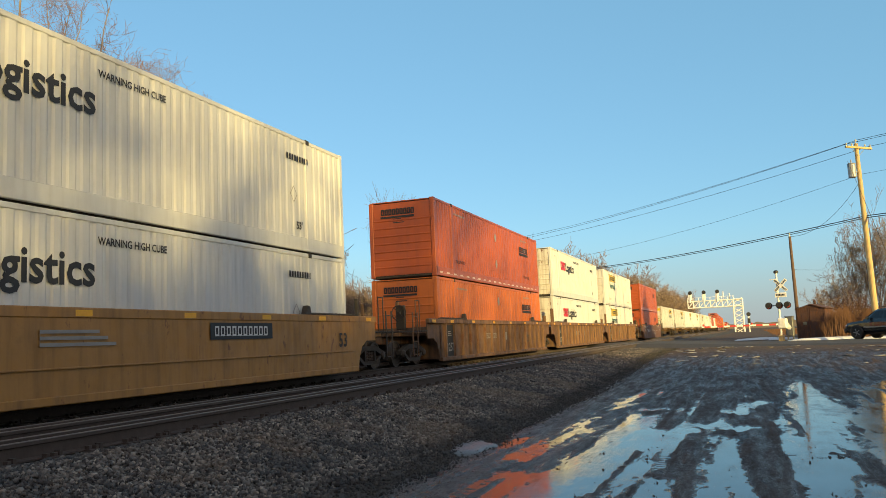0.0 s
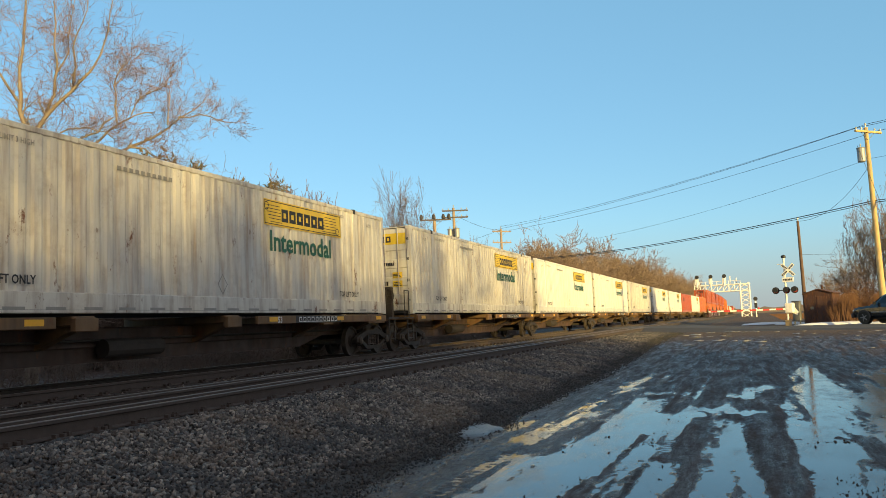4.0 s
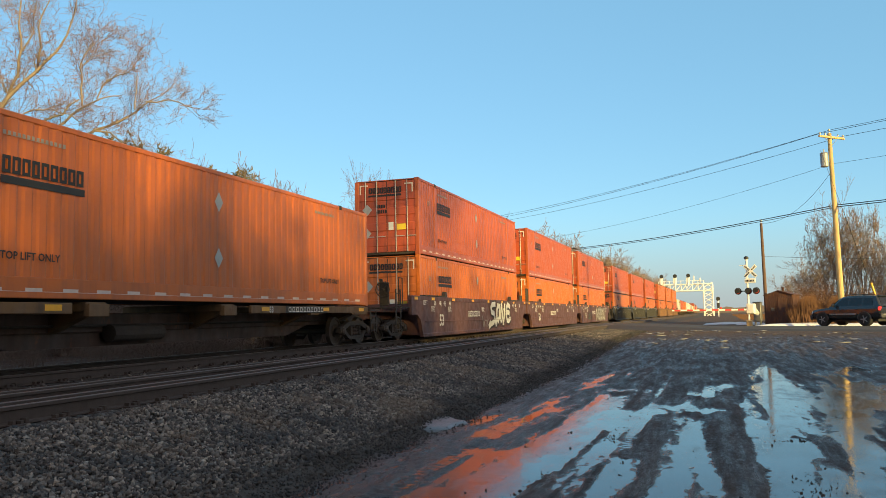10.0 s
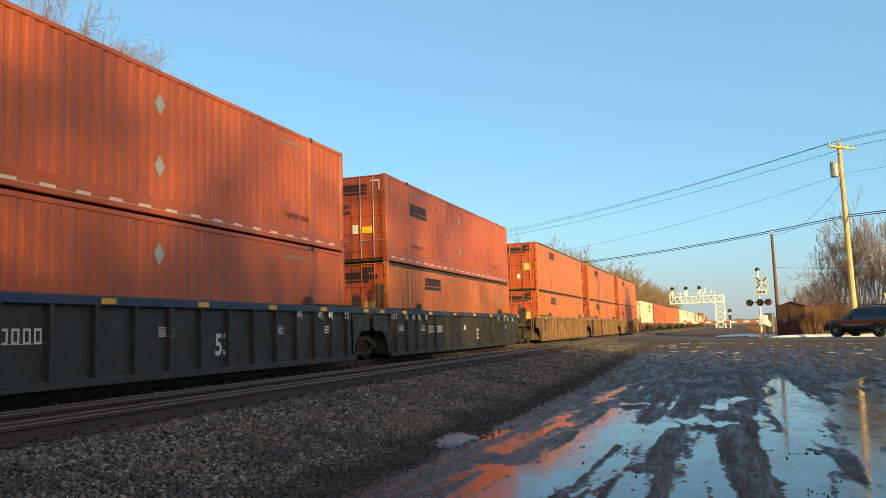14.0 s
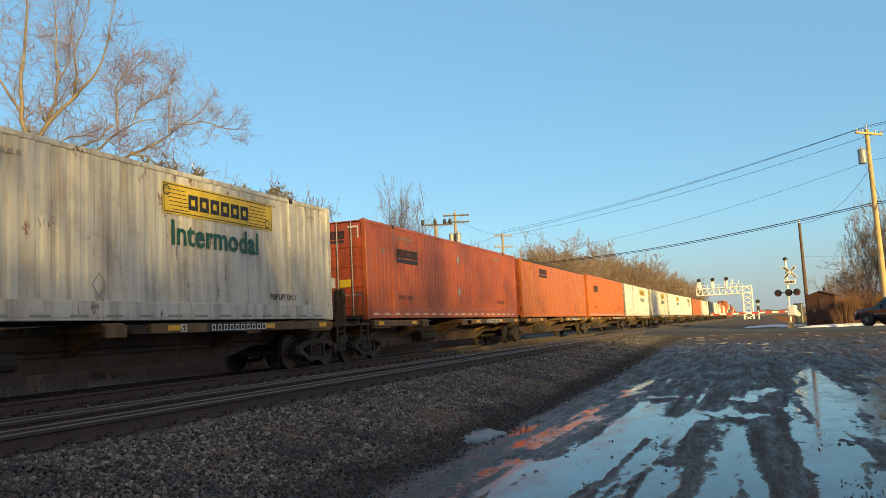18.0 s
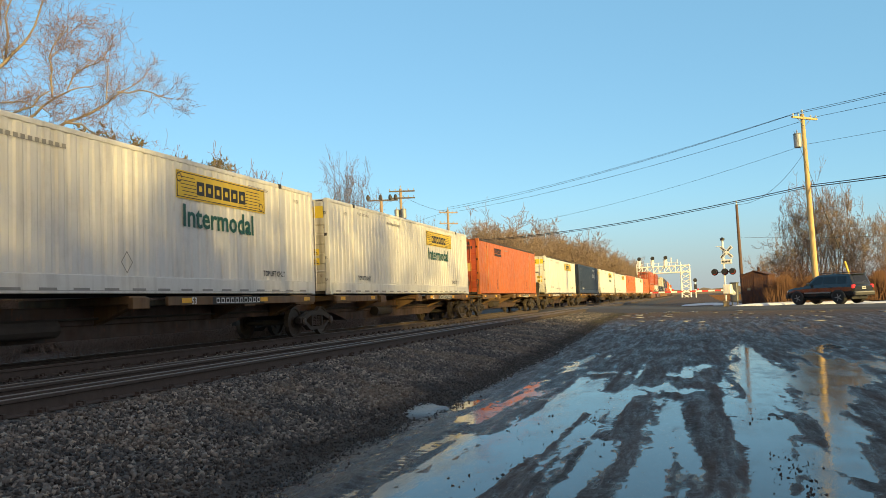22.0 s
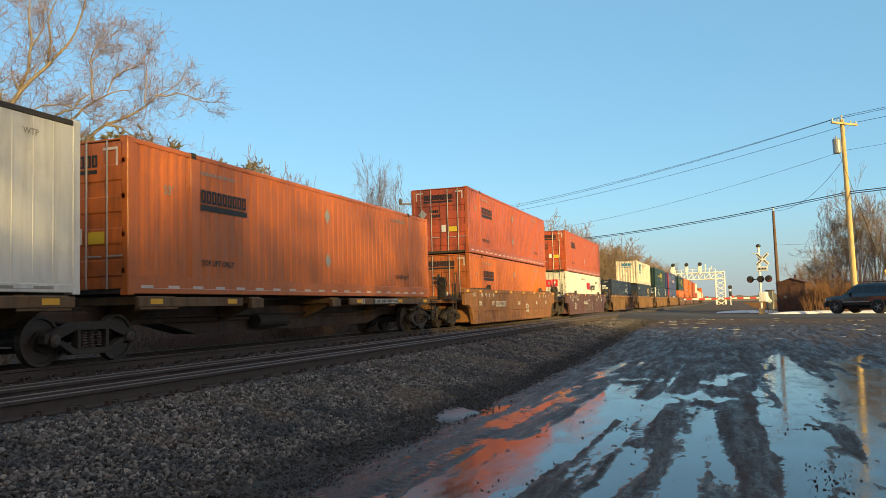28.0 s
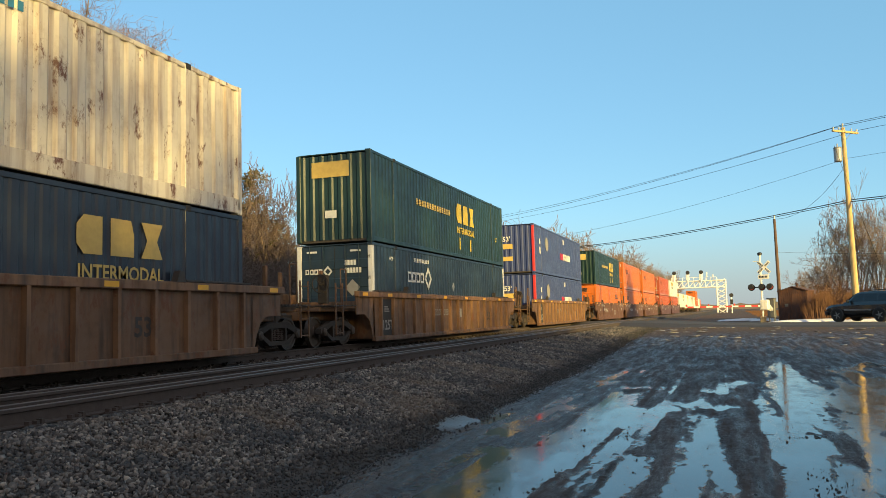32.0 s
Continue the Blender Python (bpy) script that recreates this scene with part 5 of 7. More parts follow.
        strokes += [[(3.4, 0.5), (4.0, 0.5), (3.5, 0.0), (4.2, 0.05)], [(4.3, 0.5), (4.1, 0.2)], [(-0.6, 0.3), (-0.3, -0.2)]]
        mark("spray_paint", [q for s in strokes for q in ribbon(s, 0.05)], ink_grey, root, side_at(xs + 0.004, 5.9, 0.35), "thin pale sprayed scrawl")
    return root


def spine_car(front, rear, named=0):
    """A low spine on trucks with cross arms that carry one container."""
    root = thing("spine_car", "grimy low spine car with ochre cross arms and yellow reflectors", "rail car", group="cars of the freight train")
    sp = Mesh().bevel_box(-0.36, 0.36, -0.1, L + 0.1, 0.62, 0.98, 0.02)
    sp.prism([(2.2, 0.62), (3.4, 0.36), (L - 3.4, 0.36), (L - 2.2, 0.62)], -0.30, 0.30)
    part("spine", sp, spine_brown, root)
    for y, span in ((0.25, 1.1), (4.0, 0.5), (L / 2, 0.5), (L - 4.0, 0.5), (L - 1.35, 1.1)):
        m = Mesh().bevel_box(-1.3, 1.3, y, y + span, 0.99, 1.15, 0.02)
        m.prism([(-1.28, 0.99), (-0.36, 0.62), (0.36, 0.62), (1.28, 0.99)], y + span * 0.3, y + span * 0.7, "y")
        part("cross_arm", m, spine_ochre, root)
        part("arm_tip", Mesh().bevel_box(1.24, 1.36, y, y + span, 0.9, 1.12, 0.01), spine_ochre, root)
    for y0, y1 in ((0.2, 3.6), (L - 7.0, L - 0.2)):
        part("side_rail", Mesh().bevel_box(1.30, 1.38, y0, y1, 0.95, 1.13, 0.01), spine_ochre, root)
    rf = BUILT.setdefault("reflector", flat([rect(0, 0, 0.36, 0.10)]).data("reflector", reflector))
    for yy in (0.5, 3.0, 9.6, L - 3.3, L - 0.9):
        part("reflector", rf, None, root, "yellow reflector", at=side_at(1.384, yy, 1.0))
    lettering("lettering", "53", 0.2, ink_white, root, side_at(1.385, L - 6.2, 0.97))
    if named:
        lettering("lettering", "TWIN 28'-ALL PURPOSE SPINE CAR", 0.205, ink_white, root, side_at(1.386, 2.2, 0.97))
        part("side_rail", Mesh().bevel_box(1.30, 1.38, 3.62, 6.6, 0.95, 1.13, 0.01), spine_ochre, root)
    mark("number_plate", [rect(0, 0, 2.3, 0.17)], gasket, root, side_at(1.383, L - 5.4, 0.955), "black number plate")
    mark("number_mark", rings(10, 2.0, 0.12, 0.022, 0.35), ink_white, root, side_at(1.386, L - 5.25, 0.98))
    m = Mesh().tube((0.5, 5.5, 0.6), (0.5, 7.0, 0.6), 0.17, n=12).tube((-0.5, 9.0, 0.6), (-0.5, 9.8, 0.6), 0.13, n=12).path([(0.45, 1.0, 0.75), (0.45, 15.0, 0.75)], 0.025)
    part("brake_cylinder", m, truck_iron, root)
    for end, y, way in ((front, 0.0, -1), (rear, L, 1)):
        if end == "c":
            truck(root, y - way * 0.45)
            coupler(root, y + way * 0.15, way)
            for sx in (-1, 1):
                ladder(root, sx * 1.32, y + way * 0.35, 0.35, 1.0, grime, 3)
            g = Mesh().box(-1.35, 1.35, *sorted((y + way * 0.08, y + way * 0.85)), 1.02, 1.06)
            part("walkway", g, grime, root)
            if way < 0:
                bw = brake_ring(0.65, y - 0.62, 1.75).bevel_box(0.5, 0.8, y - 0.55, y - 0.4, 1.06, 2.05, 0.02)
                bw.tube((0.65, y - 0.62, 1.5), (0.65, y - 0.62, 2.0), 0.015).tube((0.4, y - 0.62, 1.75), (0.9, y - 0.62, 1.75), 0.015)
                part("brake_wheel", bw, truck_iron, root)
                part("handrail", Mesh().path([(1.3, y - 0.7, 1.06), (1.3, y - 0.7, 1.9), (1.3, y - 0.35, 1.9), (1.3, y - 0.35, 1.06)], 0.018), grime, root)
        elif way > 0:
            truck(root, L + 0.56)
            part("joint", Mesh().bevel_box(-0.4, 0.4, L - 0.1, L + 1.2, 0.6, 0.9, 0.03), spine_brown, root)
    return root

# ---- trees ----
def tubes(segs, n):
    """Open tubes with n sides for (p, q, r0, r1) rows, as one array of corners and faces."""
    s = np.array(segs, float)
    p, q, r = s[:, 0:3], s[:, 3:6], s[:, 6:8]
    d = q - p
    d /= np.linalg.norm(d, axis=1)[:, None] + 1e-9
    a = np.cross(d, np.where(np.abs(d[:, 2:3]) < 0.9, (0, 0, 1), (1, 0, 0)))
    a /= np.linalg.norm(a, axis=1)[:, None] + 1e-9
    b = np.cross(d, a)
    th = 2 * np.pi * np.arange(n) / n
    ring = a[:, None] * np.cos(th)[None, :, None] + b[:, None] * np.sin(th)[None, :, None]
    v = np.concatenate([p[:, None] + ring * r[:, 0, None, None], q[:, None] + ring * r[:, 1, None, None]], 1)
    f = np.array([(k, (k + 1) % n, n + (k + 1) % n, n + k) for k in range(n)])[None] + 2 * n * np.arange(len(s))[:, None, None]
    return v.reshape(-1, 3), f.reshape(-1, 4)


def branch(rng, segs, p, d, length, r, depth, spread=0.75, up=0.12, thin=0.012, kids=(3, 5)):
    """One limb in short bent lengths, with side limbs along it."""
    p, d = np.array(p, float), np.array(d, float)
    steps = 4 if depth > 1 else 3
    nodes = []
    for k in range(steps):
        d = d + rng.normal(0, 0.10 if depth > 1 else 0.30, 3) + (0, 0, up)
        d /= np.linalg.norm(d)
        q = p + d * length / steps
        r1 = max(thin, r * (1 - 0.55 * (k + 1) / steps))
        segs.append((*p, *q, max(thin, r * (1 - 0.55 * k / steps)), r1))
        p = q
        nodes.append((p, d, r1))
    if depth > 0:
        for _ in range(rng.integers(*kids) + 1):
            p, d, r1 = nodes[rng.integers(0, steps)]
            side = rng.normal(0, 1, 3)
            side -= d * (side @ d)
            side /= np.linalg.norm(side) + 1e-9
            e = d * (1 - spread * 0.5) + side * spread
            branch(rng, segs, p, e / np.linalg.norm(e), length * rng.uniform(0.5, 0.78), r1 * 0.75, depth - 1, spread, up, thin, kids)


bark = plain("grey_brown_bark", (0.27, 0.20, 0.13), 0.9, 0, 0.35, 5, 0.6)
pale_bark = plain("pale_bark", (0.25, 0.205, 0.155), 0.9, 0, 0.35, 5, 0.6)
rosy_twig = plain("rosy_twigs", (0.25, 0.175, 0.135), 0.9, 0, 0.3, 3)
dull_twig = plain("dull_twigs", (0.17, 0.125, 0.10), 0.9, 0, 0.3, 3)
twig = plain("brown_twigs", (0.34, 0.235, 0.155), 0.9, 0, 0.3, 3)
grey_twig = plain("grey_brown_twigs", (0.25, 0.18, 0.13), 0.9, 0, 0.3, 3)
red_twig = plain("red_brown_twigs", (0.16, 0.085, 0.05), 0.9, 0, 0.35, 2)
dry_grass = plain("dry_red_grass", (0.125, 0.062, 0.032), 0.95, 0, 0.4, 3)
needles = plain("pine_needles", (0.105, 0.088, 0.030), 0.8, 0, 0.45, 1.5)


def tree(label, segs, at, cut, mats, name="bare_tree", category="tree", group=""):
    """Limbs thicker than cut make the trunk, the rest the crown."""
    root = thing(name, label, category, at, group)
    s = np.array(segs, float)
    big = s[:, 6] > cut
    part("trunk", mesh_np("trunk", *tubes(s[big], 7), mats[0]), None, root)
    part("crown", mesh_np("crown", *tubes(s[~big], 3), mats[1]), None, root)
    return root


def bare_segs(seed, height, limbs=5, depth=4, spread=0.75, thin=0.012, trunk=0.2, fork=0.25, kids=(3, 5)):
    rng, segs = np.random.default_rng(seed), []
    p = np.zeros(3)
    top = np.array([rng.normal(0, 0.2), rng.normal(0, 0.2), height * fork])
    segs.append((*p, *top, trunk, trunk * 0.8))
    for k in range(limbs):
        a = 2 * math.pi * (k + rng.random() * 0.6) / limbs
        tilt = rng.uniform(0.15, 0.75)
        d = np.array([math.cos(a) * tilt, math.sin(a) * tilt, 1.0])
        branch(rng, segs, top * rng.uniform(0.7, 1.0), d / np.linalg.norm(d), height * rng.uniform(0.38, 0.55), trunk * 0.55, depth, spread, 0.1, thin, kids)
    return segs


# the big cottonwood behind the line: limbs along its own right (r) and up
ax, ay = bearing(46.6, 27.6)
RIGHT = np.array([0.687, 0.727, 0.0])
AWAY = np.array([-0.727, 0.687, 0.0])
rng = np.random.default_rng(11)
segs = []
BOUGHS = [([(-0.1, 0), (-0.15, 3.0), (-0.19, 6.05), (-0.23, 6.85), (-0.18, 7.42)], 0.20, 0.12), ([(-0.18, 7.37), (-0.35, 7.97), (-0.44, 8.72), (-0.49, 9.58), (-0.37, 10.55), (-0.3, 12.3), (0.0, 13.6)], 0.085, 0.015),
         ([(-0.18, 7.42), (0.15, 8.02), (0.61, 8.6), (1.04, 9.03), (1.56, 9.64), (1.87, 10.17), (2.09, 10.91), (2.3, 12.2)], 0.075, 0.012), ([(0.27, 8.22), (0.52, 8.93), (0.6, 9.71), (0.51, 10.38), (0.55, 11.17), (0.46, 12.4)], 0.05, 0.012),
         ([(1.08, 9.09), (1.16, 9.88), (1.07, 10.46), (1.33, 11.2), (1.5, 12.2)], 0.04, 0.01), ([(-0.05, 7.24), (0.36, 7.61), (0.96, 7.85), (1.48, 7.9), (2.01, 7.75), (2.5, 7.3)], 0.035, 0.008), ([(-0.09, 6.43), (0.45, 6.99), (1.13, 7.48), (1.83, 7.79), (2.3, 8.3)], 0.055, 0.02),
         ([(-0.1, 5.2), (0.54, 6.33), (1.22, 7.05), (1.92, 7.65), (2.46, 8.19), (3.01, 8.55), (3.67, 8.73)], 0.065, 0.015), ([(2.42, 8.19), (2.37, 8.73), (2.32, 9.38), (2.55, 9.96), (2.97, 10.57)], 0.035, 0.01), ([(2.87, 8.48), (3.06, 8.96), (3.48, 9.31), (3.96, 9.57), (4.16, 9.95)], 0.025, 0.008),
         ([(0.2, 2.6), (1.2, 4.4), (1.77, 5.92), (2.01, 6.67), (2.55, 7.3), (3.29, 7.76), (3.96, 8.18), (4.4, 8.58), (5.04, 9.06), (5.65, 9.66)], 0.085, 0.012), ([(4.4, 8.55), (5.14, 8.65), (5.7, 8.46), (6.1, 8.35)], 0.03, 0.008), ([(4.05, 8.24), (4.1, 8.91), (4.16, 9.75)], 0.022, 0.008),
         ([(2.83, 7.42), (3.29, 7.41), (3.77, 7.04), (4.34, 6.47), (4.92, 5.78), (5.32, 5.49)], 0.03, 0.012), ([(2.37, 9.43), (2.64, 9.77), (2.87, 10.2), (3.11, 10.54)], 0.02, 0.008), ([(0.6, 9.7), (0.95, 10.4), (1.0, 11.3), (1.2, 12.6)], 0.03, 0.01),
         ([(-0.2, 6.6), (-0.9, 7.6), (-1.7, 8.9), (-2.2, 10.6), (-2.4, 12.4)], 0.07, 0.015), ([(-0.4, 8.5), (-1.1, 9.6), (-1.3, 11.2), (-1.2, 12.8)], 0.045, 0.012), ([(-0.2, 5.4), (-1.4, 6.3), (-2.6, 7.0), (-3.8, 8.2)], 0.06, 0.015)]
for pts, r0, r1 in BOUGHS:
    n = len(pts) - 1
    off = rng.uniform(-0.4, 0.4)
    prev = None
    for k, (rr, up) in enumerate(pts):
        q = RIGHT * rr * 0.96 + AWAY * (off * k * 0.45) + np.array([0, 0, up])
        if prev is not None:
            ra, rb = r0 + (r1 - r0) * (k - 1) / n, r0 + (r1 - r0) * k / n
            mid = (prev + q) / 2 + rng.normal(0, 0.035, 3)
            segs += [(*prev, *mid, ra, (ra + rb) / 2), (*mid, *q, (ra + rb) / 2, rb)]
            if r0 < 0.15 and k > 0 and up > 5.5:
                for _ in range(4 if r0 > 0.03 else 5):
                    s = prev + (q - prev) * rng.random()
                    d = (q - prev) / np.linalg.norm(q - prev) * 0.6 + rng.normal(0, 0.55, 3) + (0, 0, 0.25)
                    branch(rng, segs, s, d / np.linalg.norm(d), rng.uniform(0.45, 1.05), max(0.010, rb * 0.34), 2, 0.8, 0.07, 0.0045, (3, 5))
        prev = q
tree("large bare cottonwood tree with pale forked limbs", segs, pose(ax, ay, 0.22), 0.0125, (pale_bark, rosy_twig))

# lone bare trees along the far side
def sized(segs, height, half):
    """The same limbs, brought to a height and a half width."""
    s = np.array(segs, float)
    kz, kx = height / s[:, 5].max(), half / np.abs(s[:, 3:5]).max()
    s[:, [2, 5]] *= kz
    s[:, [0, 1, 3, 4]] *= kx
    return s


far_tree = [bare_segs(21, 12, 5, 4, 0.55, 0.008, 0.15, 0.25, (3, 5)), bare_segs(22, 12, 6, 4, 0.6, 0.009, 0.18, 0.14, (3, 5)), bare_segs(23, 9, 8, 4, 0.55, 0.009, 0.12, 0.05, (2, 4)), bare_segs(24, 12, 8, 5, 0.6, 0.010, 0.10, 0.08, (2, 3)), bare_segs(25, 12, 7, 5, 0.65, 0.010, 0.10, 0.06, (2, 3)), bare_segs(26, 12, 7, 4, 0.95, 0.012, 0.16, 0.35, (3, 5))]
for az, d, h, half, kind, label in ((22.8, 62, 13.6, 3.2, 0, "slender bare tree beyond the railway"), (30.4, 45, 10.6, 3.4, 5, "low bare tree with a broad crown beside the pines"), (32.8, 47, 10.7, 3.6, 5, "spreading bare tree beside the pines"), (13.4, 92, 13.0, 3.4, 1, "bare tree behind the utility poles"), (17.2, 96, 12.2, 2.2, 0, "slender bare tree between the poles"), (11.6, 100, 11.0, 3.2, 0, "bare tree at the end of the wood"), (51.5, 36, 11.0, 3.5, 0, "bare tree at the thicket's edge"), (28.3, 48, 7.6, 2.8, 4, "low tangled bare tree at the pines' edge"), (26.4, 52, 6.6, 2.8, 3, "low tangled bare tree at the pines' edge"), (35.4, 45, 9.4, 3.2, 3, "bare tree grown among the pines"), (40.4, 42, 9.0, 3.2, 4, "bare tree grown among the pines"), (45.2, 42, 9.0, 3.2, 3, "bare tree grown among the pines")):
    x, y = bearing(az, d)
    tree(label, sized(far_tree[kind], h, half), pose(x, y, 0.2, 0, 0, az * 9), 0.05, (bark, dull_twig))
for az, d, h, half, kind in ((-8.6, 78, 12.8, 4.0, 3), (-9.7, 76, 11.2, 3.4, 4), (-7.6, 80, 10.4, 3.4, 4), (-10.7, 74, 8.4, 3.2, 3), (-6.6, 84, 7.2, 3.0, 3), (-12.6, 72, 7.6, 3.6, 4), (-5.4, 98, 5.4, 2.6, 2), (-13.9, 76, 8.4, 3.4, 3)):
    x, y = bearing(az, d)
    tree("tangled bare roadside tree lit by low sun", sized(far_tree[kind], h, half), pose(x, y, 0.5, 0, 0, az * 31), 0.05, (bark, grey_twig), group="bare trees behind the road")


def pine(seed, height):
    """Tiers of drooping boughs that carry tufts of needles."""
    rng = np.random.default_rng(seed)
    segs, tri = [(0, 0, 0, 0, 0, height, 0.16, 0.02)], []
    for k in range(int(height * 9)):
        z = height * (0.18 + 0.82 * rng.random() ** 0.8)
        reach = (height - z) * 0.34 + 0.35 + rng.uniform(-0.2, 0.4)
        a = rng.uniform(0, 6.28)
        tip = np.array([math.cos(a) * reach, math.sin(a) * reach, z + reach * rng.uniform(-0.1, 0.35)])
        segs.append((0, 0, z, *tip, 0.03, 0.01))
        for _ in range(int(26 * reach)):
            s = np.array([0, 0, z]) + (tip - (0, 0, z)) * rng.uniform(0.3, 1.05) + rng.normal(0, 0.13, 3)
            for _ in range(3):
                e = rng.normal(0, 1, 3)
                e *= 0.20 / np.linalg.norm(e)
                w = rng.normal(0, 0.028, 3)
                tri.append((s - w, s + w, s + e + (0, 0, 0.05)))
    return segs, np.array(tri)


PINES = [pine(31, 8.6), pine(32, 7.6)]
PINE_PARTS = []
for segs, tri in PINES:
    PINE_PARTS.append((mesh_np("trunk", *tubes(segs, 5), bark), mesh_np("needles", tri.reshape(-1, 3), np.arange(len(tri) * 3).reshape(-1, 3), needles)))
for i, (az, d, tall) in enumerate(((31.8, 46, 9.6), (44.2, 44, 10.0), (41.7, 43, 10.2), (39.2, 45, 10.7), (36.8, 44, 10.1), (34.6, 47, 9.6), (46.6, 45, 9.4), (49.5, 46, 9.0), (38.0, 52, 10.6), (29.8, 55, 7.6), (42.8, 52, 10.4), (34.0, 56, 9.6), (27.5, 60, 6.6))):
    sc = tall / (8.6, 7.6)[i % 2]
    x, y = bearing(az, d)
    root = thing("pine_tree", "olive green pine in the thicket beyond the line", "tree", pose(x, y, 0.2, 0, 0, 70 * i) @ Matrix.Scale(sc, 4), "pines beyond the line")
    part("trunk", PINE_PARTS[i % 2][0], None, root), part("needles", PINE_PARTS[i % 2][1], None, root)


def thicket(name, label, spots, templates, mat, kind="stuff"):
    """Many bare bushes or trees joined into one mass."""
    vs, fs, n = [], [], 0
    for x, y, z, sc, turn, k in spots:
        v, f = templates[k]
        c, s = math.cos(turn), math.sin(turn)
        w = np.stack([v[:, 0] * c - v[:, 1] * s, v[:, 0] * s + v[:, 1] * c, v[:, 2]], 1) * sc + (x, y, z)
        vs.append(w), fs.append(f + n)
        n += len(v)
    return tagged(new(name, mesh_np(name, np.concatenate(vs), np.concatenate(fs), mat)), label, name.replace("_", " "), kind=kind)


rng = np.random.default_rng(8)
bush = []
for sd in (41, 42, 43):
    segs = []
    r2 = np.random.default_rng(sd)
    for _ in range(16):
        d = np.array([r2.normal(0, 0.45), r2.normal(0, 0.45), 1.0])
        branch(r2, segs, (r2.normal(0, 0.5), r2.normal(0, 0.5), 0), d / np.linalg.norm(d), r2.uniform(1.6, 3.2), 0.03, 2, 0.7, 0.0, 0.010, (3, 5))
    bush.append(tubes(segs, 3))
wood = [tubes(bare_segs(sd, 12, 7, 4, 0.6, 0.032, 0.16, 0.14, (2, 4)), 3) for sd in (51, 52, 53)]
spots = [(*bearing(az, d), 0.2, rng.uniform(0.85, 1.5) * (1 if az > 30 else 0.7), rng.uniform(0, 6), rng.integers(0, 3)) for az, d in [(rng.uniform(26, 64), rng.uniform(36, 58)) for _ in range(240)] if d * math.sin(radians(az)) > 19.0]
spots += [(-17.2 - rng.random() * 2.5 + bend(y), y, 0.2, rng.uniform(0.28, 0.45), rng.uniform(0, 6), rng.integers(0, 3)) for y in rng.uniform(6, 110, 170)]
thicket("brush_thicket", "tangled leafless brown brush behind the railway", spots, bush, dull_twig)
spots = [(-22 - rng.random() * 14 + bend(y) * 0.9, y, 0.2, rng.uniform(0.88, 1.18), rng.uniform(0, 6), rng.integers(0, 3)) for y in np.linspace(122, 400, 90)]
spots += [(*bearing(az, d), 0.2, rng.uniform(0.55, 0.80), rng.uniform(0, 6), rng.integers(0, 3)) for az, d in [(rng.uniform(14, 27), rng.uniform(88, 135)) for _ in range(16)]]
thicket("far_wood", "long leafless brown wood beside the curving line", spots, wood, grey_twig)
spots = [(*bearing(az, d), 0.45, rng.uniform(0.5, 0.85), rng.uniform(0, 6), rng.integers(0, 3)) for az, d in [(rng.uniform(-15, -5.6), rng.uniform(68, 84)) for _ in range(46)]]
thicket("roadside_brush", "red-brown leafless brush behind the road", spots, bush, red_twig)
# dry grass bank beyond the shed
blades = []
for _ in range(26000):
    az, d = rng.uniform(-16, -5.4), rng.uniform(62, 70)
    x, y = bearing(az, d)
    h = rng.uniform(0.9, 1.9) * (0.7 + 0.5 * math.sin(az * 1.7) ** 2)
    w = 0.035
    lean = rng.normal(0, 0.22, 2)
    blades.append(((x - w, y, 0.5), (x + w, y, 0.5), (x + lean[0], y + lean[1], 0.5 + h)))
b_ = np.array(blades)
tagged(new("dry_grass_bank", mesh_np("dry_grass_bank", b_.reshape(-1, 3), np.arange(len(b_) * 3).reshape(-1, 3), dry_grass)), "bank of tall dry red-brown grass", "grass", kind="stuff")
# verge grass and weeds along the far bank
blades = []
for _ in range(3500):
    y = rng.uniform(95, 240)
    x = rng.uniform(3.5, 18) + bend(y) * 0.9
    h = rng.uniform(0.1, 0.4)
    blades.append(((x - 0.04, y, 0.45), (x + 0.04, y, 0.45), (x + rng.normal(0, 0.1), y, 0.5 + h)))
b_ = np.array(blades)
tagged(new("verge_grass", mesh_np("verge_grass", b_.reshape(-1, 3), np.arange(len(b_) * 3).reshape(-1, 3), dry_grass)), "patchy dry grass along the verge", "grass", kind="stuff")
# the skyline
sk = Mesh()
pts = []
for k in range(241):
    a = radians(-60 + k * 0.5)
    r = 760
    h = 5 + 4 * noise.noise(Vector((k * 0.21, 0, 0))) + 2.5 * noise.noise(Vector((k * 0.9, 5, 0)))
    pts.append((r * math.sin(a), r * math.cos(a), max(2.5, h)))
for (x0, y0, h0), (x1, y1, h1) in zip(pts, pts[1:]):
    sk.add([(x0, y0, 0), (x1, y1, 0), (x1, y1, h1), (x0, y0, h0), (x0 * 1.02, y0 * 1.02, 0), (x1 * 1.02, y1 * 1.02, 0)], [(0, 1, 2, 3), (3, 2, 5, 4)])
piece("backdrop", sk, plain("far_woods", (0.15, 0.125, 0.12), 0.95, 0, 0.3, 0.05), "low distant leafless woods on the skyline", "woods", kind="structure")

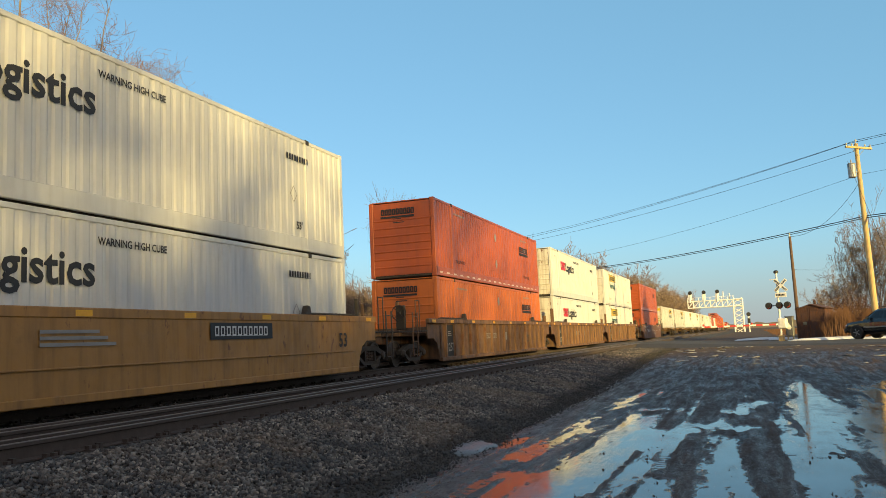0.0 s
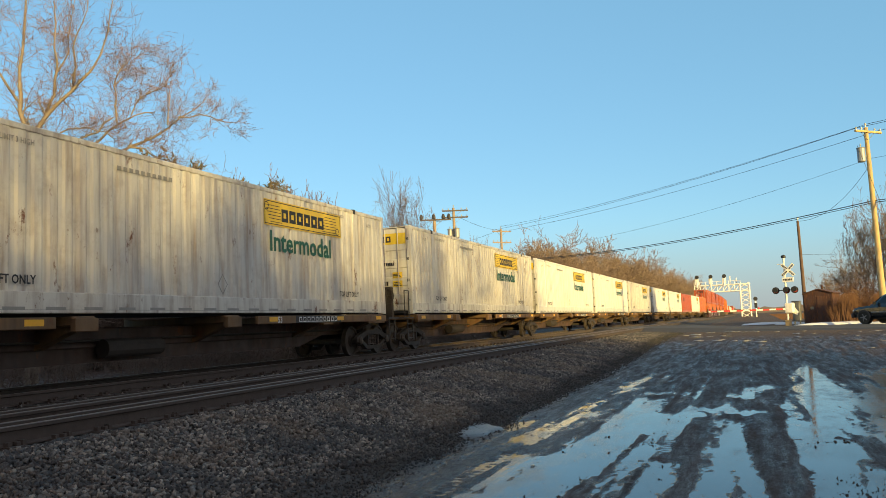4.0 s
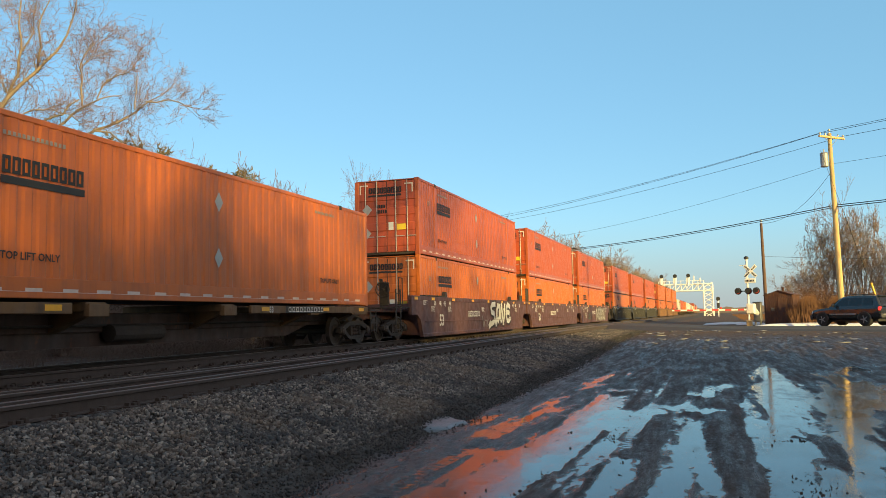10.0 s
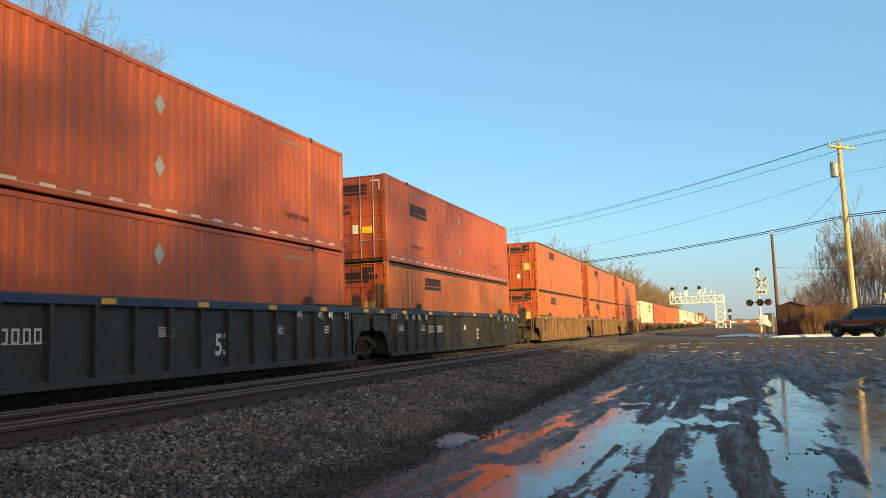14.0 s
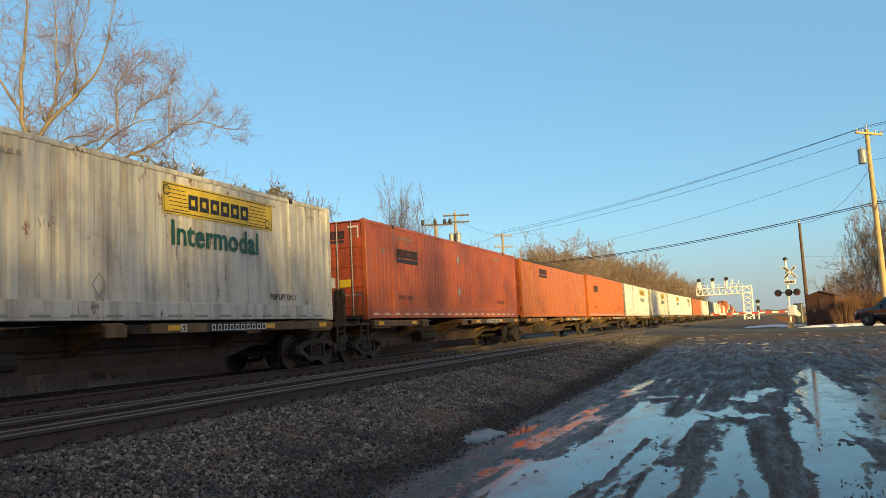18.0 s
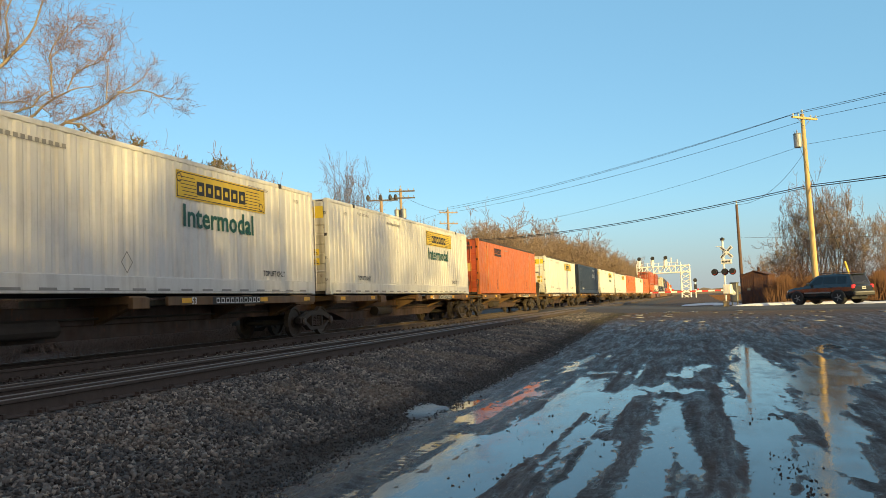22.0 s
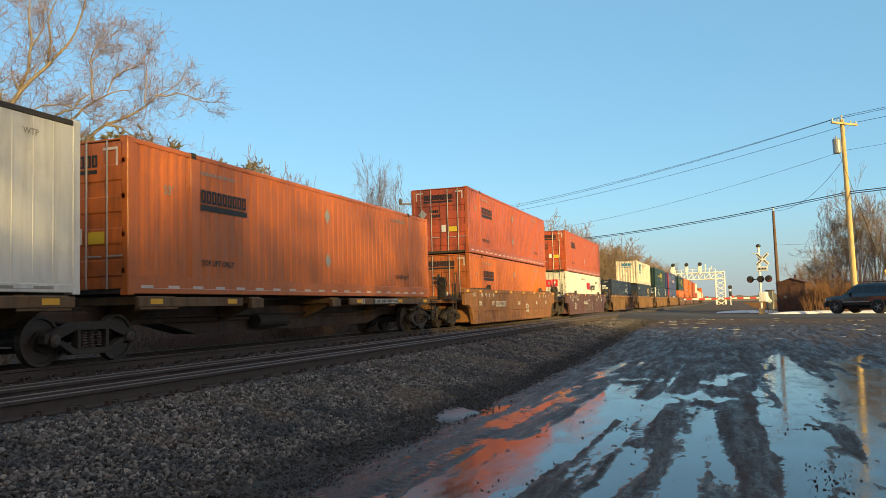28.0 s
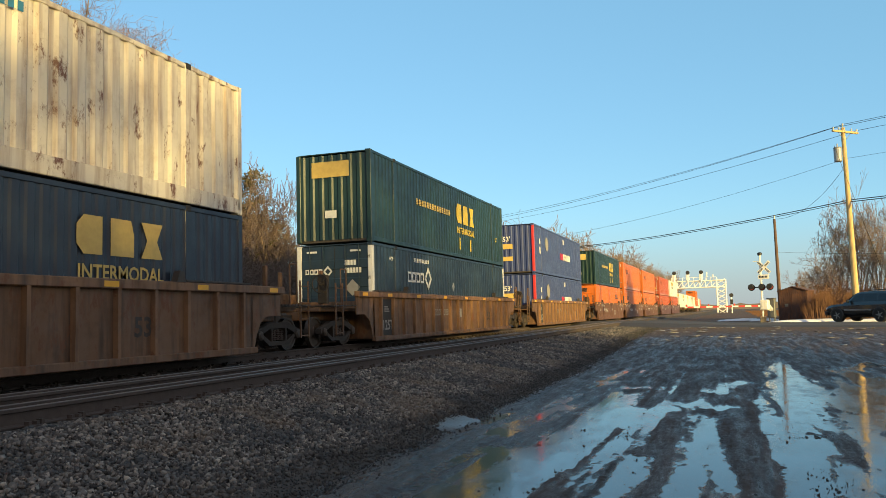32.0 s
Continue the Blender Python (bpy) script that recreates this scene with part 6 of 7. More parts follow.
# the trees at the yard's sunward side, whose shade falls over the yard
shade_tree = [tubes(bare_segs(sd, 13, 8, 4, 0.75, 0.019, 0.13, 0.12, (2, 4)), 3) for sd in (61, 62)]
spots = [(36 + rng.uniform(-4, 9), yy + rng.uniform(-1.5, 1.5), 0.0, rng.uniform(1.15, 1.6), rng.uniform(0, 6), rng.integers(0, 2)) for yy in (-75, -68, -62, -54, -47, -41, -35.5, -30.2, -25, -19.5, -14)]
thicket("sunward_trees", "row of tall bare trees along the yard's edge", spots, shade_tree, twig)
# an unseen hedge, added to keep low sun off the yard and the wagons' feet
hedge = []
for sd in (71, 72):
    segs, r2 = [], np.random.default_rng(sd)
    for _ in range(22):
        d = np.array([r2.normal(0, 0.4), r2.normal(0, 0.4), 1.0])
        branch(r2, segs, (r2.normal(0, 0.9), r2.normal(0, 0.9), 0), d / np.linalg.norm(d), r2.uniform(2.0, 4.0), 0.06, 2, 0.7, 0.0, 0.045, (3, 5))
    v, f = tubes(segs, 3)
    hedge.append((v * (1.0, 1.0, 1 / v[:, 2].max()), f))
spots = [(31 + rng.uniform(-2, 3), yy + rng.uniform(-1, 1), 0.0, rng.uniform(10.2, 11.4), rng.uniform(0, 6), rng.integers(0, 2)) for yy in np.linspace(-80, -7, 104)]
hedge = [(v * (0.19, 0.19, 1.0), f) for v, f in hedge]
thicket("sunward_hedge", "unseen dense even hedge, added to shade the yard and wagons", spots, hedge, twig)

# ---- utility poles and wires ----
grey_pole = plain("grey_pole_wood", (0.30, 0.225, 0.155), 0.9, 0, 0.3, 3, 0.4)
pole_wood = plain("pole_wood", (0.50, 0.36, 0.17), 0.85, 0, 0.25, 3, 0.4)
dark_pole = plain("dark_pole_wood", (0.12, 0.075, 0.05), 0.9, 0, 0.3, 3, 0.4)
wire_mat = plain("dark_wire", (0.03, 0.03, 0.032), 0.6)
grey_arm = plain("weathered_grey_arm", (0.10, 0.085, 0.075), 0.9, 0, 0.3, 3)
porcelain = plain("grey_porcelain", (0.35, 0.34, 0.33), 0.3)
zinc = plain("grey_tank", (0.30, 0.31, 0.32), 0.5, 0.3)


def utility_pole(x, y, z, h, r, lean, arms, mat, label, tanks=0, arm_half=1.22, turn=45.0, drop=0.0, gear=False, arm_mat=None):
    root = thing("utility_pole", label, "utility pole", pose(x, y, z, lean[1], lean[0], 0))
    part("shaft", Mesh().tube((0, 0, -0.3), (0, 0, h), r, r * 0.62, 14), mat, root)
    c, s = math.cos(radians(turn)), math.sin(radians(turn))
    for az_ in arms:
        a = part("crossarm", Mesh().bevel_box(-arm_half, arm_half, -0.06, 0.06, az_ - 0.07, az_ + 0.06, 0.01), arm_mat or mat, root, at=pose(c * 0.16, -s * 0.16, 0, 0, 0, turn))
        for k in (-0.92, -0.5, 0.5, 0.92):
            part("insulator", Mesh().lathe((k * arm_half, 0, az_ + 0.06), "z", [(0, 0.02), (0.06, 0.025), (0.07, 0.06), (0.11, 0.065), (0.13, 0.04), (0.17, 0.045), (0.19, 0.02)], 8), porcelain, a)
        for k in (-0.92, -0.12, 0.5, 0.85) if gear else ():
            part("switch", Mesh().lathe((k * arm_half, -0.05, az_ + 0.02), "z", [(0, 0.10), (0.10, 0.16), (0.26, 0.17), (0.42, 0.12), (0.50, 0.05)], 8), wire_mat, a, "dark pole-top switch")
        part("brace", Mesh().path([(-0.6, 0.05, az_ - 0.06), (0, 0.05, az_ - 0.55), (0.6, 0.05, az_ - 0.06)], 0.016), zinc, a)
    part("top_pin", Mesh().lathe((0, 0, h), "z", [(0, 0.03), (0.15, 0.03), (0.16, 0.07), (0.26, 0.06), (0.3, 0.02)], 8), porcelain, root)
    for k in range(tanks):
        a = k * 2.4 + 3.3
        tx_, ty_ = math.cos(a) * 0.42, math.sin(a) * 0.42
        tk = part("transformer", Mesh().lathe((tx_, ty_, h - 2.2 - drop), "z", [(0, 0.2), (0.05, 0.24), (0.85, 0.24), (0.9, 0.26), (0.95, 0.2)], 14), zinc, root, "grey transformer can")
        part("bushing", Mesh().lathe((tx_, ty_, h - 1.26 - drop), "z", [(0, 0.03), (0.05, 0.05), (0.1, 0.03), (0.16, 0.05), (0.25, 0.02)], 8), porcelain, tk)
        part("bracket", Mesh().bevel_box(min(0, tx_), max(0, tx_), ty_ - 0.03, ty_ + 0.03, h - 1.9 - drop, h - 1.82 - drop, 0.005), zinc, tk)
    return root


MX, MY = bearing(-8.4, 58)
utility_pole(MX, MY, 0.42, 12.5, 0.20, (-0.6, 0), [12.2], pole_wood, "tall sunlit wooden utility pole with a crossarm and transformer", 1)
P2X, P2Y = bearing(-3.95, 66)
utility_pole(P2X, P2Y, 0.42, 7.7, 0.15, (-0.4, 0), [], dark_pole, "short dark wooden service pole beside the shed")
P3X, P3Y = bearing(15.7, 95)
utility_pole(P3X, P3Y, 0.2, 12.2, 0.2, (0, 0), [11.9, 10.6], grey_pole, "weathered utility pole with two crossarms beyond the line")
P4X, P4Y = bearing(18.99, 78)
utility_pole(P4X, P4Y, 0.2, 12.5, 0.2, (0, 0), [12.24, 11.58], grey_pole, "weathered utility pole carrying pale transformers", 3, 1.25, 20.0, 0.75, False, grey_arm)
P5X, P5Y = bearing(20.38, 74)
utility_pole(P5X, P5Y, 0.2, 11.15, 0.22, (0, 0), [10.9, 8.5], grey_pole, "sunlit utility pole with dark switch gear on its arms", 0, 1.42, 20.0, 0.0, True, grey_arm)


def wire(name, a, b, sag, r, label):
    a, b = Vector(a), Vector(b)
    pts = []
    for k in range(25):
        t = k / 24
        p = a.lerp(b, t)
        pts.append((p.x, p.y, p.z - 4 * sag * t * (1 - t)))
    cu = bpy.data.curves.new(name, "CURVE")
    cu.dimensions, cu.bevel_depth, cu.bevel_resolution = "3D", r, 1
    sp = cu.splines.new("POLY")
    sp.points.add(len(pts) - 1)
    for q, p in zip(sp.points, pts):
        q.co = (*p, 1)
    tmp = bpy.data.objects.new(name, cu)
    me = bpy.data.meshes.new_from_object(tmp)
    bpy.data.objects.remove(tmp)
    me.materials.append(wire_mat)
    return tagged(new(name, me), label, "wire", "overhead wires")


EX, EY = MX + 36, MY - 36
for k, (off, z0, z1, z2, sag) in enumerate(((-1.1, 12.8, 12.25, 12.8, 0.55), (1.1, 12.8, 12.25, 12.8, 0.55), (0.0, 13.15, 12.7, 13.1, 0.55))):
    o = off * 0.7071
    wire("power_wire", (MX + o, MY + o, z0), (P3X + o, P3Y + o, z1), sag, 0.014, "thin dark power wire between crossarms")
    wire("power_wire", (MX + o, MY + o, z0), (EX + o, EY + o, z2), 0.5, 0.014, "thin dark power wire between crossarms")
wire("power_wire", (MX, MY, 10.9), (P3X, P3Y, 9.6), 1.0, 0.010, "thin neutral wire below the crossarm"), wire("power_wire", (MX, MY, 10.9), (EX, EY, 10.8), 0.5, 0.010, "thin neutral wire below the crossarm")
for dz in (0.0, 0.12):
    wire("telephone_cable", (MX, MY, 8.2 - dz), (P3X, P3Y, 8.7 - dz), 0.75, 0.03 - dz * 0.07, "thick black telephone cable"), wire("telephone_cable", (MX, MY, 8.2 - dz), (EX, EY, 8.2 - dz), 0.5, 0.03, "thick black telephone cable")
wire("service_wire", (MX, MY, 10.6), (P2X, P2Y, 8.1), 0.9, 0.012, "slack service wire to the short pole"), wire("service_wire", (P2X, P2Y, 5.6), (P2X + 30, P2Y + 8, 6.6), 0.8, 0.010, "slack service wire to the short pole")
wire("power_wire", (P3X, P3Y, 12.3), (P3X - 40, P3Y + 40, 12.3), 0.8, 0.014, "thin dark power wire between crossarms"), wire("power_wire", (P4X, P4Y, 12.1), (P3X, P3Y, 12.2), 0.3, 0.014, "thin dark power wire between crossarms"), wire("power_wire", (P5X, P5Y, 11.0), (P4X, P4Y, 11.9), 0.2, 0.014, "thin dark power wire between crossarms")

# ---- railway signals ----
signal_white = painted("signal_white_paint", (0.78, 0.77, 0.72), 0.15)
signal_black = plain("signal_black", (0.02, 0.02, 0.02), 0.6)
sign_red = plain("sign_red", (0.45, 0.03, 0.03), 0.5)
lens_red = plain("red_lens", (0.60, 0.07, 0.05), 0.25)
CX, CY = bearing(-2.87, 57)
cs = thing("crossing_signal", "white crossing mast with a crossbuck, red lights and bell", "crossing signal", pose(CX, CY, 0.47, 0, 0, -18))
part("mast", Mesh().tube((0, 0, 0), (0, 0, 4.55), 0.065, n=12), signal_white, cs)
part("base", Mesh().bevel_box(-0.16, 0.16, -0.16, 0.16, 0, 0.42, 0.03), pole_wood, cs)
part("bell", Mesh().lathe((0, 0, 4.4), "z", [(0, 0.05), (0.03, 0.15), (0.16, 0.15), (0.22, 0.05)], 12), signal_black, cs)
part("bell_arm", Mesh().bevel_box(-0.45, 0.0, -0.03, 0.03, 4.0, 4.05, 0.005), signal_white, cs)
for turn_ in (45, -45):
    b = part("crossbuck_blade", Mesh().bevel_box(-0.52, 0.52, -0.015, 0.015, -0.10, 0.10, 0.004), signal_white, cs, at=pose(0.25, -0.11 if turn_ > 0 else -0.145, 3.62, 0, turn_, 0))
    mark("blade_mark", bars(6, 0.36, 0.09, 0.3), signal_black, b, front_at(0.12, -0.019, -0.05)), mark("blade_mark", bars(6, 0.42, 0.1, 0.3), signal_black, b, front_at(-0.50, -0.019, -0.05))
part("track_count_sign", Mesh().bevel_box(-0.15, 0.55, -0.11, -0.09, 2.85, 3.15, 0.01), signal_white, cs)
mark("sign_mark", bars(6, 0.55, 0.12, 0.3), signal_black, cs, front_at(-0.08, -0.115, 2.94))
part("light_arm", Mesh().bevel_box(-0.62, 0.62, -0.06, 0.0, 2.30, 2.36, 0.01), signal_black, cs)
for xx in (-0.58, 0.08, 0.58):
    h_ = part("flasher", Mesh().lathe((xx, -0.16, 2.33), "y", [(-0.02, 0.225), (0.02, 0.225), (0.04, 0.15), (0.16, 0.12)], 18), signal_black, cs)
    part("lens", Mesh().lathe((xx, -0.2, 2.33), "y", [(-0.01, 0.06), (0.0, 0.17), (0.02, 0.17)], 14), lens_red, h_, "unlit red lens")
    part("hood", Mesh().lathe((xx, -0.3, 2.36), "y", [(-0.1, 0.165), (0.1, 0.165)], 14), signal_black, h_)
part("gate_mechanism", Mesh().bevel_box(-0.1, 0.42, -0.28, 0.2, 0.85, 1.5, 0.05).tube((0.16, -0.3, 1.2), (0.16, 0.3, 1.2), 0.16, n=14), signal_white, cs)
part("counterweight", Mesh().prism([(0.25, 0.85), (0.5, 0.72), (0.58, 0.9), (0.35, 1.25)], 0.22, 0.34, "y"), signal_white, cs)
AL = 4.7
gate = part("gate_arm", Mesh().bevel_box(-AL, 0.0, -0.02, 0.02, -0.05, 0.05, 0.01), signal_white, cs, "red and white striped gate arm, lowered", pose(-0.05, -0.32, 1.12, 0, 0.4, 24))
for k in range(6):
    part("gate_stripe", Mesh().box(-0.55 - k * 0.8, -0.15 - k * 0.8, -0.023, 0.023, -0.053, 0.053), sign_red, gate)
for k in (1.6, 3.2, 4.6):
    part("gate_light", Mesh().lathe((-k, 0, 0.07), "z", [(-0.025, 0.05), (0.08, 0.06), (0.12, 0.03)], 8), lens_red, gate)
grey_box = painted("grey_cabinet_paint", (0.12, 0.125, 0.12), 0.25)
bx, by = bearing(-3.42, 62)
rb = thing("relay_cabinet", "pale grey trackside relay cabinet on legs", "cabinet", pose(bx, by, 0.42, 0, 0, -20))
part("body", Mesh().bevel_box(-0.25, 0.25, -0.2, 0.2, 0.35, 1.65, 0.02), grey_box, rb), part("lid", Mesh().bevel_box(-0.29, 0.29, -0.24, 0.24, 1.65, 1.71, 0.02), grey_box, rb)
for sx in (-0.18, 0.18):
    part("leg", Mesh().box(sx - 0.04, sx + 0.04, -0.04, 0.04, 0, 0.36), grey_box, rb)

GX, GY = bearing(-0.38, 220)
g = thing("signal_cantilever", "white lattice signal cantilever reaching over both tracks", "signal bridge", pose(GX, GY, -0.3, 0, 0, -3))
for xx in (-1.1, 1.1):
    for yy in (-0.6, 0.6):
        part("leg", Mesh().tube((xx, yy, -0.6), (xx, yy, 9.1), 0.17, n=8), signal_white, g)
for k in range(7):
    z = 0.4 + k * 1.28
    for yy in (-0.6, 0.6):
        part("lattice", Mesh().tube((-1.1, yy, z), (1.1, yy, z + 1.26), 0.085, n=5).tube((1.1, yy, z), (-1.1, yy, z + 1.26), 0.085, n=5), signal_white, g)
for z in (7.3, 9.0):
    for yy in (-0.6, 0.6):
        part("chord", Mesh().tube((-12.2, yy, z), (1.1, yy, z), 0.16, n=8), signal_white, g)
for k in range(8):
    x0 = -12.2 + k * 1.4
    for yy in (-0.6, 0.6):
        part("lattice", Mesh().tube((x0, yy, 7.3), (x0 + 1.4, yy, 9.0), 0.085, n=5).tube((x0, yy, 7.3), (x0, yy, 9.0), 0.09, n=5), signal_white, g)
rail_ = Mesh()
for k in range(9):
    rail_.tube((-12.2 + k * 1.4, -0.75, 9.0), (-12.2 + k * 1.4, -0.75, 9.9), 0.08, n=5)
rail_.tube((-12.2, -0.75, 9.9), (-1.0, -0.75, 9.9), 0.05, n=5)
part("walkway_rail", rail_, signal_white, g)
for xx in (-11.5, -8.1, -4.8):
    sm = part("signal_mast", Mesh().tube((xx, -0.8, 8.6), (xx, -0.8, 11.2), 0.2, n=8).bevel_box(xx - 0.45, xx + 0.45, -0.9, -0.6, 9.3, 10.9, 0.05), signal_white, g)
    part("signal_head", Mesh().lathe((xx + 0.1, -1.0, 11.2), "y", [(-0.1, 0.5), (0.0, 0.5), (0.1, 0.4)], 16), signal_black, sm)
for xx, z in ((-3.4, 11.2), (-1.9, 10.6)):
    part("finial", Mesh().tube((xx, 0, 9.1), (xx, 0, z), 0.14, n=6), signal_white, g)
sx_, sy_ = bearing(-0.98, 190)
sg = thing("signal_mast", "dark single-head trackside signal mast", "signal", pose(sx_, sy_, 0.0))
part("post", Mesh().tube((0, 0, 0), (0, 0, 4.2), 0.12, n=8), signal_white, sg), part("head", Mesh().lathe((0, -0.15, 4.3), "y", [(-0.05, 0.45), (0.05, 0.45), (0.3, 0.3)], 14), signal_black, sg), part("lower_head", Mesh().bevel_box(-0.3, 0.3, -0.2, 0.2, 2.3, 3.4, 0.05), signal_black, sg)

# ---- shed ----
rusty = painted("rusty_sheet", (0.075, 0.034, 0.024), 0.5, (0.03, 0.02, 0.015), rough=0.8, rust=0.5)
hx, hy = bearing(-4.72, 65)
sh = thing("shed", "small rust-brown sheet metal shed with a low gable", "shed", pose(hx, hy, 0.42, 0, 0, -18) @ Matrix.Diagonal((0.75, 0.9, 1.02, 1)))
me = Mesh().prism([(-1.3, 0), (1.3, 0), (1.3, 2.15), (0, 2.45), (-1.3, 2.15)], 0.0, 0.06, "y")
part("front_wall", me, rusty, sh), part("back_wall", Mesh().prism([(-1.3, 0), (1.3, 0), (1.3, 2.15), (0, 2.45), (-1.3, 2.15)], 2.6, 2.66, "y"), rusty, sh)
for sx in (-1, 1):
    part("side_wall", Mesh().box(*sorted((sx * 1.3, sx * 1.24)), 0.06, 2.6, 0, 2.15), rusty, sh)
    part("roof_slope", Mesh().prism([(0, 2.46), (sx * 1.42, 2.13), (sx * 1.42, 2.18), (0, 2.51)], -0.12, 2.78, "y"), rusty, sh)
for k in range(13):
    part("panel_seam", Mesh().box(-1.25 + k * 0.2, -1.23 + k * 0.2, -0.015, 0.0, 0.02, 2.1 + 0.2 * (1 - abs(-1.25 + k * 0.2) / 1.3)), rusty, sh)
part("door", Mesh().bevel_box(-0.1, 0.75, -0.035, -0.016, 0.05, 1.95, 0.006), rusty, sh)
part("vent", Mesh().lathe((0.1, 1.2, 2.48), "z", [(0, 0.12), (0.2, 0.12), (0.22, 0.2), (0.3, 0.05)], 10), rusty, sh)
part("patch", Mesh().bevel_box(-0.75, -0.45, -0.03, -0.016, 1.05, 1.25, 0.005), grey_box, sh, "pale patch of bare metal")

# ---- snow left beside the road ----
snow = plain("old_snow", (0.60, 0.61, 0.64), 0.7, 0, 0.15, 3, 0.5)
for az, d, a, b_ in ((-1.6, 73, 2.2, 0.8), (-3.0, 69, 1.2, 0.5), (-5.2, 60.5, 2.8, 0.6), (-6.6, 62.0, 2.0, 0.8), (-9.2, 57.5, 3.0, 0.7), (-12.0, 52, 2.6, 0.7)):
    x, y = bearing(az, d)
    m_ = Mesh()
    ring = [(1 + 0.35 * noise.noise(Vector((math.cos(t) * 1.5 + az, math.sin(t) * 1.5, d)))) for t in [k * 0.3142 for k in range(20)]]
    vs = [(0, 0, 0.16)]
    for f_, z in ((0.5, 0.13), (0.85, 0.06), (1.0, -0.04)):
        vs += [(a * f_ * r * math.cos(k * 0.3142), b_ * f_ * r * math.sin(k * 0.3142), z + 0.02 * noise.noise(Vector((k, f_ * 9, az)))) for k, r in enumerate(ring)]
    fs = [(0, 1 + k, 1 + (k + 1) % 20) for k in range(20)]
    for j in range(2):
        fs += [(1 + 20 * j + k, 21 + 20 * j + k, 21 + 20 * j + (k + 1) % 20, 1 + 20 * j + (k + 1) % 20) for k in range(20)]
    m_.add(vs, fs)
    m_.smooth = True
    piece("snow_patch", m_, snow, "patch of old grainy snow on the verge", "snow", pose(x, y, 0.45, 0, 0, 20), "snow patches by the road")

yellow_guard = plain("yellow_guard", (0.6, 0.36, 0.02), 0.5)
x, y = bearing(-10.45, 58)
gd = thing("guy_wire", "leaning yellow guard on a pole's guy wire", "guy wire", pose(x, y, 0.5))
part("guard", Mesh().tube((0.12, 0, 0.7), (-0.35, 0, 2.6), 0.07, n=8), yellow_guard, gd), part("strand", Mesh().tube((0.3, 0, 0), (-3.0, -1.5, 11.0), 0.012, n=5), wire_mat, gd)

# ---- the waiting car ----
car_paint, n_, l_, b_ = material("dark_car_paint", 0.25)
b_.inputs["Base Color"].default_value = (0.016, 0.024, 0.032, 1)
b_.inputs["Coat Weight"].default_value = 0.6
l_.new(mix(car_paint, ramp(car_paint, noise_at(car_paint, 2.0, 6), 0.4, 0.75), (0.009, 0.014, 0.019), (0.024, 0.024, 0.024)), b_.inputs["Base Color"])
cladding = plain("grey_cladding", (0.05, 0.05, 0.05), 0.7)
tinted, n_, l_, b_ = material("tinted_glass", 0.05)
b_.inputs["Base Color"].default_value = (0.01, 0.012, 0.014, 1)
rubber = plain("tyre_rubber", (0.02, 0.02, 0.02), 0.85)
alloy = plain("alloy_rim", (0.22, 0.22, 0.22), 0.4, 0.2)
tail = plain("tail_lamp_red", (0.45, 0.02, 0.02), 0.2)
tail.node_tree.nodes["Principled BSDF"].inputs["Emission Color"].default_value = (1.0, 0.04, 0.03, 1)
tail.node_tree.nodes["Principled BSDF"].inputs["Emission Strength"].default_value = 0.9
lamp_glass = plain("lamp_glass", (0.5, 0.5, 0.5), 0.1)


def loft(rows):
    """Cross-sections along y: each (y, [(x, z)...]) for the half body, mirrored."""
    m = Mesh()
    vs, k = [], len(rows[0][1])
    for y, half in rows:
        vs += [(x, y, z) for x, z in half] + [(-x, y, z) for x, z in reversed(half)]
    n = 2 * k
    fs = [(j * n + i, j * n + (i + 1) % n, (j + 1) * n + (i + 1) % n, (j + 1) * n + i) for j in range(len(rows) - 1) for i in range(n)]
    fs += [tuple(range(n))[::-1], tuple(range((len(rows) - 1) * n, len(rows) * n))]
    return m.add(vs, fs)


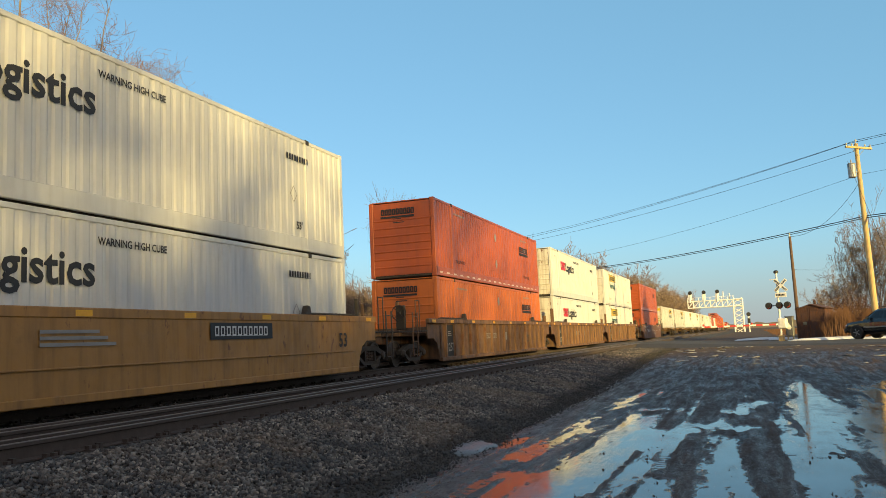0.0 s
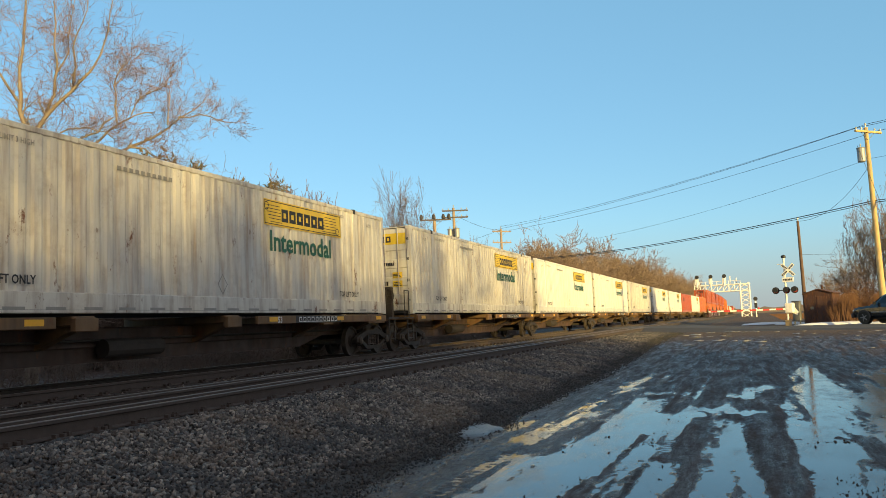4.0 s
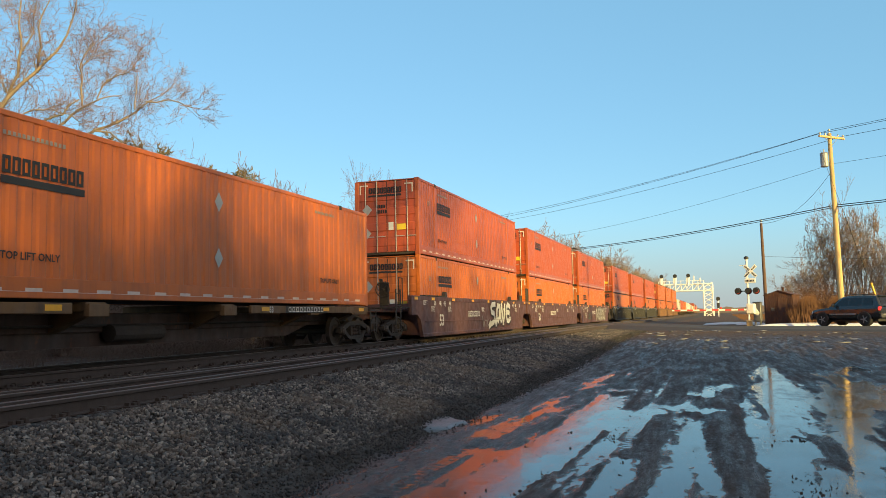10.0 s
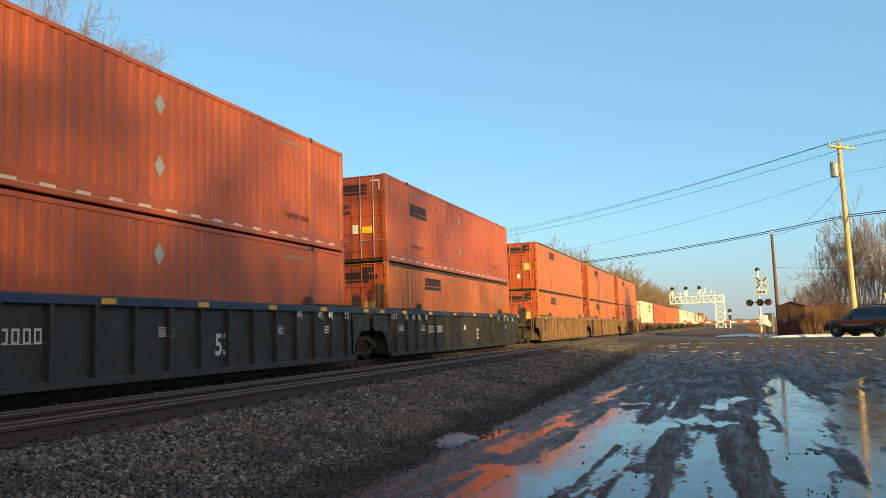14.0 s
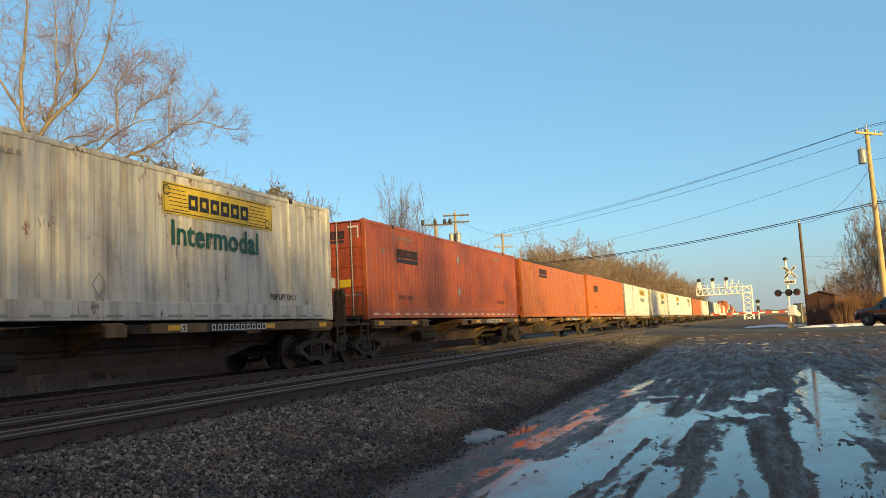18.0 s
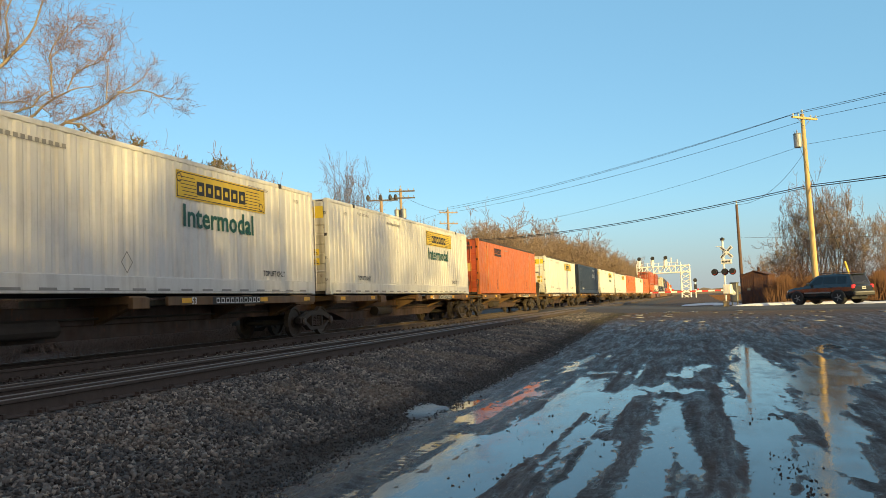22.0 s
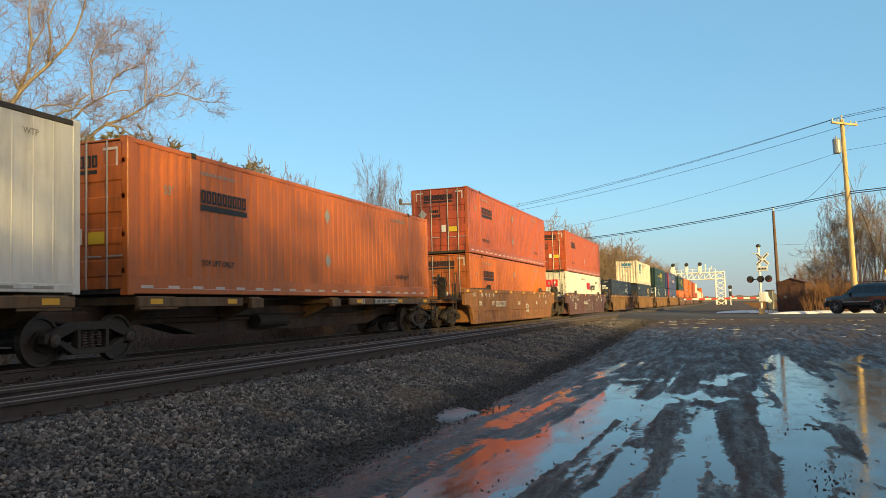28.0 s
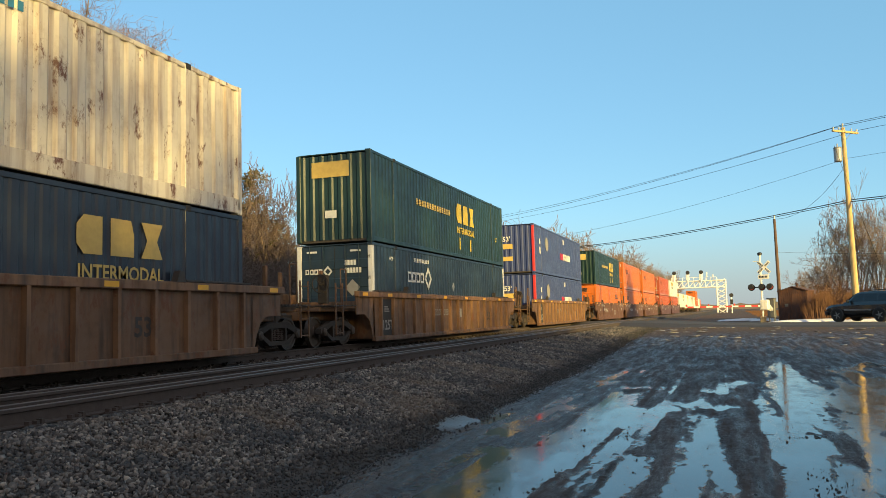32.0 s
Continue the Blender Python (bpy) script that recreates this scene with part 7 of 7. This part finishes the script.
def suv():
    """Rear axle at y = 0, the nose towards +y."""
    root = thing("parked_suv", "dark blue-grey sport utility vehicle waiting at the crossing", "car")
    sec = lambda y, w, lo, belt: (y, [(w * 0.86, lo), (w * 0.97, lo + 0.12), (w, lo + 0.34), (w * 0.985, belt - 0.12), (w * 0.93, belt), (w * 0.4, belt + 0.015)])
    body = loft([sec(-0.98, 0.82, 0.50, 0.98), sec(-0.9, 0.90, 0.40, 1.04), sec(-0.55, 0.935, 0.36, 1.07), sec(0.6, 0.945, 0.34, 1.06), sec(2.0, 0.945, 0.34, 1.04), sec(2.45, 0.94, 0.36, 1.03), sec(3.1, 0.92, 0.38, 0.98), sec(3.5, 0.87, 0.42, 0.90), sec(3.68, 0.76, 0.48, 0.78)])
    part("body", body, car_paint, root)
    cab = lambda y, w, z: (y, [(0.885, 1.03), (0.86, 1.12), (w, z - 0.10), (w - 0.09, z - 0.01), (w * 0.5, z + 0.01)])
    part("cabin", loft([cab(-0.90, 0.80, 1.12), cab(-0.66, 0.72, 1.68), cab(0.2, 0.73, 1.73), cab(1.35, 0.72, 1.71), cab(1.60, 0.70, 1.65), cab(2.35, 0.80, 1.10)]), car_paint, root)
    for sx in (-1, 1):
        for nm, q in (("rear_window", [(-0.50, 1.15), (0.12, 1.15), (0.10, 1.58), (-0.42, 1.56)]), ("door_window", [(0.20, 1.15), (1.02, 1.15), (1.00, 1.59), (0.18, 1.58)]), ("door_window", [(1.10, 1.15), (1.95, 1.15), (1.52, 1.58), (1.08, 1.59)])):
            vs = []
            for y_, z_ in q:
                k = (z_ - 1.12) / 0.5
                vs.append((sx * (0.868 + (0.735 - 0.868) * k), y_, z_))
            vs2 = [(x_ - sx * 0.02, y_, z_) for x_, y_, z_ in vs]
            part(nm, Mesh().add(vs + vs2, [(0, 1, 2, 3), (7, 6, 5, 4), (0, 4, 5, 1), (1, 5, 6, 2), (2, 6, 7, 3), (3, 7, 4, 0)]), tinted, root)
        part("roof_rail", Mesh().path([(sx * 0.62, -0.5, 1.74), (sx * 0.62, -0.4, 1.79), (sx * 0.62, 1.3, 1.79), (sx * 0.62, 1.4, 1.73)], 0.018), cladding, root)
        part("body_moulding", Mesh().bevel_box(*sorted((sx * 0.945, sx * 0.965)), 0.50, 2.28, 0.62, 0.70, 0.006), alloy, root, "pale side moulding")
        part("mirror", Mesh().bevel_box(*sorted((sx * 0.93, sx * 1.14)), 1.88, 1.98, 1.10, 1.26, 0.03), car_paint, root)
        part("tail_lamp", Mesh().bevel_box(*sorted((sx * 0.70, sx * 0.93)), -0.97, -0.86, 0.86, 1.06, 0.02), tail, root, "red tail lamp")
        part("head_lamp", Mesh().bevel_box(*sorted((sx * 0.5, sx * 0.84)), 3.50, 3.62, 0.68, 0.84, 0.03), lamp_glass, root)
        for y_ in (0.4, 1.28):
            part("door_handle", Mesh().bevel_box(*sorted((sx * 0.935, sx * 0.965)), y_, y_ + 0.16, 0.92, 0.955, 0.006), car_paint, root)
        for y_ in (0.0, 2.78):
            part("wheel_arch", Mesh().prism([(y_ + 0.45 * math.cos(a), 0.36 + 0.45 * math.sin(a)) for a in [k * math.pi / 10 for k in range(11)]] + [(y_ + 0.40 * math.cos(a), 0.36 + 0.40 * math.sin(a)) for a in [k * math.pi / 10 for k in range(10, -1, -1)]], *sorted((sx * 0.90, sx * 0.975))), cladding, root)
            part("wheel_well", Mesh().lathe((sx * 0.80, y_, 0.36), "x", [(-0.152, 0.395), (0.152, 0.395)], 18), signal_black, root)
            wh = part("wheel", Mesh().lathe((sx * 0.85, y_, 0.36), "x", [(-0.11, 0.25), (-0.12, 0.33), (-0.08, 0.365), (0.08, 0.365), (0.12, 0.33), (0.11, 0.25)], 22), rubber, root)
            rim = Mesh().lathe((sx * 0.85, y_, 0.36), "x", [(-0.08, 0.24), (0.085 * 1, 0.245), (0.10, 0.25), (0.10, 0.22), (0.05, 0.21), (-0.05, 0.2)], 20)
            for k in range(5):
                a = k * 1.2566
                rim.tube((sx * 0.945, y_, 0.36), (sx * 0.945, y_ + 0.23 * math.cos(a), 0.36 + 0.23 * math.sin(a)), 0.04, 0.03, 6)
            rim.lathe((sx * 0.95, y_, 0.36), "x", [(-0.03, 0.07), (0.03, 0.06)], 12)
            part("rim", rim, alloy, wh)
    part("rear_window", Mesh().add([(-0.62, -0.885, 1.16), (0.62, -0.885, 1.16), (0.55, -0.72, 1.58), (-0.55, -0.72, 1.58)], [(0, 1, 2, 3)]), tinted, root)
    part("windscreen", Mesh().add([(-0.72, 2.31, 1.16), (0.72, 2.31, 1.16), (0.62, 1.70, 1.60), (-0.62, 1.70, 1.60)], [(0, 1, 2, 3)]), tinted, root)
    part("rear_bumper", Mesh().bevel_box(-0.90, 0.90, -1.06, -0.92, 0.44, 0.68, 0.04), cladding, root), part("front_bumper", Mesh().bevel_box(-0.84, 0.84, 3.58, 3.76, 0.36, 0.62, 0.05), cladding, root)
    part("bumper_strip", Mesh().bevel_box(-0.80, 0.80, -1.075, -1.055, 0.60, 0.66, 0.005), alloy, root)
    part("number_plate", Mesh().bevel_box(-0.16, 0.16, -0.995, -0.975, 0.80, 0.95, 0.004), lamp_glass, root)
    mark("plate_mark", bars(6, 0.26, 0.08), signal_black, root, front_at(-0.13, -0.999, 0.835))
    part("spoiler", Mesh().bevel_box(-0.62, 0.62, -0.80, -0.60, 1.66, 1.70, 0.012), car_paint, root), part("rear_wiper", Mesh().tube((0, -0.90, 1.18), (0.35, -0.86, 1.28), 0.01, n=5), signal_black, root)
    part("tow_bar", Mesh().box(-0.05, 0.05, -1.16, -0.95, 0.36, 0.44), signal_black, root), part("underbody", Mesh().bevel_box(-0.7, 0.7, -0.7, 3.3, 0.22, 0.42, 0.03), signal_black, root)
    return root


car_at = suv()
car_at.matrix_basis = pose(9.42, 52.3, 0.53, 0, 0, 44)

# ---- the train: order and running ----
SPEED, SLOWING = 26.417, 0.01292
RUN_TIMES = [2.0 * k for k in range(17)]


def on_line(s, t, z):
    """The pose at t of what stands with its front at the mark s of the train."""
    y = s - (SPEED * t - SLOWING * t * t / 2) + 8
    return pose(FAR_X + bend(y), y, z, 0, 0, heading(y)) @ pose(0, -8, 0)


def fetch(key, build):
    """The first of a kind is built, the rest are copies."""
    if key not in FIRST:
        FIRST[key] = build()
        return FIRST[key]
    return copy_thing(FIRST[key], Matrix())


FIRST = {}
MOVING = []
SO, SR, JD, JN = "sch_org_door", "sch_red_door", "jbh_door", "jbh_nose"
SN, RN, OLD, FN, RF = "sch_org_nose", "sch_red_nose", "sch_old_door", "sch_far_nose", "sch_red_far"
TRAIN = [  # mark, wagon, front and rear joint, containers from the foot up
    (3.93, "ochre", "cc", ("xpo_nose", "xpo_nose")), (27.47, "tan", "ca", (FN, RF)), (47.2, "tan", "aa", ("xpo_nose", "xpo_nose")), (66.75, "tan", "ac", (JN, JN)), (90.2, "brown", "cc", (RF, RF)),
    (111.67, "spine", "cc", ("jbh_rust_door",)), (129.98, "spine", "ca", ("jbh_rust_door",)), (147.24, "spine", "aa", (JD,)), (164.6, "spine", "aa", (JD,)), (181.9, "spine", "ac", ("jbh_rust_door",)),
    (200.5, "spine", "cc", (JD,)), (218.95, "spine", "ca", (JD,)), (236.2, "spine", "aa", (SR,)), (253.5, "spine", "aa", (JD,)), (270.8, "spine", "ac", (SO,)),
    (291.9, "maroon1", "ca", (SO, SR)), (311.3, "maroon", "aa", (SO, SR)), (330.7, "maroon2", "ac", (SO, SR)), (354.08, "blue", "ca", (OLD, SR)), (373.5, "blue", "aa", (SR, RN)), (392.9, "blue", "ac", (OLD, SR)),
    (416.3, "tan", "ca", (OLD, OLD)), (435.7, "tan", "aa", (OLD, OLD)), (455.0, "tan", "ac", (SR, OLD)),
    (476.05, "spine", "cc", ("jbh_rust_door",)), (494.35, "spine", "ca", (SR,)), (511.65, "spine", "aa", (OLD,)), (528.9, "spine", "aa", (SO,)), (546.15, "spine", "ac", (JD,)),
    (564.6, "spine", "cc", ("jbh_rust_door",)), (583.0, "spine", "ca", (JD,)), (600.25, "spine", "ac", (JD,)), (618.8, "spine", "cc", (OLD,)), (639.4, "spine1", "cc", ("jbh_reefer",)), (658.2, "spine", "cc", ("umx_door",)),
    (676.5, "spine", "cc", (JD,)), (694.7, "spine", "ca", ("jbh_reefer",)), (712.0, "spine", "aa", (SO,)), (729.3, "spine", "aa", ("jbh_reefer",)), (746.6, "spine", "ac", (SO,)),
    (768.0, "rust", "cc", (SO, SR)), (791.35, "maroon3", "cc", ("xpo_door", SR)), (814.85, "tan", "cc", ("umx_door",)), (838.26, "tan", "cc", ("csx_navy", "csx_cream")), (861.64, "tan", "cc", ("umx_white_door", "csx_green")),
    (885.02, "tan", "cc", ("hub_blue", "hub_blue")), (908.4, "brown", "ca", (FN, "csx_green")), (927.8, "brown", "aa", (SO, SO)), (947.2, "brown", "ac", (SO, SO)), (970.6, "maroon", "ca", (SR, SR)), (990.0, "maroon", "ac", (SR, JN)),
    (1011.4, "spine", "ca", (JD,)), (1028.7, "spine", "aa", (JD,)), (1046.0, "spine", "aa", (JD,)), (1063.3, "spine", "ac", (JD,)), (1084.0, "brown", "cc", (FN, FN)), (1107.0, "spine", "ca", (JD,)), (1124.3, "spine", "ac", (SO,)),
]
for s, wagon, ends, load in TRAIN:
    if wagon.startswith("spine"):
        car = fetch((wagon, ends), lambda: spine_car(*ends, wagon == "spine1"))
    else:
        style, job = wagon.rstrip("123"), int(wagon[-1]) if wagon[-1].isdigit() else 0
        car = fetch((wagon, ends), lambda: well_car(style, *ends, job))
    MOVING.append((car, s, RAIL))
    foot = 1.165 if wagon.startswith("spine") else 0.22
    for kind in load:
        MOVING.append((fetch(kind, lambda: container(kind)), s, RAIL + foot))
        foot += H + 0.012


def motions():
    for ob, s, z in MOVING:
        walk(ob, [(t, on_line(s, t, z)) for t in RUN_TIMES])


motions()
